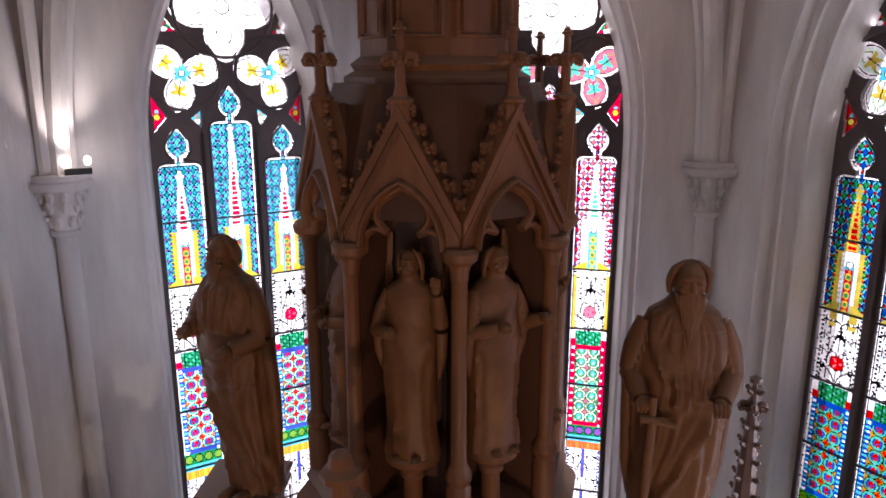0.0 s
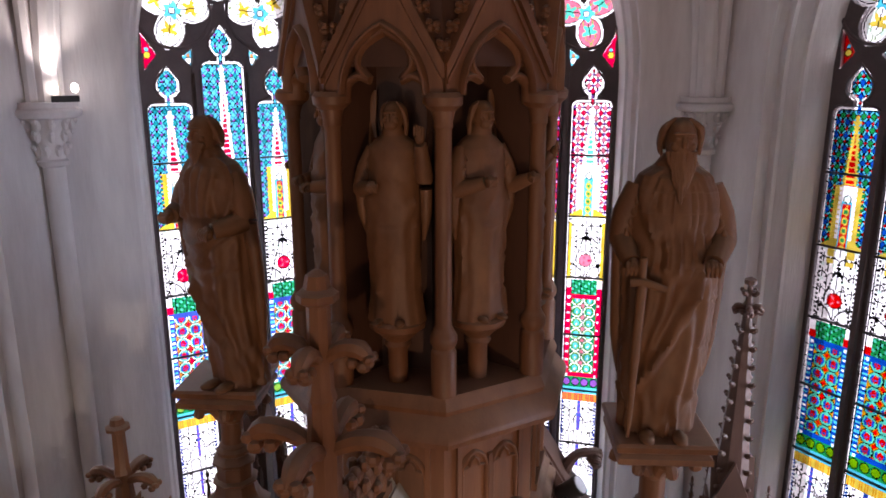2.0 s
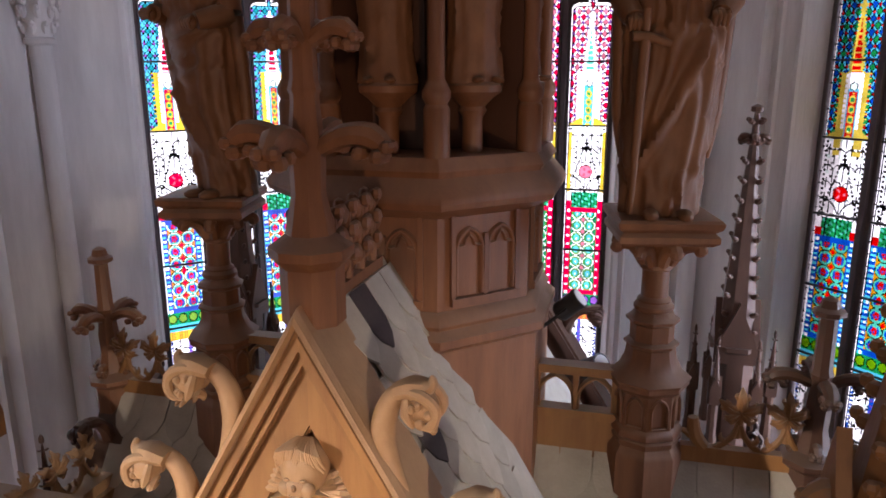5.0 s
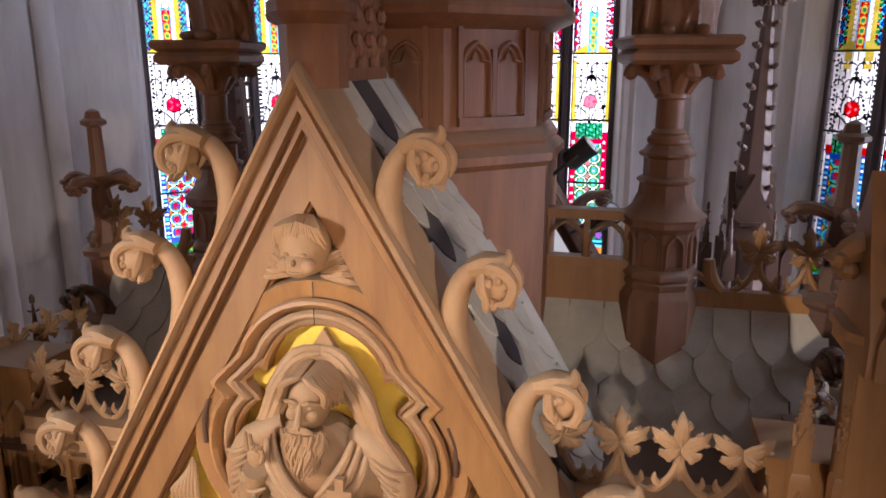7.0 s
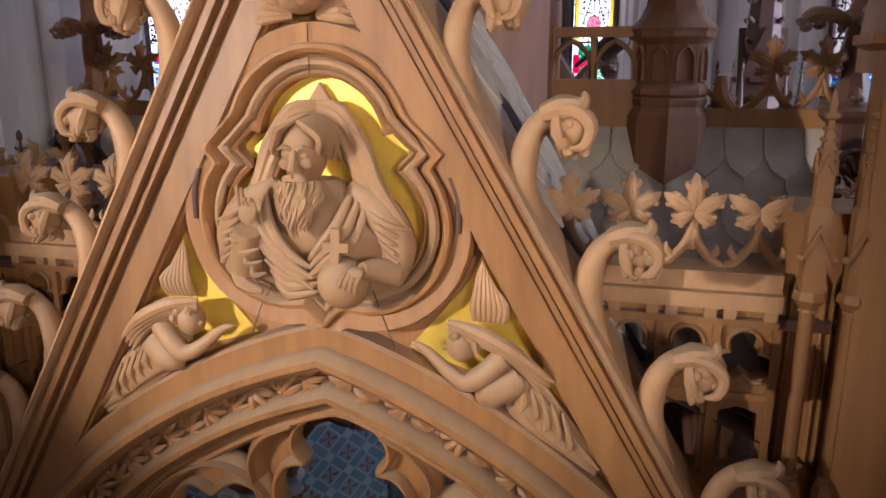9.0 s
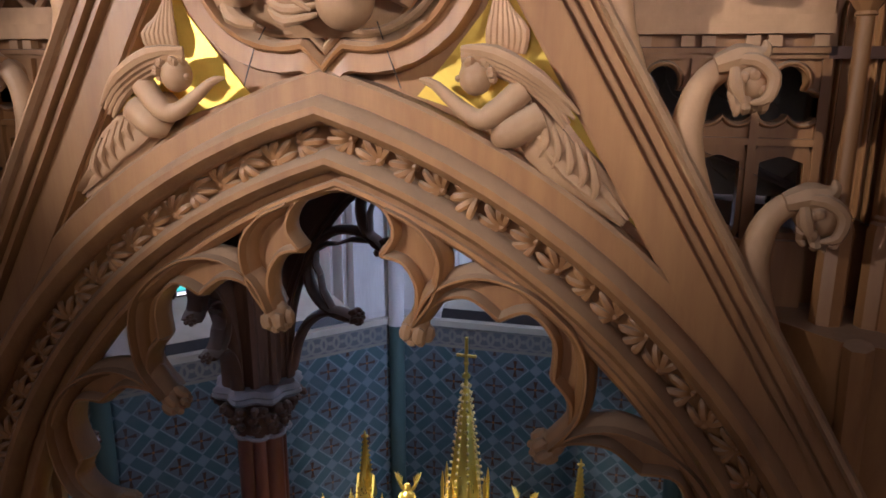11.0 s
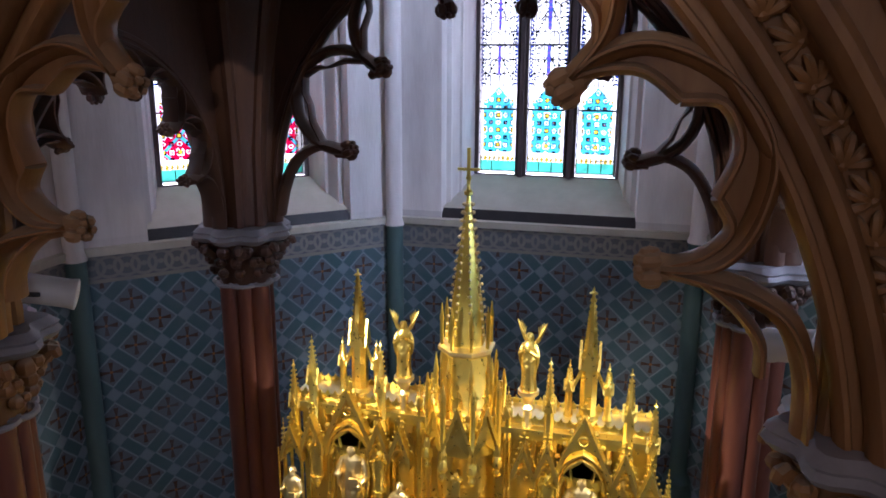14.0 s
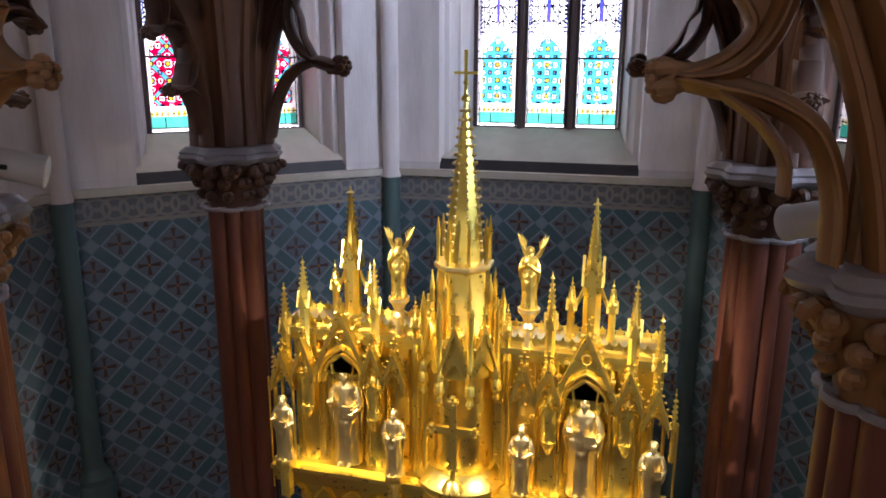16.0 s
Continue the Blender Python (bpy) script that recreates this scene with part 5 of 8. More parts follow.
    for k in range(54):
        o, w, low = rng.uniform(-1, 1), rng.uniform(0, 6.3), rng.uniform(-0.03, 0.03)
        out = -0.1 - 0.036 * (1 - o * o) + rng.uniform(-0.014, 0.008)
        path = [(-0.01 + o * (0.078 + 0.012 * math.sin(3 * u) - 0.03 * u * u) + 0.01 * math.sin(w + 8 * u), out + 0.007 * math.cos(w + 7 * u), 8.01 - (0.13 + 0.05 * (1 - abs(o)) + low) * u) for u in [j / 6 for j in range(9)][:7]]
        T(path, [0.006, 0.0085, 0.0095, 0.0095, 0.0085, 0.006, 0.002], 6)
    # raised hand, with its cuff
    T([(-0.27, -0.03, 7.66), (-0.245, -0.075, 7.74), (-0.215, -0.105, 7.82)], [0.06, 0.054, 0.05], 12)
    for q in range(4):
        T([(-0.3 + 0.03 * q, -0.08, 7.8 - 0.03 * q), (-0.25 + 0.02 * q, -0.135, 7.78 - 0.04 * q), (-0.18 + 0.012 * q, -0.12, 7.8 - 0.045 * q)], [0.005, 0.013, 0.005], 7)
    s.ball((-0.2, -0.125, 7.885), (0.036, 0.022, 0.042), 12, 8)
    for k in range(4):
        x, bent = -0.228 + k * 0.019, k > 1
        T([(x, -0.128, 7.91), (x - 0.004, -0.145 if bent else -0.132, 7.945), (x - 0.006, -0.15 if bent else -0.13, 7.935 if bent else 7.99 - 0.008 * k)], [0.0105, 0.0095, 0.006], 7)
    T([(-0.175, -0.13, 7.87), (-0.158, -0.145, 7.9), (-0.16, -0.148, 7.93)], [0.012, 0.01, 0.006], 7)
    # orb with a cross, and the palm laid on it
    s.ball((0.15, -0.09, 7.64), (0.098, 0.09, 0.096), 22, 14)
    s.prism([(0.118, 7.725), (0.152, 7.725), (0.156, 7.765), (0.19, 7.765), (0.19, 7.8), (0.158, 7.8), (0.16, 7.85), (0.124, 7.85), (0.124, 7.8), (0.092, 7.8), (0.092, 7.765), (0.122, 7.765)], -0.14, -0.115)
    T([(0.33, -0.05, 7.68), (0.28, -0.1, 7.7), (0.245, -0.15, 7.71)], [0.05, 0.045, 0.03], 12)
    s.ball((0.23, -0.165, 7.702), (0.034, 0.026, 0.024), 10, 7)
    for k in range(4):
        x = 0.25 - k * 0.02
        T([(x, -0.175, 7.705), (x - 0.012, -0.19, 7.675), (x - 0.022, -0.186, 7.635 + 0.006 * k)], [0.0105, 0.0105, 0.0065], 7)
    return s


part("relief_figure", relief(), PALE, front, "pale carved half-length relief figure with an orb, plain wood")


def cherub():
    s, rng = Shape(), random.Random(2)
    x0, z0 = -0.02, 8.68
    s.ball((x0, 0.02, z0 + 0.01), (0.096, 0.1, 0.112), 20, 14)
    s.ball((x0, -0.05, z0 - 0.045), (0.06, 0.045, 0.05), 14, 8)
    s.ball((x0, -0.092, z0 - 0.028), (0.013, 0.016, 0.014), 8, 5)
    for e in (-1, 1):
        s.ball((x0 + e * 0.042, -0.062, z0 - 0.045), (0.034, 0.03, 0.032), 10, 7)
        s.ball((x0 + e * 0.034, -0.078, z0 - 0.002), (0.015, 0.008, 0.008), 8, 5)
        # folded wings under the chin
        for q in range(5):
            s.tube([(x0 + e * 0.05, 0.05, 8.6 - 0.006 * q), (x0 + e * (0.11 + 0.01 * q), 0.03, 8.66 - 0.024 * q), (x0 + e * (0.15 + 0.014 * q), 0.06, 8.68 - 0.034 * q)], [0.014, 0.02, 0.004], 7)
    s.tube([(x0 - 0.022, -0.088, z0 - 0.062), (x0, -0.093, z0 - 0.066), (x0 + 0.022, -0.088, z0 - 0.062)], [0.004, 0.007, 0.004], 6)
    # short combed hair
    for k in range(30):
        a, w = math.pi * (k + 0.5) / 30, rng.uniform(-0.01, 0.01)
        c = math.cos(a)
        s.tube([(x0 + 0.03 * c, 0.03, z0 + 0.122), (x0 + 0.075 * c + w, -0.045, z0 + 0.108 - 0.02 * abs(c)), (x0 + 0.1 * c, -0.07 + 0.05 * abs(c), z0 + 0.05 - 0.03 * abs(c) + w)], [0.005, 0.009, 0.004], 6)
    return s


part("relief_head", cherub(), PALE, front, "pale carved child's head with folded wings in the gable's point")


def spandrel(s):
    tri = [(s * 0.33, 7.33), (s * 0.45, 7.47), (s * 0.57, 7.62), (s * 0.63, 7.75), (s * 0.72, 7.62), (s * 0.9, 7.3), (s * 1.14, 6.87), (s * 0.95, 7.05), (s * 0.65, 7.23)]
    part("gilt_ground", Shape().prism(tri, 0.124, 0.132), LEAF, front)
    b = Shape()
    # kneeling body bowed towards the middle, robe trailing down the arch
    folds(b, blend_rings([(0.0, 0.02, 0.03, 0, 0), (0.12, 0.06, 0.05, 0, 0), (0.26, 0.085, 0.06, -0.01, 0), (0.38, 0.09, 0.065, 0, 0), (0.5, 0.07, 0.055, 0.02, 0), (0.58, 0.035, 0.04, 0.02, 0)], 26), 48, 0.01, 8, 1.3, 3)
    lean = Matrix.Translation((s * 1.08, 0.085, 6.93)) @ Matrix.Rotation(radians(-s * 47), 4, "Y")
    body = Shape().merge(b, lean)
    for k in range(7):
        o = 0.045 * k
        body.tube([(s * (0.7 + o * 0.9), 0.04, 7.36 - o * 0.75), (s * (0.72 + o * 0.95), 0.018, 7.27 - o * 0.8), (s * (0.69 + o), 0.04, 7.21 - o * 0.8)], [0.006, 0.016, 0.006], 7)
    # bent knee, arms stretched to the joined palms
    body.tube([(s * 0.78, 0.05, 7.27), (s * 0.68, 0.02, 7.22), (s * 0.64, 0.04, 7.19)], [0.055, 0.06, 0.03], 12)
    body.tube([(s * 0.72, 0.03, 7.36), (s * 0.63, -0.005, 7.28), (s * 0.56, -0.005, 7.27), (s * 0.43, 0.01, 7.37)], [0.045, 0.042, 0.032, 0.018], 12)
    body.tube([(s * 0.44, 0.01, 7.365), (s * 0.4, 0.01, 7.385), (s * 0.37, 0.02, 7.39)], [0.018, 0.015, 0.005], 8)
    # head with curls
    body.ball((s * 0.565, 0.015, 7.4), (0.058, 0.06, 0.062), 14, 9)
    body.ball((s * 0.51, -0.005, 7.395), (0.012, 0.014, 0.012), 7, 4)
    rng = random.Random(4)
    for k in range(26):
        a = rng.uniform(-0.4, 2.6)
        body.ball((s * (0.575 + 0.05 * math.cos(a)), 0.015 + rng.uniform(-0.045, 0.02), 7.405 + 0.052 * math.sin(a)), 0.017, 6, 4)
    part("relief_angel", body, PALE, front, "pale carved kneeling figure with a bowed head")
    blade = Shape()
    for k in range(4):
        o = 0.016 * k
        blade.tube([(s * 0.52, 0.0, 7.49 - o), (s * 0.64, -0.035 + o, 7.475 - o), (s * 0.78, -0.03 + o, 7.4 - o), (s * (0.91 - o), 0.02, 7.285 - o)], [0.012, 0.028, 0.026, 0.006], 8)
    part("wing", blade, PALE, front, "long carved wing laid along the back")
    fan = Shape()
    for k in range(7):
        fan.tube([(s * (0.6 + 0.018 * k), 0.09, 7.48), (s * (0.6 + 0.02 * k), 0.065, 7.55), (s * (0.615 + 0.008 * k), 0.09, 7.72 - 0.022 * abs(k - 1.5))], [0.014, 0.015, 0.004], 7)
    part("wing", fan, PALE, front, "upright feathered carved wing")


for s in (-1, 1):
    spandrel(s)

# ---- columns ----
def make_column(x, y, wood):
    col = thing("canopy_column", "clustered red-brown column with a leafy capital", "column", "columns of the canopy", at=pose(x, y, 0))
    core = Shape().lathe([(0.3, 0.0), (0.3, 0.5), (0.26, 0.55), (0.24, 0.7), (0.17, 0.75), (0.17, 4.4)], 16)
    part("core", core, COLUMN, col)
    for k in range(8):
        a = math.pi * 2 * (k + 0.5) / 8
        r = 0.085 if k % 2 else 0.06
        part("shaft", Shape().lathe([(r, 0.7), (r, 4.37)], 14, pose(0.15 * math.cos(a), 0.15 * math.sin(a), 0)), COLUMN, col)
    ring = Shape()
    bell = Shape().lathe([(0.2, 4.36), (0.2, 4.45), (0.23, 4.6), (0.3, 4.7), (0.31, 4.72)], 20)
    for k in range(8):
        a = math.pi * 2 * (k + 0.5) / 8
        ring.tube([(0.15 * math.cos(a) + 0.1 * math.cos(b), 0.15 * math.sin(a) + 0.1 * math.sin(b), 4.375) for b in [j * math.pi / 6 for j in range(12)]], 0.018, 6, True)
    for row, (z, r, n, q) in enumerate(((4.47, 0.225, 10, 0.045), (4.57, 0.26, 12, 0.05), (4.66, 0.31, 12, 0.055))):
        for i in range(n):
            a = 2 * math.pi * (i + row / 2) / n
            bell.ball((r * math.cos(a), r * math.sin(a), z), (q, q, q * 0.9), 7, 5)
            bell.ball(((r + q * 0.7) * math.cos(a + 0.1), (r + q * 0.7) * math.sin(a + 0.1), z + q * 0.4), q * 0.6, 6, 4)
    for i in range(8):
        a = 2 * math.pi * (i + 0.5) / 8
        bell.tube([(0.28 * math.cos(a), 0.28 * math.sin(a), 4.62), (0.36 * math.cos(a), 0.36 * math.sin(a), 4.7), (0.39 * math.cos(a), 0.39 * math.sin(a), 4.66)], [0.04, 0.035, 0.02], 7)
    part("neck_ring", ring, STONE_GREY, col)
    part("capital", bell, wood, col, "carved leafy capital")
    lobes = [[((q + 0.035 * math.cos(8 * a)) * math.cos(a), (q + 0.035 * math.cos(8 * a)) * math.sin(a), z) for a in [math.pi * 2 * j / 48 for j in range(48)]] for q, z in ((0.29, 4.71), (0.34, 4.73), (0.365, 4.76), (0.345, 4.785), (0.355, 4.8), (0.31, 4.835), (0.2, 4.84))]
    part("abacus", Shape().rings(lobes), STONE_GREY, col, "grey painted moulded abacus")
    return col


STONE_GREY = material("grey_painted_wood", (0.33, 0.31, 0.33), (0.22, 0.2, 0.21), 0.5, grain=(6, 6, 6), fine=60, bump=0.08)
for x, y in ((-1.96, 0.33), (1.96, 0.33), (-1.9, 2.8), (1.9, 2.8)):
    # rear capitals and springers: shade put in as darker oak
    make_column(x, y, OAK_DARK_SHADED if y > 1 else OAK)
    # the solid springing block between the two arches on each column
    wood = OAK_DARK_SHADED if y > 1 else OAK
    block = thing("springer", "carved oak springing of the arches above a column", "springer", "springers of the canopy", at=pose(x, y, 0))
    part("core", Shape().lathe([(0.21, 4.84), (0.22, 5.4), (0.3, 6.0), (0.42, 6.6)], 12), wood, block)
    for k in range(8):
        a = 2 * math.pi * (k + 0.5) / 8
        part("rib", Shape().tube([(q * math.cos(a), q * math.sin(a), z) for q, z in ((0.21, 4.84), (0.22, 5.4), (0.3, 6.0), (0.42, 6.6))], 0.045, 7), wood, block)
# the boarded vault under the roofs, its shade put into the dark colour
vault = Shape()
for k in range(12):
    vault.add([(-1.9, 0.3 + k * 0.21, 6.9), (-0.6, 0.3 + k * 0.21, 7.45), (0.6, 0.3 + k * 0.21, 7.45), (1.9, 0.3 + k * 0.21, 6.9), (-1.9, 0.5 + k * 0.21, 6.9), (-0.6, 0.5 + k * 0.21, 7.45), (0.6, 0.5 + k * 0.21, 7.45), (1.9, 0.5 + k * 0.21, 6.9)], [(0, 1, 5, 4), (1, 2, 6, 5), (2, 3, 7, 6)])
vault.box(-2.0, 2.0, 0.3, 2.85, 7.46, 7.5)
tagged(part("canopy_vault", vault, OAK_DARK_SHADED), "boarded ceiling under the canopy, coloured dark for the shade there", "ceiling", kind="structure")

# ---- statues ----
def drape(s, h, keys, folds_, n=96, k=84):
    """A carved robe of height h: smooth rings (z, rx, ry, cx, cy) with raised folds.
    folds_: (height, width, [(turn from the front, z), ...]); turns are radians to the figure's left."""
    rows = np.array(blend_rings(keys, k))
    turn = np.linspace(-math.pi, math.pi, n, endpoint=False)
    zz, uu = np.meshgrid(rows[:, 0], turn, indexing="ij")
    lift = np.zeros_like(zz)
    for high, wide, line_ in folds_:
        path = [Vector((a, 0, b)) for a, b in line_]
        pts = glide(path, [1] * len(path), 8)[0] if len(path) > 2 else [path[0].lerp(path[1], t / 16) for t in range(17)]
        d = np.full(zz.shape, 9.0)
        for p in pts:
            d = np.minimum(d, np.hypot((uu - p.x) * 0.13, zz - p.z))
        lift += high * (np.exp(-((d / (0.8 * wide)) ** 2)) - 0.35 * np.exp(-((d / (1.9 * wide)) ** 2)))
    # shallow creases that follow the main fall of the cloth
    rng = random.Random(len(folds_))
    for _ in range(40):
        u, z, fall = rng.uniform(-2.2, 2.2), rng.uniform(0.04, 0.78), rng.uniform(-0.5, 0.5)
        far, wide = rng.uniform(0.04, 0.11), rng.uniform(0.007, 0.012)
        a = np.clip((z - zz) / far, 0, 1)
        d = np.hypot((uu - u - fall * a) * 0.13, zz - z + far * a)
        lift += rng.uniform(-0.007, 0.007) * np.exp(-((d / wide) ** 2))
    rings = []
    for i in range(k):
        z, rx, ry, cx, cy = rows[i]
        rings.append([((cx + (rx + lift[i, j]) * math.sin(turn[j])) * h, (cy - (ry + lift[i, j]) * math.cos(turn[j])) * h, z * h) for j in range(n)])
    return s.rings(rings)


def hem(rng, count, low, high, spread=2.6):
    """Upright folds of a skirt, evenly round it, each of its own length and bend."""
    out = []
    for i in range(count):
        u = -spread + 2 * spread * (i + rng.uniform(-0.3, 0.3)) / (count - 1)
        top = high + rng.uniform(-0.12, 0.04)
        out.append((rng.uniform(0.011, 0.02), rng.uniform(0.014, 0.022), [(u + rng.uniform(-0.15, 0.15), top), (u, (top + low) / 2), (u * 1.04, low)]))
    return out


ROBE = [(0.0, 0.14, 0.115, 0, 0), (0.03, 0.135, 0.112, 0, 0), (0.15, 0.122, 0.104, 0, 0), (0.3, 0.122, 0.104, 0, 0), (0.45, 0.13, 0.11, 0, 0), (0.56, 0.132, 0.11, 0, 0), (0.66, 0.122, 0.1, 0, 0), (0.74, 0.125, 0.092, 0, 0), (0.79, 0.12, 0.082, 0, 0), (0.825, 0.092, 0.068, 0, 0), (0.85, 0.055, 0.052, 0, -0.005), (0.89, 0.038, 0.042, 0, -0.012)]


def head_of(s, h, rng, beard, x=0.0, bow=0.0, long_hair=False):
    """Head, features, locks of hair and a beard, about the neck of a figure of height h."""
    B = lambda c, r, a=8, b=5: s.ball(((c[0] + x) * h, (c[1] - bow) * h, c[2] * h), tuple(q * h for q in r), a, b)  # noqa: E731
    T = lambda p, r, a=6: s.tube([((q[0] + x) * h, (q[1] - bow) * h, q[2] * h) for q in p], [q * h for q in r], a)  # noqa: E731
    B((0, -0.018, 0.93), (0.046, 0.056, 0.066), 18, 12)
    B((0, -0.045, 0.9), (0.033, 0.032, 0.03), 12, 8)
    B((0, -0.064, 0.952), (0.034, 0.012, 0.008), 10, 5)
    T([(0, -0.07, 0.945), (0, -0.081, 0.925), (0, -0.08, 0.915)], [0.006, 0.009, 0.01])
    for e in (-1, 1):
        B((e * 0.023, -0.056, 0.917), (0.016, 0.014, 0.015), 8, 5)
        B((e * 0.019, -0.068, 0.937), (0.009, 0.005, 0.005), 7, 4)
        B((e * 0.046, -0.01, 0.925), (0.006, 0.012, 0.016), 7, 4)
    for q in range(26):
        a, w = rng.uniform(0, math.pi), rng.uniform(0, 6)
        c, f = math.cos(a), math.sin(a)
        drop = (0.13 if long_hair else 0.075) * rng.uniform(0.8, 1.1)
        T([(0.02 * c, -0.02 + 0.02 * f, 0.992), (0.05 * c + 0.004 * math.sin(w), -0.03 + 0.06 * f, 0.965), (0.057 * c, -0.012 + 0.056 * f + 0.004 * math.cos(w), 0.965 - drop * 0.55), (0.054 * c + 0.005 * math.sin(w), -0.006 + 0.05 * f, 0.965 - drop)], [0.006, 0.01, 0.011, 0.004])
    for q in range(34 if beard else 0):
        o, w, far = rng.uniform(-1, 1), rng.uniform(0, 6), rng.uniform(0.05, 0.085) * beard
        T([(o * (0.04 - 0.016 * u) + 0.004 * math.sin(w + 5 * u), -0.056 - 0.014 * (1 - o * o) - 0.008 * u, 0.902 - far * (1.15 - 0.5 * abs(o)) * u) for u in (0, 0.33, 0.66, 1)], [0.006, 0.009, 0.008, 0.002])


def arm_of(s, h, shoulder, elbow, palm, sleeve=0.04, up=False):
    """A sleeved arm in two lengths, the cuff and a small gripping or open palm."""
    T = lambda p, r, a=12: s.tube([tuple(q * h for q in c) for c in p], [q * h for q in r], a)  # noqa: E731
    mid = tuple((a + b) / 2 for a, b in zip(shoulder, elbow))
    wrist = tuple(a + (b - a) * 0.86 for a, b in zip(elbow, palm))
    T([shoulder, (mid[0] * 1.05, mid[1], mid[2]), elbow], [sleeve * 0.95, sleeve * 1.12, sleeve])
    T([elbow, tuple((a + b) / 2 for a, b in zip(elbow, wrist)), wrist], [sleeve, sleeve * 0.9, sleeve * 0.72])
    for q in range(4):
        t = 0.2 + 0.2 * q
        c = tuple(a + (b - a) * t for a, b in zip(shoulder, elbow))
        T([(c[0], c[1] - sleeve * 0.6, c[2] + 0.02), (c[0], c[1] - sleeve * 1.12, c[2] - 0.012), (c[0] * 0.9, c[1] - sleeve * 0.7, c[2] - 0.03)], [0.003, 0.009, 0.003], 7)
    s.ball(tuple(q * h for q in palm), (0.022 * h, 0.02 * h, 0.027 * h), 10, 6)
    for q in range(4):
        x, y, z = palm[0] + (q - 1.5) * 0.0115, palm[1] - 0.012, palm[2]
        T([(x, y, z + 0.012), (x, y - (0.002 if up else 0.016), z + (0.035 if up else 0.0)), (x, y - (0.002 if up else 0.01), z + (0.055 - 0.004 * abs(q - 1) if up else -0.022))], [0.0085, 0.008, 0.005], 6)


def statue_shape(h, seed, pose_kind="cloak", wings=False, beard=True, n=44):
    """A robed standing figure of height h, facing -y, as one plain carved mesh."""
    rng, s = random.Random(seed), Shape()
    way = -1 if seed % 2 else 1
    lines = hem(rng, 11, 0.01, 0.52)
    for q in range(3):
        lines.append((0.018, 0.02, [(-way * 0.9, 0.8 - 0.05 * q), (-way * 0.2, 0.7 - 0.06 * q), (way * 0.7, 0.6 - 0.05 * q)]))
    for q in range(2):
        lines.append((0.022, 0.022, [(-way * 1.1, 0.6 - 0.05 * q), (0, 0.5 - 0.07 * q), (way * 1.0, 0.58 - 0.04 * q)]))
    lines.append((0.022, 0.02, [(way * 1.0, 0.56), (way * 0.3, 0.34), (-way * 0.5, 0.14)]))
    sway = rng.uniform(-0.012, 0.012)
    drape(s, h, [(z, rx, ry, cx + sway * math.sin(z * 3.4), cy) for z, rx, ry, cx, cy in ROBE], lines, max(n, 40), 30 + n // 2)
    head_of(s, h, rng, 1.0 if beard else 0.0, long_hair=not beard)
    palms = {"cloak": ((-0.04, -0.16, 0.62), (0.05, -0.155, 0.6)), "bless": ((-0.05, -0.15, 0.64), (0.15, -0.12, 0.85)), "book": ((-0.11, -0.15, 0.68), (0.1, -0.16, 0.58)), "pray": ((-0.012, -0.15, 0.74), (0.012, -0.15, 0.74)), "open": ((-0.05, -0.16, 0.66), (0.19, -0.15, 0.66))}[pose_kind]
    for e, palm in zip((-1, 1), palms):
        raised = palm[2] > 0.8
        arm_of(s, h, (e * 0.095, 0, 0.79), (e * 0.15, -0.04, 0.66 if raised else 0.61), palm, 0.038, palm[2] > 0.7)
        drop = ((e * 0.15, -0.03, 0.62), (e * 0.148, -0.02, 0.5), (e * 0.13, 0.0, 0.38))
        s.tube([tuple(q * h for q in c) for c in drop], [0.03 * h, 0.024 * h, 0.006 * h], 9)
    if pose_kind == "book":
        s.box(0.02 * h, 0.11 * h, -0.19 * h, -0.165 * h, 0.55 * h, 0.66 * h)
    for e in (-1, 1):
        s.ball((e * 0.05 * h, -0.12 * h, 0.016 * h), (0.024 * h, 0.045 * h, 0.016 * h), 8, 4)
    if wings:
        for e in (-1, 1):
            for q in range(6):
                s.tube([tuple(v * h for v in c) for c in ((e * 0.05, 0.08, 0.78), (e * (0.13 + 0.012 * q), 0.1, 0.86 + 0.03 * q), (e * (0.1 + 0.03 * q), 0.11, 1.06 + 0.03 * q - 0.05 * (q > 3)))], [0.022 * h, 0.026 * h, 0.006 * h], 6)
    return s


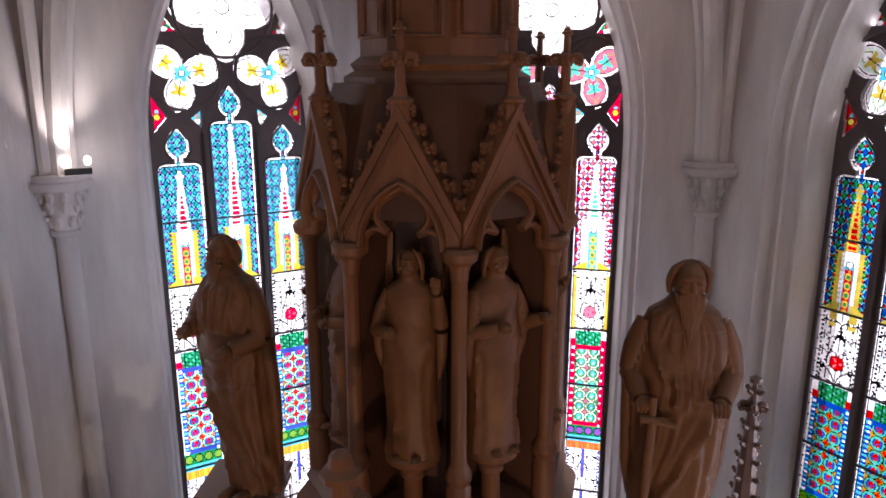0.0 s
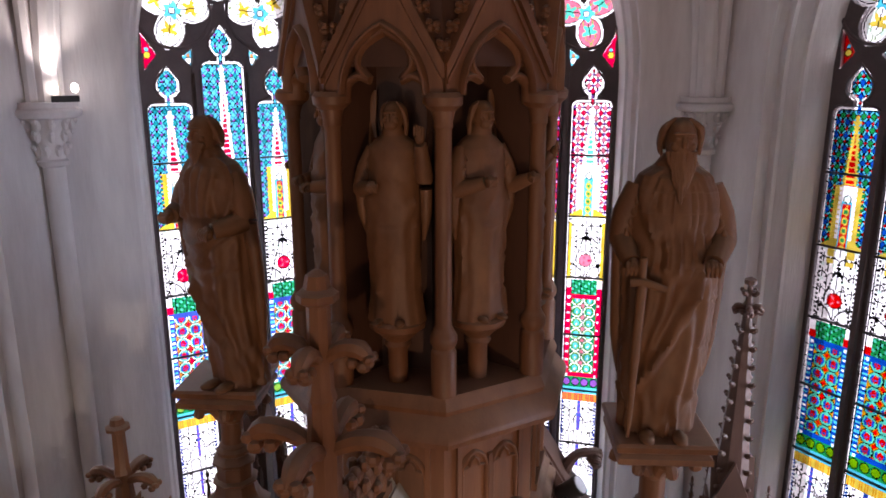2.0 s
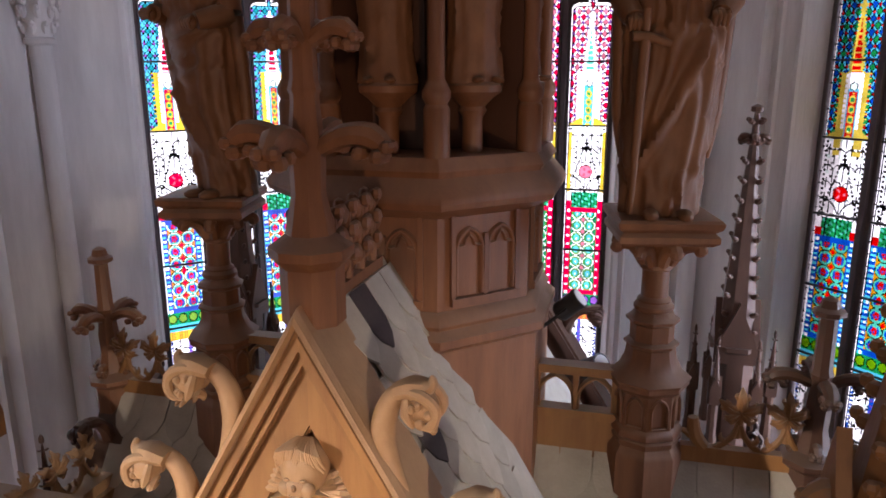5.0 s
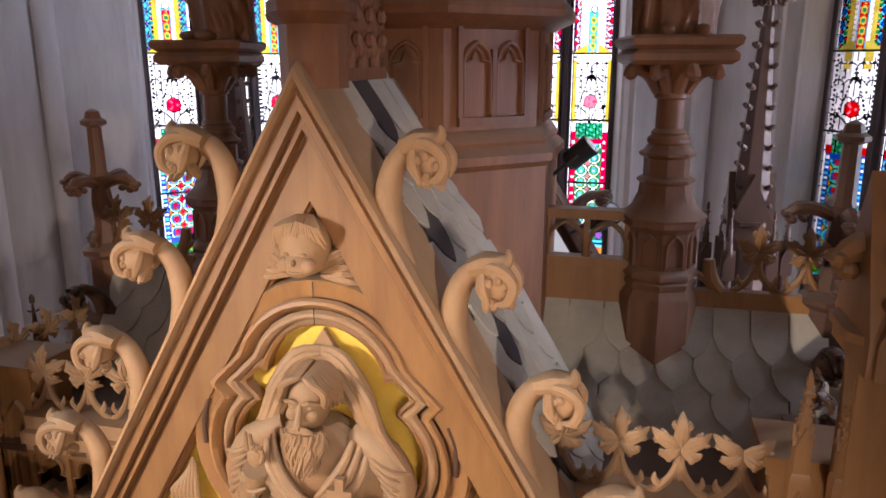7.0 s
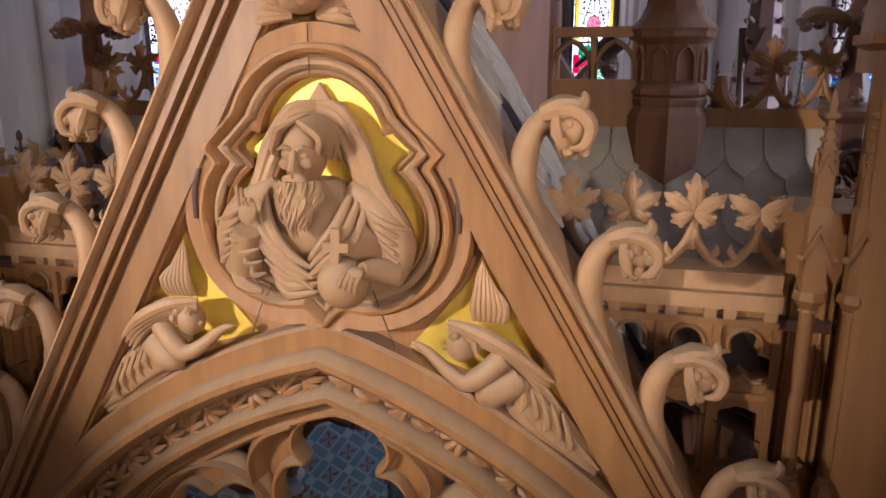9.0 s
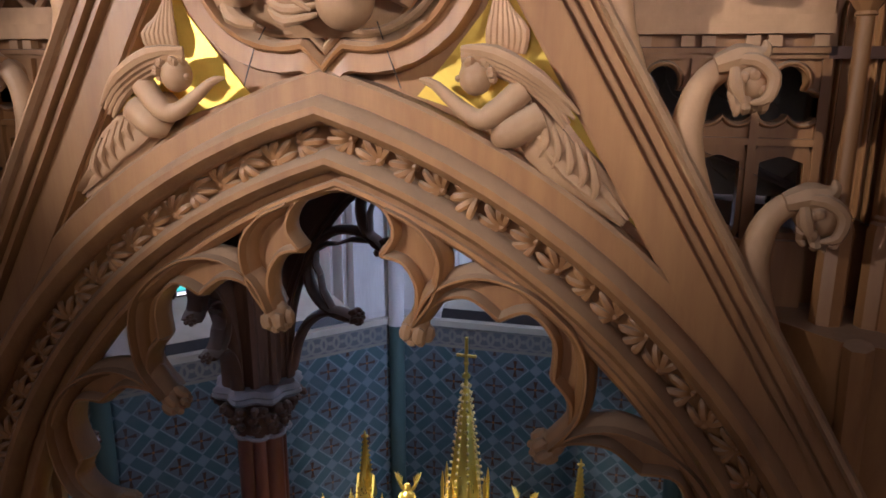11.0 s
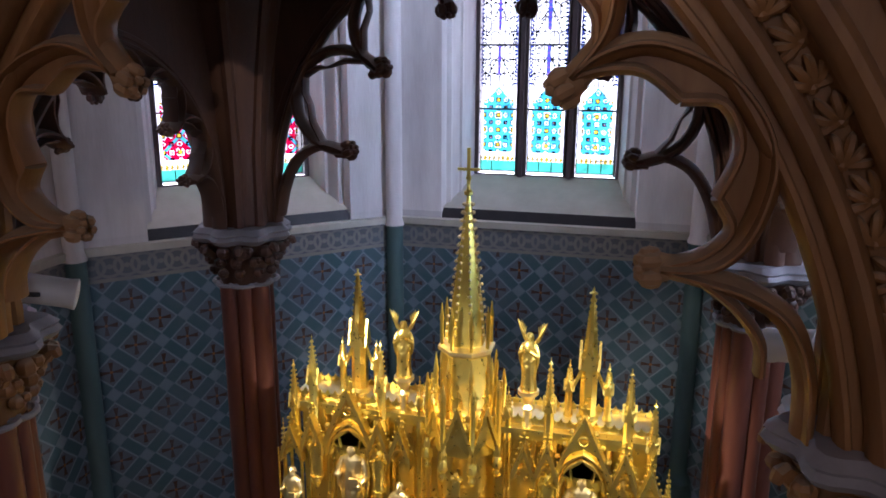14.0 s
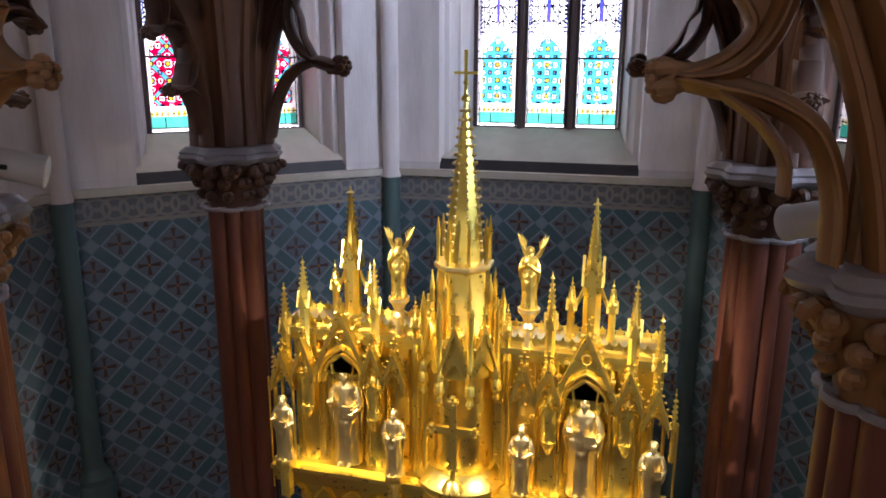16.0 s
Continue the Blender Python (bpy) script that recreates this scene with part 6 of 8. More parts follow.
def cloaked_figure(h):
    """A bearded figure whose cloak is gathered in loops at the girdle, one palm pressed to the side, head bent."""
    rng, s = random.Random(31), Shape()
    keys = [(0.0, 0.11, 0.1, 0.075, 0), (0.03, 0.112, 0.1, 0.07, 0), (0.15, 0.118, 0.104, 0.055, 0), (0.3, 0.13, 0.11, 0.035, 0), (0.45, 0.14, 0.114, 0.02, 0), (0.56, 0.142, 0.116, 0.012, 0), (0.64, 0.14, 0.11, 0.006, 0), (0.72, 0.136, 0.1, 0.004, 0), (0.78, 0.13, 0.09, 0, 0), (0.825, 0.1, 0.074, 0, 0), (0.85, 0.06, 0.056, -0.006, -0.006), (0.89, 0.04, 0.044, -0.01, -0.014)]
    lines = hem(rng, 7, 0.01, 0.24, 1.5)
    for q in range(4):
        lines.append((0.02, 0.021, [(-1.3, 0.62 - 0.045 * q), (-0.4, 0.545 - 0.065 * q), (0.3, 0.56 - 0.06 * q), (1.0, 0.63 - 0.05 * q)]))
    for q in range(4):
        lines.append((0.02, 0.018, [(-0.5 + 0.36 * q, 0.8), (-0.4 + 0.26 * q, 0.72), (-0.35 + 0.24 * q, 0.66)]))
    lines += [(0.026, 0.024, [(-0.9, 0.46), (-0.3, 0.28), (0.6, 0.12), (1.2, 0.05)]), (0.02, 0.02, [(-0.6, 0.4), (-0.1, 0.22), (0.5, 0.06)]), (0.022, 0.022, [(0.5, 0.52), (0.45, 0.3), (0.7, 0.14)]), (0.02, 0.02, [(1.1, 0.56), (1.0, 0.34), (1.2, 0.1)]), (0.02, 0.022, [(-1.4, 0.52), (-1.25, 0.3), (-0.8, 0.08)]), (0.024, 0.02, [(-1.1, 0.84), (-1.0, 0.74), (-0.7, 0.64)]), (0.024, 0.02, [(1.1, 0.84), (1.1, 0.74), (0.8, 0.64)])]
    drape(s, h, keys, lines)
    head_of(s, h, rng, 0.9, -0.005, 0.012)
    arm_of(s, h, (-0.095, 0, 0.785), (-0.168, -0.02, 0.64), (-0.125, -0.115, 0.635), 0.042)
    arm_of(s, h, (0.095, 0, 0.785), (0.155, -0.02, 0.63), (0.09, -0.14, 0.6), 0.042)
    for e, x in ((-1, 0.0), (1, 0.02)):
        s.tube([tuple(v * h for v in c) for c in ((e * 0.165, -0.01, 0.62), (e * 0.155 + x, 0.0, 0.46), (e * 0.135 + x * 2, 0.01, 0.28), (e * 0.12 + 0.05, 0.02, 0.1))], [0.028 * h, 0.026 * h, 0.022 * h, 0.006 * h], 10)
    for x in (0.03, 0.1):
        s.ball((x * h, -0.125 * h, 0.016 * h), (0.025 * h, 0.05 * h, 0.018 * h), 9, 5)
    return s


def sword_bearer(h):
    """A broad bearded figure with bowed head: mantle over both shoulders, cloth bunched at the girdle, a lowered sword at the side."""
    rng, s = random.Random(12), Shape()
    keys = [(0.0, 0.118, 0.1, -0.01, 0), (0.03, 0.12, 0.1, -0.01, 0), (0.15, 0.13, 0.106, -0.008, 0), (0.3, 0.136, 0.112, -0.004, 0), (0.45, 0.144, 0.118, 0, 0), (0.56, 0.147, 0.12, 0, 0), (0.64, 0.144, 0.116, 0, 0), (0.72, 0.139, 0.106, 0, 0), (0.78, 0.128, 0.094, 0, 0), (0.825, 0.108, 0.078, 0, 0), (0.855, 0.066, 0.06, 0, -0.01), (0.89, 0.044, 0.05, 0, -0.03)]
    lines = hem(rng, 7, 0.01, 0.16, 1.3)
    # mantle edges crossing the breast to the girdle, and its bunch
    for q in range(3):
        lines.append((0.016, 0.016, [(-0.75 - 0.16 * q, 0.83), (-0.7 - 0.1 * q, 0.75), (-0.35 - 0.08 * q, 0.675 - 0.012 * q), (0.2, 0.655 - 0.02 * q), (0.75, 0.655 - 0.02 * q)]))
    for q in range(3):
        lines.append((0.02, 0.018, [(0.65 + 0.2 * q, 0.83), (0.75 + 0.16 * q, 0.74), (0.7 + 0.12 * q, 0.67)]))
    for q in range(3):
        lines.append((0.02, 0.018, [(-0.2, 0.62 - 0.03 * q), (0.25, 0.59 - 0.03 * q), (0.7, 0.6 - 0.03 * q)]))
    for q in range(8):
        u = -0.62 + 0.17 * q
        lines.append((0.013, 0.011, [(u * 0.8, 0.82), (u * 0.95 + 0.03 * math.sin(q * 2.1), 0.75), (u * 0.9, 0.67)]))
    for q in range(6):
        lines.append((0.014, 0.011, [(-0.5 + 0.26 * q, 0.65), (-0.42 + 0.24 * q, 0.6 - 0.01 * (q % 2)), (-0.5 + 0.27 * q, 0.54)]))
    # the long diagonal fall and the folds beside it
    lines += [(0.03, 0.022, [(0.62, 0.53), (0.3, 0.4), (-0.3, 0.24), (-0.85, 0.1)]), (0.024, 0.02, [(0.5, 0.5), (0.0, 0.34), (-0.7, 0.16)]), (0.02, 0.02, [(-0.1, 0.52), (-0.2, 0.4), (-0.5, 0.26)]), (0.02, 0.02, [(-0.45, 0.54), (-0.5, 0.42), (-0.75, 0.28)])]
    lines += [(0.024, 0.022, [(0.85, 0.52), (0.8, 0.34), (0.75, 0.14)]), (0.022, 0.02, [(1.15, 0.54), (1.05, 0.36), (1.0, 0.2)]), (0.02, 0.02, [(0.5, 0.4), (0.45, 0.26), (0.3, 0.08)]), (0.02, 0.022, [(1.5, 0.5), (1.4, 0.34), (1.3, 0.22)]), (0.022, 0.024, [(-1.3, 0.6), (-1.2, 0.36), (-1.1, 0.12)]), (0.02, 0.022, [(-0.95, 0.5), (-0.95, 0.34), (-0.95, 0.12)])]
    drape(s, h, keys, lines, 110, 96)
    head_of(s, h, rng, 1.7, 0.0, 0.03)
    arm_of(s, h, (-0.105, 0, 0.79), (-0.15, -0.02, 0.63), (-0.125, -0.12, 0.565), 0.04)
    arm_of(s, h, (0.105, 0, 0.79), (0.153, -0.02, 0.63), (0.095, -0.15, 0.575), 0.04)
    for e in (-1, 1):
        s.tube([tuple(v * h for v in c) for c in ((e * 0.147, 0.0, 0.6), (e * 0.145, 0.01, 0.45), (e * 0.14, 0.02, 0.3), (e * 0.13, 0.02, 0.17))], [0.03 * h, 0.027 * h, 0.024 * h, 0.008 * h], 10)
    T = lambda p, r, a=8: s.tube([tuple(q * h for q in c) for c in p], [q * h for q in r], a)  # noqa: E731
    T([(-0.1, -0.15, 0.6), (-0.1, -0.152, 0.54)], [0.012, 0.01])
    T([(-0.135, -0.152, 0.525), (-0.095, -0.154, 0.525), (-0.03, -0.154, 0.505)], [0.014, 0.014, 0.01])
    T([(-0.1, -0.15, 0.52), (-0.107, -0.145, 0.3), (-0.113, -0.14, 0.02)], [0.017, 0.015, 0.006], 6)
    for x in (-0.05, 0.05):
        s.ball((x * h, -0.125 * h, 0.016 * h), (0.025 * h, 0.05 * h, 0.018 * h), 9, 5)
    return s


def make_statue(label, m, h, seed, wood, pose_kind="cloak", wings=False, beard=True, group="", n=44):
    ob = part("statue", statue_shape(h, seed, pose_kind, wings, beard, n), wood, None, "", 60, m)
    return tagged(ob, label, "statue", group)


tagged(part("statue", cloaked_figure(1.6), CARVING, None, "", 60, pose(-1.27, 1.55, 9.46, 0, 0, -14)), "carved oak standing figure in a long cloak on a pedestal", "statue", "large statues")
tagged(part("statue", sword_bearer(1.63), CARVING, None, "", 60, pose(1.29, 1.53, 9.46, 0, 0, 8)), "carved oak bearded figure leaning on a sword, on a pedestal", "statue", "large statues")


def octagon(profile, m=None):
    """profile: (distance to the flats, z)."""
    return Shape().lathe([(a / math.cos(math.pi / 8), z) for a, z in profile], 8, m, math.pi / 8)


def make_pedestal(x):
    p = thing("statue_pedestal", "carved oak pedestal column with leafy capital under a statue", "pedestal", "statue pedestals", at=pose(x, 1.53, 0))
    pier = [(0.21, 7.3), (0.21, 8.15), (0.196, 8.17), (0.18, 8.2), (0.19, 8.215), (0.19, 8.235), (0.178, 8.245), (0.196, 8.26), (0.196, 8.28), (0.182, 8.3), (0.172, 8.31), (0.172, 8.5), (0.19, 8.515), (0.212, 8.535), (0.212, 8.56)]
    part("pier", Shape().lathe(pier, 8, None, 0.0), TOWER_OAK, p)
    part("skirt", Shape().lathe([(0.215, 8.56), (0.222, 8.575), (0.165, 8.625), (0.135, 8.69), (0.128, 8.74), (0.145, 8.755), (0.145, 8.765), (0.12, 8.78)], 8, None, 0.0), TOWER_OAK, p)
    for k in range(8):
        m = Matrix.Rotation(radians(45 * k + 22.5), 4, "Z") @ Matrix.Translation((0, -0.161, 0))
        part("blind_panel", Shape().sweep([(-0.045, 8.325)] + pointed(0.045, 8.42, 0.07, 5) + [(0.045, 8.325)], bar_profile(0.008, 0.012), True, m), TOWER_OAK, p)
    part("drum", Shape().lathe([(0.115, 8.77), (0.115, 8.87), (0.14, 8.885), (0.14, 8.9), (0.115, 8.915), (0.1, 8.94)], 8, None, 0.0), TOWER_OAK, p)
    part("shaft", Shape().lathe([(0.085, 8.93), (0.105, 8.95), (0.105, 8.97), (0.085, 8.99), (0.09, 9.0), (0.07, 9.02), (0.07, 9.16), (0.085, 9.17), (0.085, 9.19), (0.07, 9.2)], 14), TOWER_OAK, p)
    leaf = Shape().lathe([(0.07, 9.2), (0.09, 9.26), (0.16, 9.33)], 12)
    for k in range(8):
        a = radians(45 * k + 22)
        leaf.tube([(0.07 * math.cos(a), 0.07 * math.sin(a), 9.2), (0.13 * math.cos(a), 0.13 * math.sin(a), 9.29), (0.21 * math.cos(a), 0.21 * math.sin(a), 9.31), (0.24 * math.cos(a), 0.24 * math.sin(a), 9.27)], [0.03, 0.035, 0.035, 0.02], 7)
        leaf.ball((0.22 * math.cos(a), 0.22 * math.sin(a), 9.29), 0.035, 7, 5)
    part("capital", leaf, TOWER_OAK, p, "carved leafy capital")
    slab_ = Shape().lathe([(0.3, 9.33), (0.34, 9.35), (0.34, 9.38), (0.31, 9.4), (0.35, 9.42), (0.36, 9.45), (0.34, 9.465)], 4, None, math.pi / 4 + 0.2)
    part("slab", slab_, TOWER_OAK, p)


for x in (-1.27, 1.29):
    make_pedestal(x)

# ---- the octagonal tower over the crossing of the roofs ----
TY = 1.58
tower = thing("canopy_tower", "octagonal carved oak tower with statue niches under crocketed gables", "tower", at=pose(0, TY, 0))
part("lower_body", octagon([(0.7, 7.52), (0.7, 8.84), (0.735, 8.87), (0.735, 8.91), (0.69, 8.95), (0.7, 8.97), (0.665, 9.02), (0.645, 9.03), (0.645, 9.5)]), TOWER_OAK, tower)
part("cornice", octagon([(0.645, 9.49), (0.7, 9.52), (0.765, 9.55), (0.775, 9.58), (0.765, 9.61), (0.7, 9.69), (0.715, 9.72), (0.7, 9.75), (0.68, 9.78), (0.3, 9.785)]), TOWER_OAK, tower)
# Niche backs in darker oak: the shade of the recess is in the colour.
part("niche_core", octagon([(0.38, 9.78), (0.38, 11.5)]), OAK_DARK_SHADED, tower, "niche backs, coloured dark for the shade inside")
part("upper_drum", octagon([(0.45, 11.9), (0.45, 11.95), (0.4, 11.98), (0.42, 12.01), (0.37, 12.05), (0.37, 12.5), (0.43, 12.55), (0.43, 12.62), (0.37, 12.7), (0.37, 14.2)]), TOWER_OAK, tower)
for k in range(8):
    turn = Matrix.Rotation(radians(45 * k), 4, "Z")
    # framed double panel in the lower stage
    face = turn @ Matrix.Translation((0, -0.647, 0))
    frame_ = Shape()
    frame_.box(-0.2, 0.2, -0.03, 0.0, 9.05, 9.09, face)
    frame_.box(-0.2, -0.175, -0.02, 0.0, 9.09, 9.5, face)
    frame_.box(0.175, 0.2, -0.02, 0.0, 9.09, 9.5, face)
    frame_.box(-0.012, 0.012, -0.02, 0.0, 9.09, 9.4, face)
    part("panel_frame", frame_, TOWER_OAK, tower)
    for s in (-0.0925, 0.0925):
        part("blind_arch", Shape().sweep([(s - 0.075, 9.1)] + pointed(0.075, 9.33, 0.1, 6, s) + [(s + 0.075, 9.1)], bar_profile(0.012, 0.018), False, face), TOWER_OAK, tower)
        part("cusp", Shape().sweep([(s - 0.075, 9.34), (s - 0.03, 9.35), (s - 0.02, 9.38), (s, 9.4), (s + 0.02, 9.38), (s + 0.03, 9.35), (s + 0.075, 9.34)], bar_profile(0.008, 0.014), False, face), TOWER_OAK, tower)
    # upper panels
    up = turn @ Matrix.Translation((0, -0.372, 0))
    part("panel_frame", Shape().sweep([(-0.12, 12.14), (-0.12, 12.46), (0.12, 12.46), (0.12, 12.14)], bar_profile(0.016, 0.02), True, up), TOWER_OAK, tower)
    part("blind_arch", Shape().sweep([(-0.09, 12.16)] + pointed(0.09, 12.3, 0.12, 6) + [(0.09, 12.16)], bar_profile(0.01, 0.018), False, up), TOWER_OAK, tower)
    # column on each corner
    corner = Matrix.Rotation(radians(45 * k + 22.5), 4, "Z") @ Matrix.Translation((0, -0.69, 0))
    part("niche_column", Shape().lathe([(0.062, 9.78), (0.062, 10.0), (0.05, 10.02), (0.066, 10.05), (0.066, 10.08), (0.05, 10.11), (0.04, 10.13), (0.038, 11.05), (0.045, 11.06), (0.042, 11.08), (0.055, 11.13), (0.085, 11.155), (0.09, 11.19), (0.075, 11.21)], 14, corner), TOWER_OAK, tower)
    # added dark partition that hides window light behind the niche
    part("niche_side", Shape().box(-0.02, 0.02, 0.0, 0.32, 9.78, 11.4, corner), OAK_DARK_SHADED, tower)
    # gabled canopy over the niche
    gab = turn @ Matrix.Translation((0, -0.675, 0))
    hood = pointed(0.195, 11.2, 0.3, 10)
    for s in (-1, 1):
        half_ = sorted([q for q in hood if q[0] * s >= -1e-6], key=lambda q: q[1])
        part("hood", Shape().prism([(s * 0.272, 11.2)] + half_ + [(0, 11.79), (s * 0.272, 11.33)], 0.0, 0.09, gab), TOWER_OAK, tower)
        part("hood_moulding", Shape().prism([(0, 11.84), (s * 0.285, 11.33), (s * 0.285, 11.27), (0, 11.77)], -0.03, 0.11, gab), TOWER_OAK, tower)
        part("hood_moulding", Shape().prism([(0, 11.745), (s * 0.27, 11.265), (s * 0.27, 11.245), (0, 11.715)], -0.015, 0.02, gab), TOWER_OAK, tower)
        knobs = Shape()
        for j in range(6):
            t = (j + 0.6) / 6.2
            x, z = s * 0.285 * t, 11.84 - 0.51 * t
            for dx, dz, q in ((0, 0.02, 0.02), (s * 0.025, 0.035, 0.018), (s * -0.01, 0.045, 0.016), (s * 0.03, 0.01, 0.014)):
                knobs.ball((x + dx, 0.03, z + dz), (q, 0.022, q), 6, 4, gab)
        part("crocket_row", knobs, TOWER_OAK, tower)
        part("hood_cusp", Shape().sweep(curve([(s * 0.19, 11.16), (s * 0.185, 11.24), (s * 0.13, 11.28), (s * 0.075, 11.262)], 5) + curve([(s * 0.078, 11.265), (s * 0.125, 11.33), (s * 0.1, 11.41), (s * 0.0, 11.475)], 5), bar_profile(0.022, 0.035), False, gab @ Matrix.Translation((0, 0.04, 0))), TOWER_OAK, tower)
    part("hood_arch", Shape().sweep(hood, bar_profile(0.018, 0.035), False, gab), TOWER_OAK, tower)
    ridge = Shape().add([(-0.27, 0.05, 11.36), (0, 0.05, 11.83), (0.27, 0.05, 11.36), (-0.12, 0.4, 11.55), (0, 0.3, 11.83), (0.12, 0.4, 11.55)], [(0, 1, 4, 3), (1, 2, 5, 4), (0, 3, 5, 2)], gab)
    part("hood_roof", ridge, OAK_DARK_SHADED, tower)
    fin = finial_shape(0.42, (), 0.021)
    fin.merge(finial_arms(0.26, 0.075, 0.025))
    part("gable_finial", fin, TOWER_OAK, tower, at=turn @ Matrix.Translation((0, -0.65, 11.77)))
    # corbel for the figure
    seat = turn @ Matrix.Translation((0, -0.53, 0))
    part("corbel", Shape().lathe([(0.05, 9.78), (0.05, 9.95), (0.07, 9.98), (0.06, 10.0), (0.1, 10.04), (0.14, 10.07), (0.145, 10.1), (0.13, 10.115)], 12, seat), TOWER_OAK, tower)
part("drum_roof", octagon([(0.66, 11.32), (0.5, 11.92)]), OAK_DARK_SHADED, tower)
kinds = ("bless", "open", "pray", "book", "cloak", "pray", "open", "cloak")
for k in (0, 1, 2, 6, 7):
    m = pose(0, TY, 0) @ Matrix.Rotation(radians(45 * k), 4, "Z") @ Matrix.Translation((0, -0.53, 10.11))
    make_statue("small carved oak robed figure standing in a niche", m, 1.06, 10 + k, CARVING, kinds[k], wings=False, beard=k == 3, group="niche statues")
    w = Shape()
    for e in (-1, 1):
        w.tube([(e * 0.1, 0.12, 0.62), (e * 0.17, 0.12, 0.85), (e * 0.13, 0.11, 1.1)], [0.03, 0.05, 0.008], 7, flat=0.4, m=m)
    tagged(part("statue_wing", w, CARVING), "carved wings behind a niche figure", "statue", "niche statues")

# ---- roofs with shingles ----


def shingle_shape():
    s = Shape()
    out = [(-0.088, 0.0), (0.088, 0.0), (0.09, -0.17), (0.062, -0.245), (0.0, -0.3), (-0.062, -0.245), (-0.09, -0.17)]
    n = len(out)
    s.add([(x, y, 0.0) for x, y in out] + [(x, y, 0.013) for x, y in out], [tuple(range(n))[::-1], tuple(range(n, 2 * n))] + [(i, (i + 1) % n, (i + 1) % n + n, i + n) for i in range(n)])
    return s


PLAIN_SHINGLE, DARK_SHINGLE = data_of(shingle_shape(), SLATE, 0), data_of(shingle_shape(), SLATE_DARK, 0)


def make_roof(label, m, half, apex, stretch, y0, y1, fall=RAKE, dark_at=None):
    """A steep roof whose ridge runs along y in its own space; stretch: where along y the shingles are laid; dark_at: the line of the dark ones."""
    roof = thing("roof", label, "roof", at=m)
    steep = math.atan(fall)
    for s in (-1, 1):
        base = Shape().prism([(0, apex), (s * half, apex - fall * half), (s * half, apex - fall * half - 0.08), (0, apex - 0.12)], y0, y1)
        part("slope", base, SLATE, roof)
        rng = random.Random(5)
        for i in range(int(half / math.cos(steep) / 0.175)):
            down, y = 0.045 + 0.175 * i, stretch[0] + (0.09 if i % 2 else 0.0)
            while y < stretch[1]:
                dark = dark_at is not None and i % 3 == 0 and abs(y - dark_at) < 0.09
                at = Matrix.Translation((s * down * math.cos(steep), y, apex - down * math.sin(steep) + 0.012)) @ Matrix.Rotation(s * math.pi / 2, 4, "Z")
                at = at @ Matrix.Rotation(steep - 0.055, 4, "X") @ Matrix.Rotation(rng.uniform(-0.025, 0.025), 4, "Z")
                part("shingle", DARK_SHINGLE if dark else PLAIN_SHINGLE, None, roof, at=at)
                y += 0.184
    part("ridge_board", Shape().prism([(-0.04, apex - 0.06), (0, apex + 0.02), (0.04, apex - 0.06)], y0, y1), SLATE, roof)
    return roof


make_roof("steep front roof of pale pointed shingles with dark ones among them", pose(0, 0, 0), 1.2, 9.29, (0.3, 0.98), 0.22, 1.2, SLOPE, 0.43)
make_roof("steep rear roof of pale shingles", pose(0, 0, 0), 1.2, 9.2, (0, 0), 1.9, 2.7)
for s in (-1, 1):
    make_roof("steep side roof of pale pointed shingles", pose(s * 1.35, MID, 0, 0, 0, 90), 0.72, 8.13, (-0.68, 0.62), -0.75, 0.75)

# carved ridge cresting behind the front finial
crest = thing("ridge_cresting", "carved oak leaf cresting on the front roof's ridge", "cresting", at=pose(0, 0, 0))
# darker oak again, for the weaker light above the gable
part("rail", Shape().box(-0.02, 0.02, 0.25, 0.86, 9.22, 9.32), TOWER_OAK, crest)
for k in range(4):
    s = Shape()
    y = 0.32 + 0.15 * k
    s.tube([(0, y, 9.3), (0, y, 9.62)], 0.022, 7)
    for z, r in ((9.4, 0.045), (9.5, 0.05), (9.6, 0.045)):
        for e in (-1, 1):
            s.ball((0, y + e * 0.045, z), (0.03, r * 0.8, r), 8, 5)
            s.ball((e * 0.03, y, z + 0.03), (0.025, 0.03, r * 0.7), 7, 4)
    part("leaf", s, TOWER_OAK, crest)

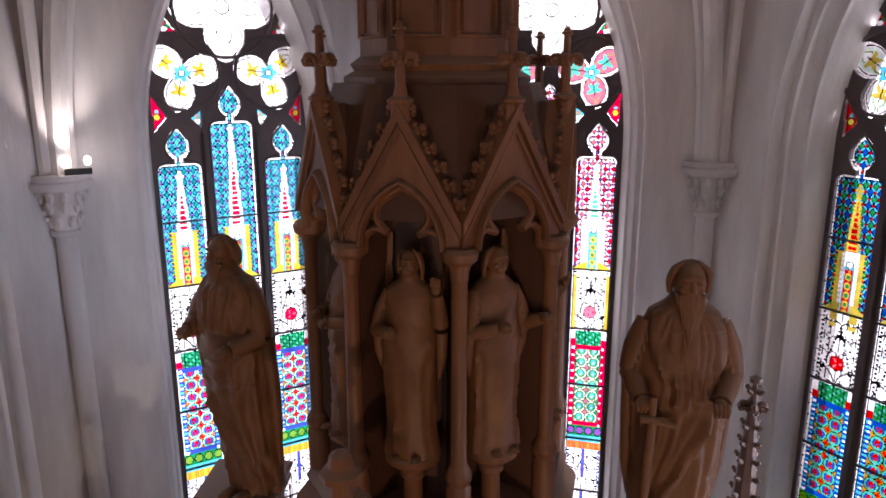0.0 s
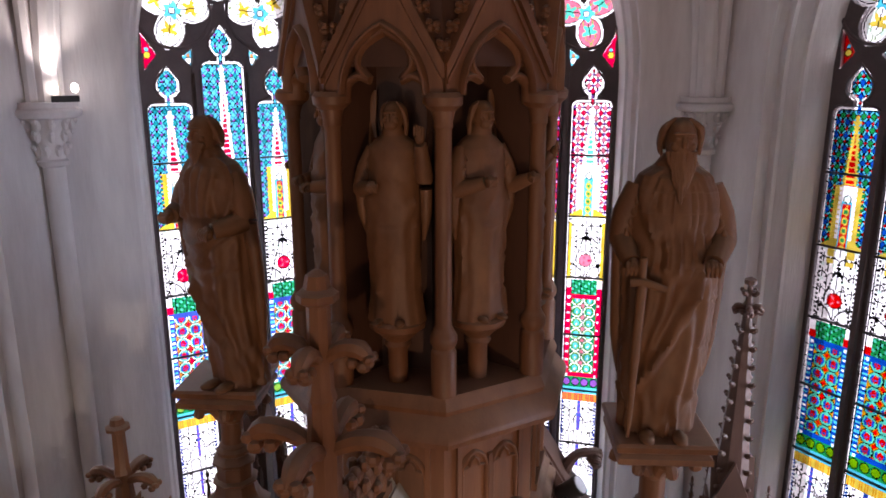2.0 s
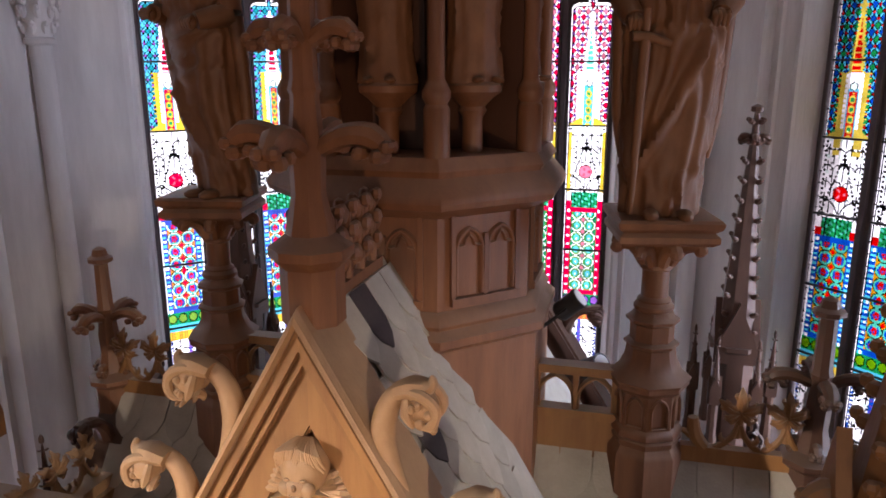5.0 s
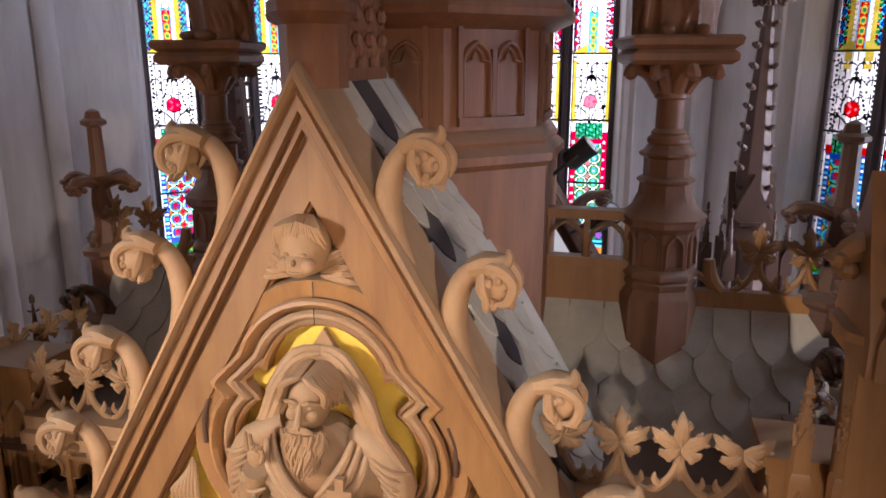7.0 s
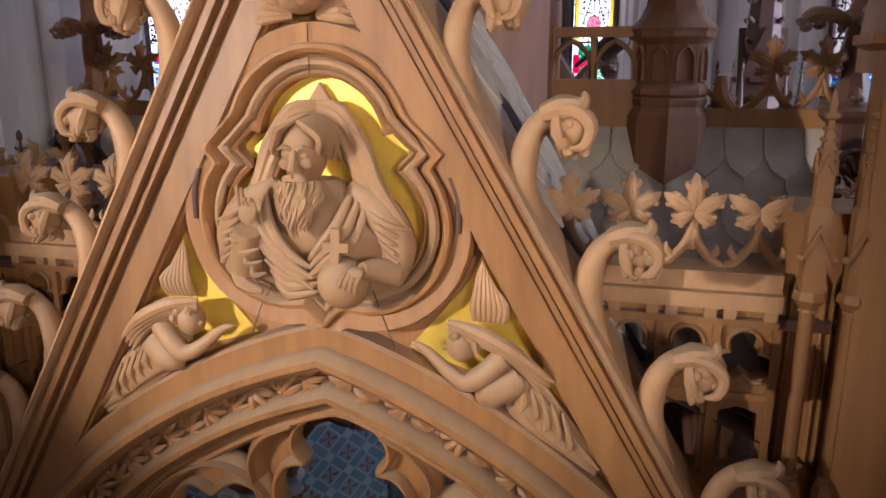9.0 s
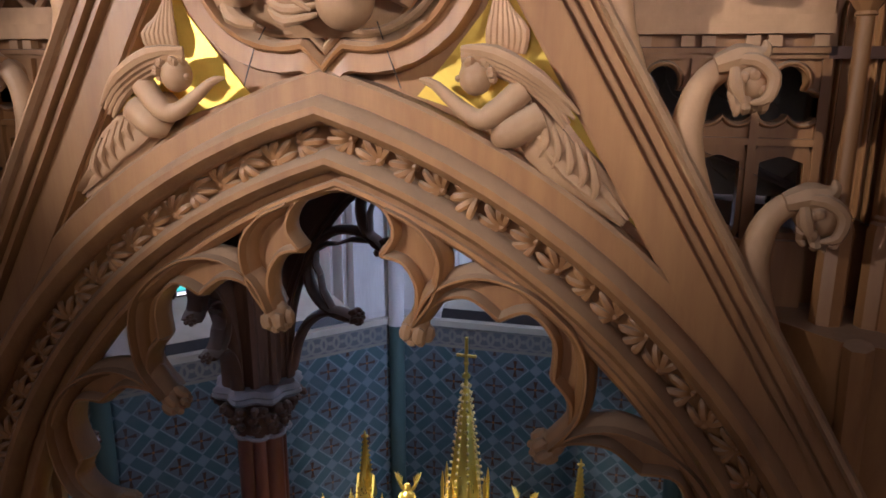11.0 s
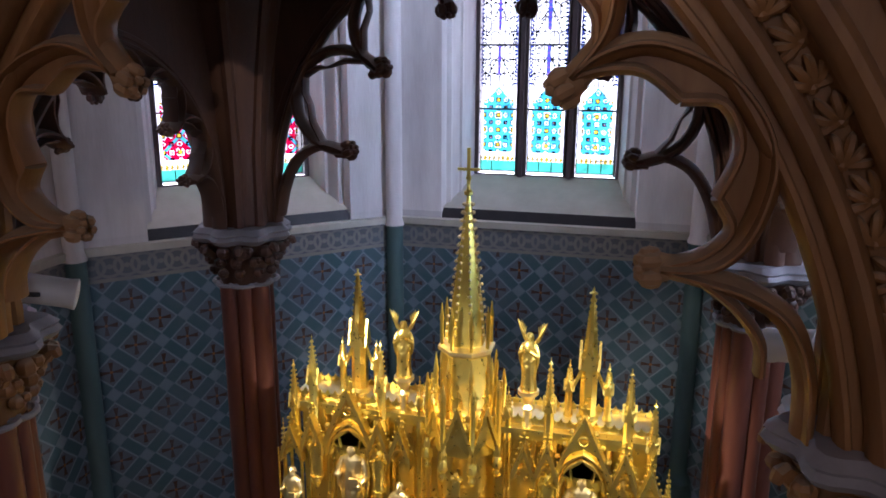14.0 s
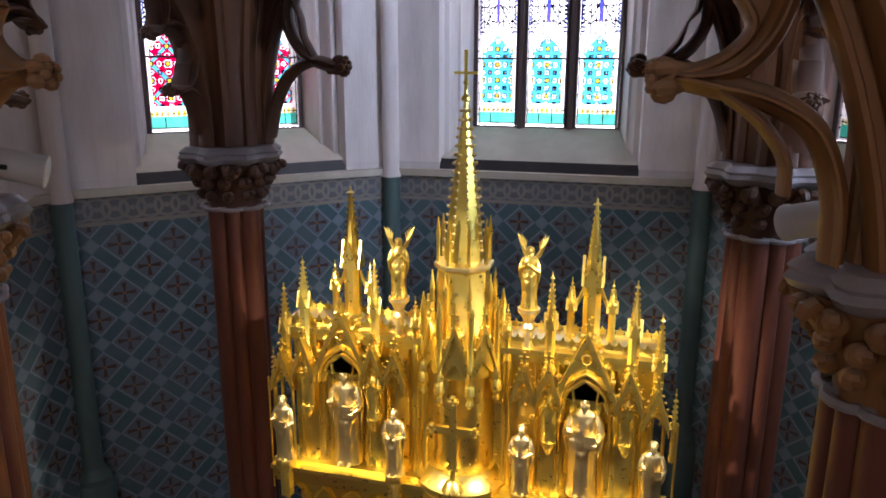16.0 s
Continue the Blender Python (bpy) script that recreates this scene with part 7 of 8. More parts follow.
# ---- parapets with fleurons ----
def fleuron(h=0.36, whole=True):
    """A carved flower of five broad leaves on a stem whose feet spread into arches, flat in xz; whole: with its top leaf."""
    s = Shape()
    s.tube([(0, 0, h * 0.2), (0, 0, h * 0.45), (0, 0, h * 0.62)], [h * 0.075, h * 0.06, h * 0.07], 8, flat=0.8)
    for a, reach, w in ((90, 0.4, 0.085), (30, 0.36, 0.085), (150, 0.36, 0.085), (-30, 0.26, 0.07), (210, 0.26, 0.07)):
        if a == 90 and not whole:
            continue
        c, q, z = math.cos(radians(a)), math.sin(radians(a)), 0.6
        s.tube([(0, -0.01, h * z), (c * reach * h * 0.35, -0.032, h * (z + q * reach * 0.35)), (c * reach * h * 0.7, -0.03, h * (z + q * reach * 0.7)), (c * reach * h, 0.004, h * (z + q * reach))], [h * 0.03, h * w, h * w * 0.85, h * 0.008], 8, flat=0.45)
        s.tube([(0, -0.025, h * z), (c * reach * h * 0.5, -0.046, h * (z + q * reach * 0.5)), (c * reach * h * 0.9, -0.018, h * (z + q * reach * 0.9))], [h * 0.014, h * 0.02, h * 0.006], 6)
        for e in (-1, 1):
            s.tube([(c * reach * h * 0.4, -0.025, h * (z + q * reach * 0.4)), (c * reach * h * 0.72 - e * q * h * 0.09, -0.032, h * (z + q * reach * 0.72) + e * c * h * 0.06), (c * reach * h * 0.8 - e * q * h * 0.065, -0.012, h * (z + q * reach * 0.8) + e * c * h * 0.065)], [h * 0.03, h * 0.03, h * 0.008], 6, flat=0.6)
    for e in (-1, 1):
        s.tube([(e * h * 0.325, 0, 0.0), (e * h * 0.2, -0.008, h * 0.09), (e * h * 0.08, -0.012, h * 0.24), (e * h * 0.02, -0.01, h * 0.42)], [h * 0.05, h * 0.052, h * 0.045, h * 0.03], 8, flat=0.9)
        s.tube([(e * h * 0.17, -0.01, h * 0.1), (e * h * 0.25, -0.02, h * 0.19), (e * h * 0.245, -0.012, h * 0.27)], [h * 0.045, h * 0.04, h * 0.008], 7, flat=0.7)
    return s


FLEURON = data_of(fleuron(), PALE)
FLEURON_BROKEN = data_of(fleuron(0.36, False), PALE)
FLEURON_SHADED = data_of(fleuron(0.3), OAK_DARK_SHADED)
FLEURON_OAK = data_of(fleuron(), OAK)


def pierced(x, z, w, h, hole, y0=-0.03, y1=0.05):
    """A board w by h about (x, z) with a hole; hole gives its radius for an angle."""
    s, n = Shape(), 48
    inner, outer = [], []
    for i in range(n):
        a = 2 * math.pi * (i + 0.5) / n
        c, q = math.cos(a), math.sin(a)
        k = min(w / 2 / max(abs(c), 1e-6), h / 2 / max(abs(q), 1e-6))
        outer.append((x + c * k, z + q * k))
        inner.append((x + c * hole(a), z + q * hole(a)))
    rings = [[(p, y0, r) for p, r in outer], [(p, y0, r) for p, r in inner], [(p, y1, r) for p, r in inner], [(p, y1, r) for p, r in outer]]
    return s.rings(rings, closed=True)


def trefoil(a, r=0.052):
    """Radius of a trefoil of three round lobes, one upright."""
    best = 0.03
    for lobe in (math.pi / 2, math.pi * 7 / 6, math.pi * 11 / 6):
        c, q = math.cos(a - lobe), math.sin(a - lobe) * 0.056
        if c > 0 and abs(q) < r:
            best = max(best, 0.056 * c + math.sqrt(r * r - q * q))
    return best


def lancet(a):
    """Radius of an upright pointed opening."""
    c, q = abs(math.cos(a)), math.sin(a)
    return min(0.072 / max(c, 1e-6), (0.13 if q > 0 else 0.14) / max(abs(q) + (0.35 * c if q > 0 else 0), 1e-6))


def make_parapet(m, x0, x1, tops, dark=False, broken=()):
    # dark: a shaded stretch, shown by the darker oak
    wood = OAK_DARK_SHADED if dark else OAK
    p = thing("parapet", "carved oak parapet pierced with trefoils and crested with fleurons", "parapet", "parapets of the canopy", at=m)
    part("rail", Shape().prism([(x0, 7.54), (x1, 7.54), (x1, 7.6), (x0, 7.6)], -0.1, 0.14).prism([(x0, 7.6), (x1, 7.6), (x1, 7.67), (x0, 7.67)], -0.06, 0.12), PALE if not dark else wood, p)
    part("moulding", Shape().box(x0, x1, -0.075, 0.05, 7.478, 7.496).box(x0, x1, -0.055, 0.05, 7.46, 7.478), wood, p)
    part("frieze", Shape().box(x0, x1, -0.045, 0.08, 7.496, 7.54), wood, p)
    part("lower_rail", Shape().box(x0, x1, -0.05, 0.06, 7.17, 7.195).box(x0, x1, -0.06, 0.08, 6.6, 6.84), wood, p)
    n = max(1, round((x1 - x0) / 0.235))
    step = (x1 - x0) / n
    for k in range(n + 1):
        x = x0 + k * step
        part("post", Shape().box(x - 0.014, x + 0.014, -0.052, 0.06, 6.84, 7.46), wood, p)
        if k < n:
            cx = x + step / 2
            part("trefoil_board", pierced(cx, 7.3275, step - 0.028, 0.265, trefoil), wood, p)
            part("trefoil_rim", Shape().sweep([(cx + (trefoil(a) + 0.012) * math.cos(a), 7.3275 + (trefoil(a) + 0.012) * math.sin(a)) for a in [2 * math.pi * i / 48 for i in range(48)]], bar_profile(0.009, 0.014), True, Matrix.Translation((0, -0.032, 0))), wood, p)
            part("lancet_board", pierced(cx, 7.005, step - 0.028, 0.33, lancet), wood, p)
            for e in (-0.07, 0.07):
                part("dentil", Shape().box(cx + e - 0.022, cx + e + 0.022, -0.085, -0.04, 7.5, 7.535), PALE if not dark else wood, p)
    for x in tops:
        part("fleuron", FLEURON_SHADED if dark else FLEURON_BROKEN if x in broken else FLEURON, None, p, at=pose(x, 0.03, 7.66))
    return p


for s in (-1, 1):
    lo, hi = sorted((s * 0.86, s * 1.69))
    make_parapet(pose(0, 0.35, 0), lo, hi, [s * q for q in (0.91, 1.137, 1.37, 1.6)], broken=(1.6,))
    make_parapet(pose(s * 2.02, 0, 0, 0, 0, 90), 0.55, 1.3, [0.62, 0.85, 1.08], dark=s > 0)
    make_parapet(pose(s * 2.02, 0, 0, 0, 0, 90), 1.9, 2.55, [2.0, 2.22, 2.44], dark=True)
    # cresting on the ridge of the side roof
    ridge = thing("side_cresting", "carved oak fleurons on the side roof's ridge", "cresting", "ridge crestings", at=pose(0, 1.53, 0))
    a, b = sorted((s * 1.48, s * 2.08))
    part("rail", Shape().box(a, b, -0.03, 0.03, 8.1, 8.19), OAK, ridge)
    for x in (1.77, 2.0):
        part("fleuron", FLEURON_OAK, None, ridge, at=pose(s * x, 0, 8.185))
    part("stump", Shape().tube([(s * 1.6, 0, 8.18), (s * 1.55, 0, 8.25), (s * 1.535, 0, 8.35)], [0.035, 0.04, 0.028], 8).tube([(s * 1.54, 0, 8.24), (s * 1.48, 0, 8.27)], [0.03, 0.012], 7), OAK, ridge, "broken stem of a fleuron")
    # fence between tower and statue pedestal
    f = thing("roof_fence", "oak balustrade with pointed tracery between tower and pedestal", "balustrade", "roof balustrades", at=pose(0, 1.53, 0))
    a, b = sorted((s * 0.68, s * 1.13))
    part("rail", Shape().box(a, b, -0.05, 0.05, 8.54, 8.59), OAK, f)
    part("board", Shape().box(a, b, -0.03, 0.03, 7.7, 8.28).box(a, b, -0.045, 0.045, 8.28, 8.33), OAK, f)
    mid = (a + b) / 2
    for e in (-0.11, 0.11):
        part("arch", Shape().sweep([(mid + e - 0.1, 8.33)] + pointed(0.1, 8.38, 0.14, 6, mid + e) + [(mid + e + 0.1, 8.33)], bar_profile(0.014, 0.03)), OAK, f)
    for e in (-0.21, 0.0, 0.21):
        part("post", Shape().box(mid + e - 0.015, mid + e + 0.015, -0.03, 0.03, 8.33, 8.54), OAK, f)

# ---- pinnacles ----
def make_pinnacle(x, y, foot, base, top, r, wood, arms=(), label="slender crocketed oak pinnacle"):
    p = thing("pinnacle", label, "pinnacle", "pinnacles of the canopy", at=pose(x, y, 0))
    part("shaft", octagon([(r * 1.25, foot), (r * 1.25, foot + 0.08), (r, foot + 0.12), (r, base - 0.06), (r * 1.3, base - 0.03), (r * 1.3, base)]), wood, p)
    part("spire", octagon([(r * 0.95, base), (r * 0.12, top - 0.06), (r * 0.3, top - 0.05), (r * 0.3, top - 0.02), (0.004, top)]), wood, p)
    for k in range(4):
        t = Matrix.Rotation(radians(90 * k), 4, "Z") @ Matrix.Translation((0, -r * 1.05, 0))
        part("gablet", Shape().prism([(-r, base - 0.12), (r, base - 0.12), (r, base), (0, base + r * 2.4), (-r, base)], -0.01, 0.04, t), wood, p)
    n = max(4, int((top - base) / 0.13))
    leaves = data_of(Shape().ball((0, 0, 0), (r * 0.2, r * 0.15, r * 0.15), 6, 4).ball((r * 0.16, 0, r * 0.1), r * 0.13, 6, 4), wood)
    for j in range(n):
        t = (j + 0.7) / (n + 0.6)
        q = r * (0.95 - 0.83 * t) + r * 0.12
        for k in range(4):
            a = radians(90 * k + 45)
            part("crocket", leaves, None, p, at=Matrix.Translation((q * math.cos(a), q * math.sin(a), base + (top - base) * t)) @ Matrix.Rotation(a, 4, "Z"))
    for z, reach, q in arms:
        part("leaf_arm", finial_arms(z, reach, q), wood, p)
    return p


def corner_pinnacle(x, y):
    """A slender crocketed spire on a square shaft, a wider coped block with a raking hood, and a round shaft below."""
    p = thing("pinnacle", "slender oak pinnacle on a round collared shaft", "pinnacle", "pinnacles of the canopy", at=pose(x, y, 0))
    q = math.pi / 4
    part("spire", Shape().lathe([(0.036, 8.085), (0.012, 8.235), (0.028, 8.243), (0.028, 8.253), (0.012, 8.262), (0.016, 8.29), (0.003, 8.335)], 4, None, q), OAK, p)
    for k in range(4):
        a = radians(90 * k + 45)
        for t in range(4):
            z = 8.105 + 0.034 * t
            r = 0.034 - 0.0054 * t
            part("crocket", BUD, None, p, at=Matrix.Translation((r * math.cos(a), r * math.sin(a), z)))
        m = Matrix.Rotation(radians(90 * k), 4, "Z") @ Matrix.Translation((0, -0.029, 0))
        part("gablet", Shape().prism([(-0.027, 8.06), (0.0, 8.13), (0.027, 8.06), (0.018, 8.062), (0.0, 8.1), (-0.018, 8.062)], -0.006, 0.004, m), OAK, p)
    part("square_shaft", Shape().lathe([(0.036, 7.95), (0.036, 8.087)], 4, None, q), OAK, p)
    part("block", Shape().lathe([(0.05, 7.66), (0.05, 7.925), (0.046, 7.945), (0.034, 7.957)], 4, None, q), OAK, p)
    for e in (-1, 1):
        part("hood", Shape().prism([(0, 7.9), (e * 0.05, 7.79), (e * 0.05, 7.765), (0, 7.872)], -0.052, -0.03), OAK, p)
        part("crocket", BUD, None, p, at=Matrix.Translation((e * 0.055, -0.045, 7.785)) @ Matrix.Scale(1.6, 4))
    part("capital", Shape().lathe([(0.027, 7.585), (0.034, 7.59), (0.03, 7.6), (0.045, 7.622), (0.056, 7.635), (0.056, 7.65), (0.048, 7.665)], 8), OAK, p)
    part("shaft", Shape().lathe([(0.027, 6.96), (0.026, 7.0), (0.026, 7.59)], 12), OAK, p)
    part("base", Shape().lathe([(0.052, 6.3), (0.052, 6.925), (0.046, 6.935), (0.046, 6.945), (0.034, 6.955), (0.038, 6.965), (0.027, 6.975)], 8), OAK, p)


BUD = data_of(Shape().ball((0, 0, 0), (0.009, 0.009, 0.008), 6, 4), OAK)
for s in (-1, 1):
    make_pinnacle(s * 2.09, 0.2, 6.3, 8.5, 9.75, 0.21, OAK, ((8.72, 0.3, 0.06), (9.5, 0.11, 0.035)), "stout carved oak corner pinnacle with leafy arms")
    for x in (1.747, 1.885):
        corner_pinnacle(s * x, 0.15)
    buttress = thing("corner_buttress", "solid carved oak corner pier with recessed panels behind the pinnacles", "pier", "corner piers of the canopy")
    a, b = sorted((s * 1.7, s * 2.3))
    part("body", Shape().box(a, b, 0.36, 0.62, 5.6, 7.82), OAK, buttress)
    part("cornice", Shape().box(a - 0.02, b + 0.02, 0.34, 0.64, 7.82, 7.86).box(a - 0.035, b + 0.035, 0.325, 0.655, 7.86, 7.9), OAK, buttress)
    for x in (1.79, 1.93, 2.07, 2.21):
        part("blind_panel", Shape().sweep([(s * x - 0.055, 6.9)] + pointed(0.055, 7.6, 0.1, 6, s * x) + [(s * x + 0.055, 6.9)], bar_profile(0.01, 0.02), True, Matrix.Translation((0, 0.355, 0))), OAK, buttress)
    make_pinnacle(s * 1.9, 2.87, 6.3, 8.32, 9.95, 0.13, OAK_DARK_SHADED, ((9.72, 0.09, 0.03),), "tall dark crocketed corner pinnacle")
    for k in range(6):
        a = 2 * math.pi * k / 6
        make_pinnacle(s * 1.9 + 0.26 * math.cos(a), 2.87 + 0.26 * math.sin(a), 7.6, 8.06, 8.42, 0.032, OAK_DARK_SHADED)
for y in (0.95, 2.15, 2.6):
    make_pinnacle(-2.2, y, 6.6, 7.4, 8.05, 0.05, OAK_DARK_SHADED)

# ---- lamps that the place has ----
def make_spotlight(m, length, r, mat, label):
    s = thing("spotlight", label, "spotlight", "spotlights", at=m)
    housing = part("housing", Shape().lathe([(r * 0.7, -length / 2), (r, -length / 2 + 0.02), (r, length / 2 - 0.03), (r * 1.06, length / 2 - 0.02), (r * 1.06, length / 2)], 20), mat, s)
    part("lens", Shape().lathe([(r * 0.9, length / 2), (r * 0.85, length / 2 + 0.004)], 20), WHITE_METAL, housing)
    part("bracket", Shape().tube([(r * 1.1, 0, 0), (r * 1.35, 0, -0.05), (r * 1.35, 0, -0.2)], 0.012, 6), BLACK, s)
    return s


WHITE_LABEL, BLACK_LABEL = "white cylindrical spotlight aimed at the gilded altar", "small black floodlight on the canopy roof"
make_spotlight(look((-1.68, 0.52, 4.98), (-0.9, 1.0, 4.75)) @ pose(0, 0, 0, 180, 0, 0), 0.3, 0.072, WHITE_METAL, WHITE_LABEL)
make_spotlight(look((1.85, 1.25, 4.78), (1.2, 1.9, 4.5)) @ pose(0, 0, 0, 180, 0, 0), 0.3, 0.08, WHITE_METAL, WHITE_LABEL)
for x, y, z, tx, ty in ((0.83, 1.75, 8.85, 1.4, 1.7), (0.98, 1.72, 8.5, 1.6, 1.2), (-0.85, 1.75, 9.25, -1.2, 2.5)):
    make_spotlight(look((x, y, z), (tx, ty, z + 0.5)) @ pose(0, 0, 0, 180, 0, 0), 0.17, 0.06, BLACK, BLACK_LABEL)
LIT = bpy.data.materials.new("lit_lamp")
LIT.use_nodes = True
LIT.node_tree.nodes["Principled BSDF"].inputs["Emission Color"].default_value = (1.0, 0.93, 0.84, 1)
LIT.node_tree.nodes["Principled BSDF"].inputs["Emission Strength"].default_value = 12.0
up = thing("uplight", "pair of small lit lamps standing on the wall capital", "lamp", at=pose(-4.13, 3.72, 11.0))
part("bar", Shape().box(-0.12, 0.12, -0.02, 0.02, 0.0, 0.06, pose(0, 0, 0, 0, 0, 45)), BLACK, up)
for x in (-0.09, 0.09):
    part("bulb", Shape().ball((x * 0.7, x * 0.7, 0.13), (0.035, 0.035, 0.045), 12, 8), LIT, up)

# ---- the gilded altar ----
GY = 2.32
altar = thing("altar_table", "stone altar table below the gilded retable", "altar", at=pose(0, GY, 0))
part("block", Shape().box(-1.6, 1.6, -0.25, 0.4, 0, 0.9), STONE, altar)
retable = thing("gilded_retable", "gilded gothic retable with niches, pinnacles and a central spire", "altarpiece", at=pose(0, GY, 0))


def gold(name, s, label="", mat=None, at=None):
    return part(name, s, mat or GOLD, retable, label, 35, at)


gold("back_wall", Shape().box(-1.3, 1.3, 0.16, 0.34, 0.9, 3.6))
# paler metal on top: the lamp light there is put into the colour
gold("wall_top", Shape().box(-1.31, 1.31, 0.1, 0.36, 3.6, 3.64), "pale gilded top of the retable, coloured for the light on it", SILVER)
gold("cornice", Shape().box(-1.3, 1.3, 0.06, 0.16, 3.5, 3.56).box(-1.3, 1.3, 0.02, 0.16, 3.56, 3.6))
crest_leaf = data_of(Shape().prism([(-0.022, 0), (0.022, 0), (0.03, 0.03), (0.012, 0.035), (0.0, 0.06), (-0.012, 0.035), (-0.03, 0.03)], -0.008, 0.008), GOLD, 0)
for k in range(44):
    x = -1.28 + k * 0.0595
    if abs(x) > 0.24:
        part("crest_leaf", crest_leaf, None, retable, at=pose(x, 0.06, 3.64))
        part("crest_leaf", crest_leaf, None, retable, at=pose(x, 0.35, 3.64))
# plinth and ledges
for z0, z1, out in ((2.36, 2.42, 0.0), (2.42, 2.5, -0.05), (2.5, 2.53, -0.08), (2.53, 2.56, -0.02), (0.9, 1.0, -0.06)):
    gold("ledge", Shape().box(-1.42, 1.42, out, 0.2, z0, z1))
for k in range(13):
    x = -1.32 + 0.22 * k
    gold("blind_arch", Shape().sweep([(x - 0.09, 1.1)] + pointed(0.09, 2.1, 0.16, 6, x) + [(x + 0.09, 1.1)], bar_profile(0.016, 0.03), m=Matrix.Translation((0, 0.15, 0))))


def small_spire(x, y, foot, base, top, r, knobs=True):
    s = Shape().lathe([(r * 1.3, foot), (r * 1.3, foot + 0.03), (r, foot + 0.05), (r, base), (r * 1.25, base + 0.01), (r * 1.2, base + 0.03), (r * 0.9, base + 0.04), (r * 0.16, top - 0.05), (r * 0.5, top - 0.045), (r * 0.15, top - 0.03), (0.004, top)], 8, pose(x, y, 0), math.pi / 8)
    for k in range(4):
        t = pose(x, y, 0) @ Matrix.Rotation(radians(90 * k), 4, "Z") @ Matrix.Translation((0, -r, 0))
        s.prism([(-r * 0.95, base - r), (r * 0.95, base - r), (0, base + r * 2.2)], -0.012, 0.006, t)
    if knobs:
        n = max(4, int((top - base) / 0.055))
        for j in range(n):
            t = (j + 0.8) / (n + 0.8)
            q = r * (0.95 - 0.8 * t) + 0.007
            for k in range(4):
                a = radians(90 * k + 45)
                s.ball((x + q * math.cos(a), y + q * math.sin(a), base + 0.04 + (top - base - 0.09) * t), 0.0085, 5, 3)
    return gold("pinnacle", s)


def gold_gable(x, half, spring, rise, apex, y, r=0.02):
    """A crocketed gable over a cusped arch."""
    m = Matrix.Translation((0, y, 0))
    hood = pointed(half * 0.78, spring, rise, 9, x)
    gold("niche_arch", Shape().sweep(hood, bar_profile(r * 1.2, 0.04), False, m))
    gold("niche_arch", Shape().sweep(pointed(half * 0.64, spring, rise * 0.82, 9, x), bar_profile(r * 0.8, 0.03), False, m))
    for s in (-1, 1):
        gold("gable_rake", Shape().prism([(x, apex + 0.03), (x + s * half, spring + 0.03), (x + s * half, spring - 0.05), (x, apex - 0.05)], y - 0.05, y + 0.04))
        for j in range(5):
            t = (j + 0.6) / 5.4
            gold("gable_crocket", Shape().ball((x + s * (half * t + 0.012), y, apex + 0.05 - (apex - spring) * t), (r, r, r), 6, 4))
        gold("cusp", Shape().sweep([(x + s * half * 0.64, spring), (x + s * half * 0.5, spring + rise * 0.3), (x + s * half * 0.3, spring + rise * 0.25), (x + s * half * 0.36, spring + rise * 0.55), (x, spring + rise * 0.8)], bar_profile(r * 0.6, 0.025), False, m))
    gold("gable_field", Shape().prism([(x - half * 0.8, spring + 0.02)] + [q for q in hood if True] + [(x + half * 0.8, spring + 0.02), (x, apex - 0.02)], y + 0.0, y + 0.03))
    gold("gable_ring", Shape().tube([(a, y - 0.03, b) for a, b in arc(x, spring + rise + (apex - spring - rise) * 0.38, half * 0.14, 0, 340, 17)], r * 0.4, 5, True))
    gold("gable_cross", Shape().box(x - 0.008, x + 0.008, y - 0.02, y + 0.0, apex, apex + 0.11).box(x - 0.03, x + 0.03, y - 0.02, y, apex + 0.06, apex + 0.075))


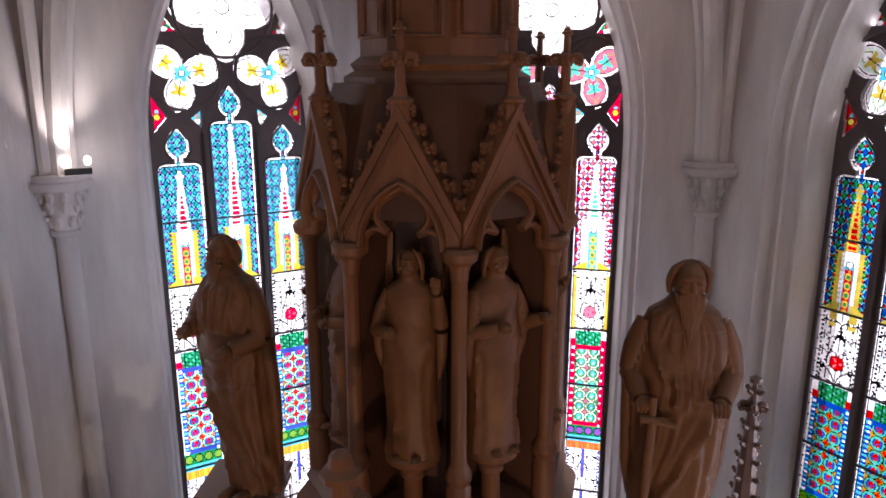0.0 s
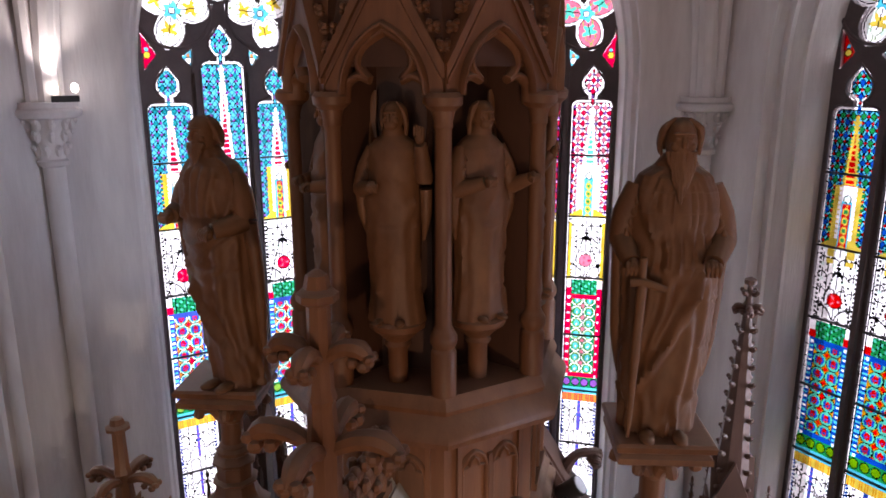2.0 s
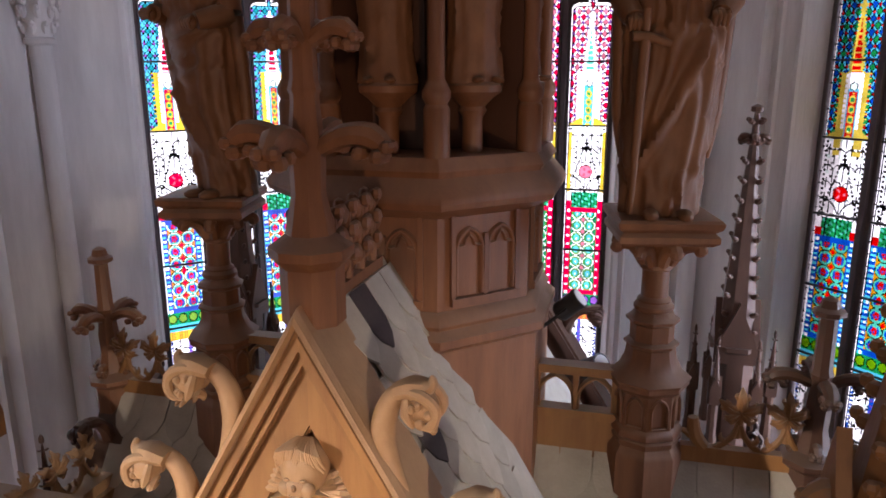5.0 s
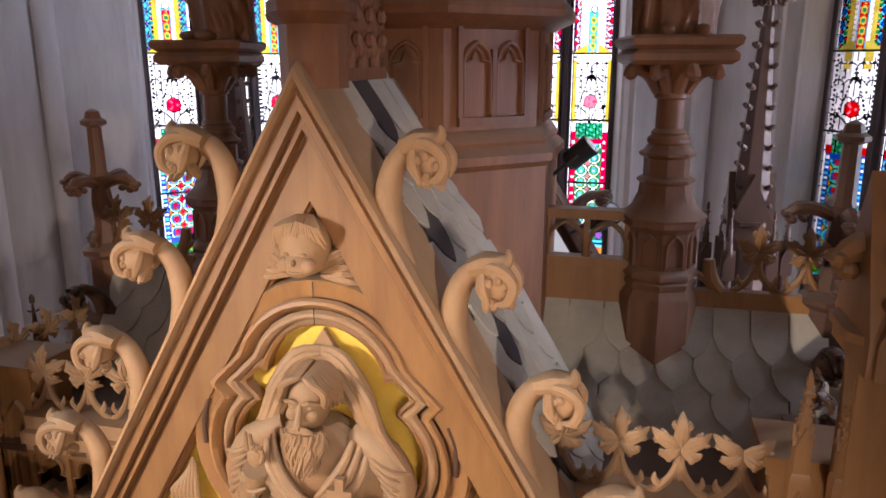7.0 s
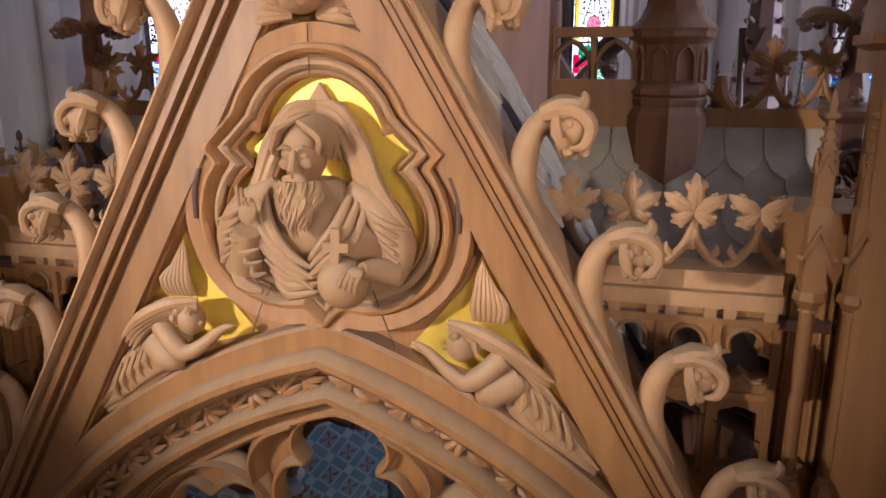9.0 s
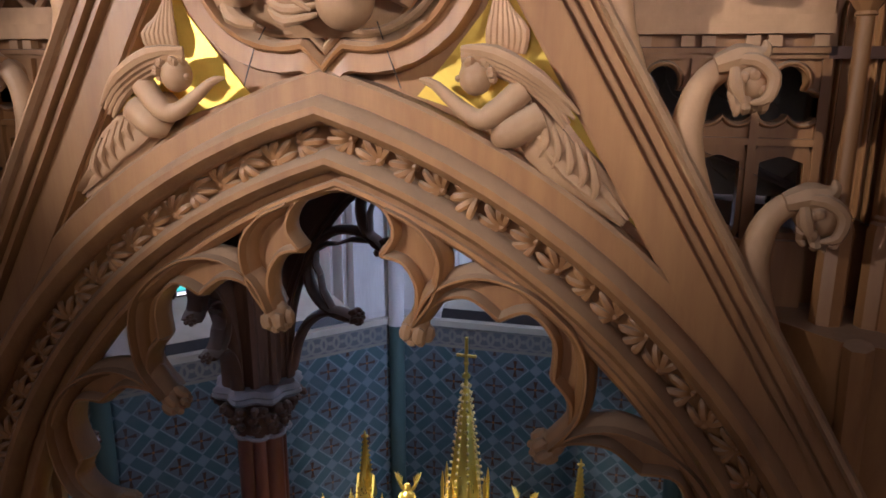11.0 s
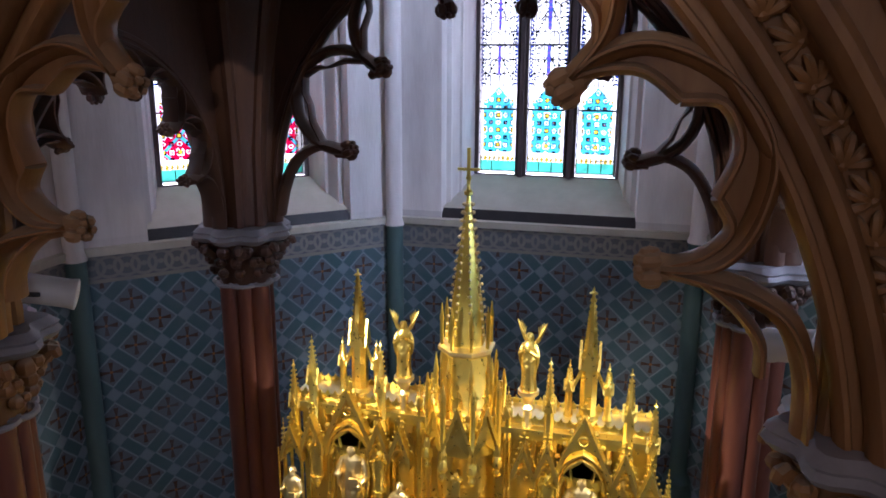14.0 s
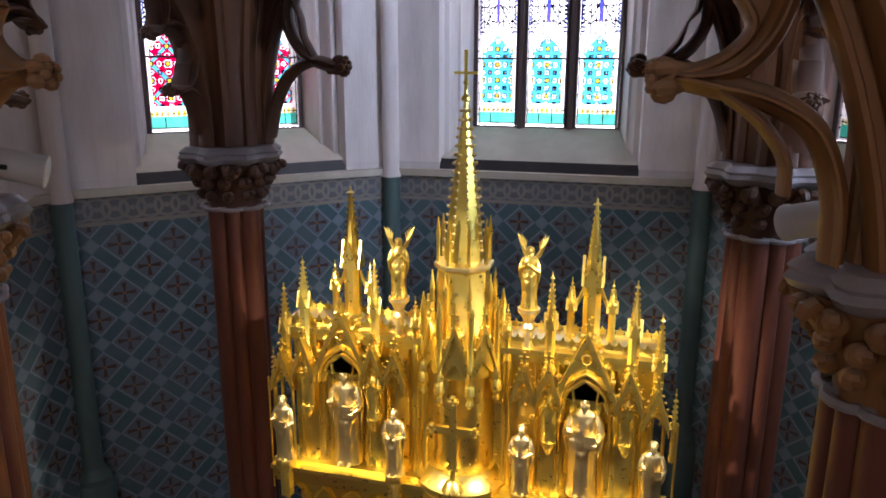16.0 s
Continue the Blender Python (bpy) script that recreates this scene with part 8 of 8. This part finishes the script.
for s in (-1, 1):
    # tall pinnacle behind the large niche, with flyers
    small_spire(s * 0.85, 0.24, 3.62, 4.08, 4.6, 0.062)
    for e in (-1, 1):
        small_spire(s * 0.85 + e * 0.135, 0.24, 3.62, 3.86, 4.06, 0.026)
        gold("flyer", Shape().tube([(s * 0.85 + e * 0.125, 0.24, 3.82), (s * 0.85 + e * 0.09, 0.24, 3.9), (s * 0.85 + e * 0.05, 0.24, 4.0)], 0.014, 6))
    gold_gable(s * 0.85, 0.24, 3.22, 0.27, 3.75, 0.0)
    # niche: rounded back, side piers of slim shafts
    # bulging shell, added to catch lamp light in the shadowed niche head
    shell = Shape()
    for k in range(5):
        u = radians(30 * k - 60)
        shell.ball((s * 0.85 + 0.1 * math.sin(u), 0.105, 3.29), (0.055, 0.085, 0.14 + 0.07 * math.cos(u)), 10, 8)
    gold("niche_shell", shell)
    # added diffuse plate that brightens the niche back
    gold("niche_ground", Shape().box(s * 0.85 - 0.2, s * 0.85 + 0.2, 0.148, 0.157, 2.56, 3.52), "", LEAF)
    for k in range(7):
        u = math.pi * (k + 0.5) / 7
        gold("niche_rib", Shape().lathe([(0.03, 2.56), (0.03, 3.46), (0.012, 3.5)], 8, pose(s * 0.85 + 0.16 * math.cos(u), 0.15 - 0.05 * (1 - math.sin(u)), 0)))
    for x in (0.3, 0.335, 0.53, 0.57, 0.61, 0.65, 0.685, 1.015, 1.05, 1.09, 1.13, 1.17, 1.21, 1.28, 1.36):
        r = 0.02 if x in (0.57, 0.65, 1.05, 1.13) else 0.013
        gold("shaft", Shape().lathe([(r * 1.6, 2.56), (r * 1.6, 2.62), (r, 2.64), (r, 3.18), (r * 1.5, 3.2), (r * 1.7, 3.23), (r, 3.25)] if x > 0.45 else [(r * 1.6, 2.5), (r * 1.5, 2.62), (r, 2.64), (r, 3.42), (r * 1.6, 3.46), (r, 3.5)], 8, pose(s * x, 0.06, 0)))
    gold("pier", Shape().box(s * 0.61 - 0.055, s * 0.61 + 0.055, 0.04, 0.18, 2.56, 3.56))
    gold("pier", Shape().box(s * 1.12 - 0.055, s * 1.12 + 0.055, 0.04, 0.18, 2.56, 3.56))
    gold("pier", Shape().box(s * 0.45 - 0.06, s * 0.45 + 0.06, 0.1, 0.18, 2.56, 3.6))
    small_spire(s * 0.605, 0.02, 3.45, 3.8, 4.15, 0.034)
    small_spire(s * 1.135, 0.02, 3.45, 3.8, 4.13, 0.036)
    small_spire(s * 1.3, 0.04, 3.3, 3.58, 3.92, 0.034)
    small_spire(s * 1.42, 0.06, 2.9, 3.15, 3.42, 0.016)
    small_spire(s * 0.32, 0.04, 3.5, 3.7, 3.9, 0.02)
    gold("rod", Shape().lathe([(0.008, 2.3), (0.008, 3.2)], 6, pose(s * 1.44, 0.0, 0)))
    for x, apex in ((0.45, 3.5), (1.3, 3.42), (0.61, 3.52), (1.13, 3.52)):
        gold_gable(s * x, 0.085, apex - 0.24, 0.1, apex, -0.03, 0.01)
    for x, z in ((0.62, 2.98), (1.12, 3.03)):
        gold("bracket", Shape().lathe([(0.015, z - 0.1), (0.03, z - 0.06), (0.05, z - 0.02), (0.055, z)], 10, pose(s * x, -0.01, 0)))
    for x in (0.45, 1.3):
        gold("bracket", Shape().lathe([(0.05, 2.3), (0.05, 2.5), (0.075, 2.54), (0.08, 2.58), (0.07, 2.6)], 8, pose(s * x, -0.06, 0)))
    gold("angel_stand", Shape().lathe([(0.035, 3.6), (0.03, 3.72), (0.045, 3.74), (0.03, 3.77), (0.05, 3.82), (0.075, 3.85), (0.075, 3.875)], 12, pose(s * 0.45, 0.08, 0)), "", SILVER)
    make_statue("small gilded figure with raised wings on a stand", pose(s * 0.45, GY + 0.08, 3.875, 0, 0, -s * 10), 0.42, 21, GOLD, "pray", True, False, "gilded figures", 24)
    make_statue("gilded bearded figure with a book in a niche", pose(s * 0.85, GY + 0.06, 2.575), 0.76, 22 + (s > 0), SILVER, "book", group="gilded figures", n=32)
    make_statue("small gilded figure under a canopy", pose(s * 0.45, GY - 0.06, 2.6), 0.5, 25, SILVER, "cloak", group="gilded figures", n=24)
    make_statue("small gilded figure under a canopy", pose(s * 1.3, GY - 0.06, 2.6), 0.5, 26, SILVER, "book", group="gilded figures", n=24)
    make_statue("tiny gilded praying figure on a bracket", pose(s * 0.62, GY - 0.01, 2.98), 0.38, 27, GOLD, "pray", beard=False, group="gilded figures", n=20)
    make_statue("tiny gilded praying figure on a bracket", pose(s * 1.12, GY - 0.01, 3.03), 0.37, 28, GOLD, "pray", beard=False, group="gilded figures", n=20)

# the middle: a round throne for the cross, gabled crown, drum and spire
gold("throne_base", Shape().lathe([(0.3, 2.2), (0.3, 2.5), (0.33, 2.54), (0.33, 2.58), (0.27, 2.62), (0.24, 2.68)], 24, pose(0, 0.12, 0)))
gold("throne_back", Shape().lathe([(0.215, 2.66), (0.215, 3.4)], 32, pose(0, 0.16, 0)), "polished gilded round back")
for k in range(-3, 4):
    a = radians(45 * k - 90)
    x, y = 0.27 * math.cos(a), 0.12 + 0.27 * math.sin(a)
    m = pose(0, 0.12, 0) @ Matrix.Rotation(radians(45 * k), 4, "Z")
    if abs(k) in (1, 3):
        pass
    gold("gable_field", Shape().prism([(-0.1, 3.36), (-0.08, 3.42), (0.0, 3.5), (0.08, 3.42), (0.1, 3.36), (0.115, 3.44), (0, 3.76), (-0.115, 3.44)], -0.255, -0.235, m))
    for e in (-1, 1):
        gold("gable_rake", Shape().prism([(0, 3.79), (e * 0.125, 3.42), (e * 0.125, 3.37), (0, 3.72)], -0.275, -0.23, m))
        for j in range(5):
            t = (j + 0.6) / 5.2
            gold("gable_crocket", Shape().ball((e * (0.125 * t + 0.008), -0.25, 3.8 - 0.37 * t), 0.013, 6, 4, m))
    gold("gable_cross", Shape().box(-0.006, 0.006, -0.26, -0.245, 3.78, 3.9, m).box(-0.025, 0.025, -0.26, -0.245, 3.84, 3.855, m))
    c = m @ Matrix.Rotation(radians(22.5), 4, "Z")
    gold("pendant", Shape().lathe([(0.01, 3.2), (0.03, 3.23), (0.02, 3.27), (0.04, 3.3), (0.035, 3.36), (0.02, 3.38), (0.02, 3.8), (0.026, 3.82), (0.004, 3.95)], 8, c @ Matrix.Translation((0, -0.275, 0))))
    if abs(k) >= 2:
        gold("shaft", Shape().lathe([(0.022, 2.62), (0.016, 2.68), (0.016, 3.3), (0.026, 3.34)], 8, c @ Matrix.Translation((0, -0.265, 0))))
gold("crown", Shape().lathe([(0.24, 3.38), (0.24, 3.62), (0.2, 3.66), (0.175, 3.7), (0.175, 4.1), (0.2, 4.12)], 8, pose(0, 0.12, 0), math.pi / 8))
gold("collar", Shape().lathe([(0.2, 4.12), (0.205, 4.13), (0.205, 4.15), (0.16, 4.165)], 8, pose(0, 0.12, 0), math.pi / 8), "silvered collar", SILVER)
for k in range(8):
    a = radians(45 * k + 22.5)
    s_ = Shape().lathe([(0.016, 3.66), (0.016, 3.95), (0.02, 3.96), (0.02, 3.975), (0.003, 4.1)], 6, pose(0.215 * math.cos(a), 0.12 + 0.215 * math.sin(a), 0))
    gold("pinnacle", s_)
    gold("pinnacle", Shape().lathe([(0.014, 4.15), (0.014, 4.33), (0.019, 4.34), (0.003, 4.46)], 6, pose(0.175 * math.cos(a), 0.12 + 0.175 * math.sin(a), 0)))
gold("spire", Shape().lathe([(0.135, 4.15), (0.125, 4.3), (0.012, 5.2), (0.03, 5.21), (0.03, 5.23), (0.012, 5.25), (0.01, 5.3)], 8, pose(0, 0.12, 0), math.pi / 8))
knob = data_of(Shape().ball((0, 0, 0), 0.0125, 6, 4), SILVER)
for j in range(17):
    t = (j + 0.5) / 17.3
    q = 0.14 - 0.122 * t + 0.008
    for k in range(8):
        a = radians(45 * k + 22.5)
        part("spire_crocket", knob, None, retable, at=pose(q * math.cos(a), 0.12 + q * math.sin(a), 4.22 + 0.97 * t))
gold("spire_cross", Shape().box(-0.011, 0.011, 0.11, 0.13, 5.28, 5.52).box(-0.075, 0.075, 0.112, 0.128, 5.37, 5.388).ball((0, 0.12, 5.32), 0.02, 8, 5))
cross = Shape().prism([(-0.025, 2.75), (0.025, 2.75), (0.025, 3.02), (0.15, 3.02), (0.15, 3.07), (0.025, 3.07), (0.025, 3.26), (-0.025, 3.26), (-0.025, 3.07), (-0.15, 3.07), (-0.15, 3.02), (-0.025, 3.02)], -0.2, -0.17)
for x, z in ((-0.15, 3.045), (0.15, 3.045), (0, 3.26), (0, 2.76)):
    for a in range(4):
        cross.ball((x + 0.025 * math.cos(a * math.pi / 2), -0.185, z + 0.025 * math.sin(a * math.pi / 2)), 0.02, 7, 4)
cross.lathe([(0.08, 2.6), (0.05, 2.66), (0.02, 2.68), (0.02, 2.76)], 12, pose(0, -0.185, 0))
tagged(part("altar_cross", cross, GOLD, None, "", 35, pose(0, GY + 0.02, 0)), "bright gilded standing cross before the throne", "cross")
for e in (-1, 1):
    gold_gable(e * 0.0 + e * 0.001, 0.2 if e > 0 else 0.19, 2.1, 0.12, 2.5, -0.24, 0.014)
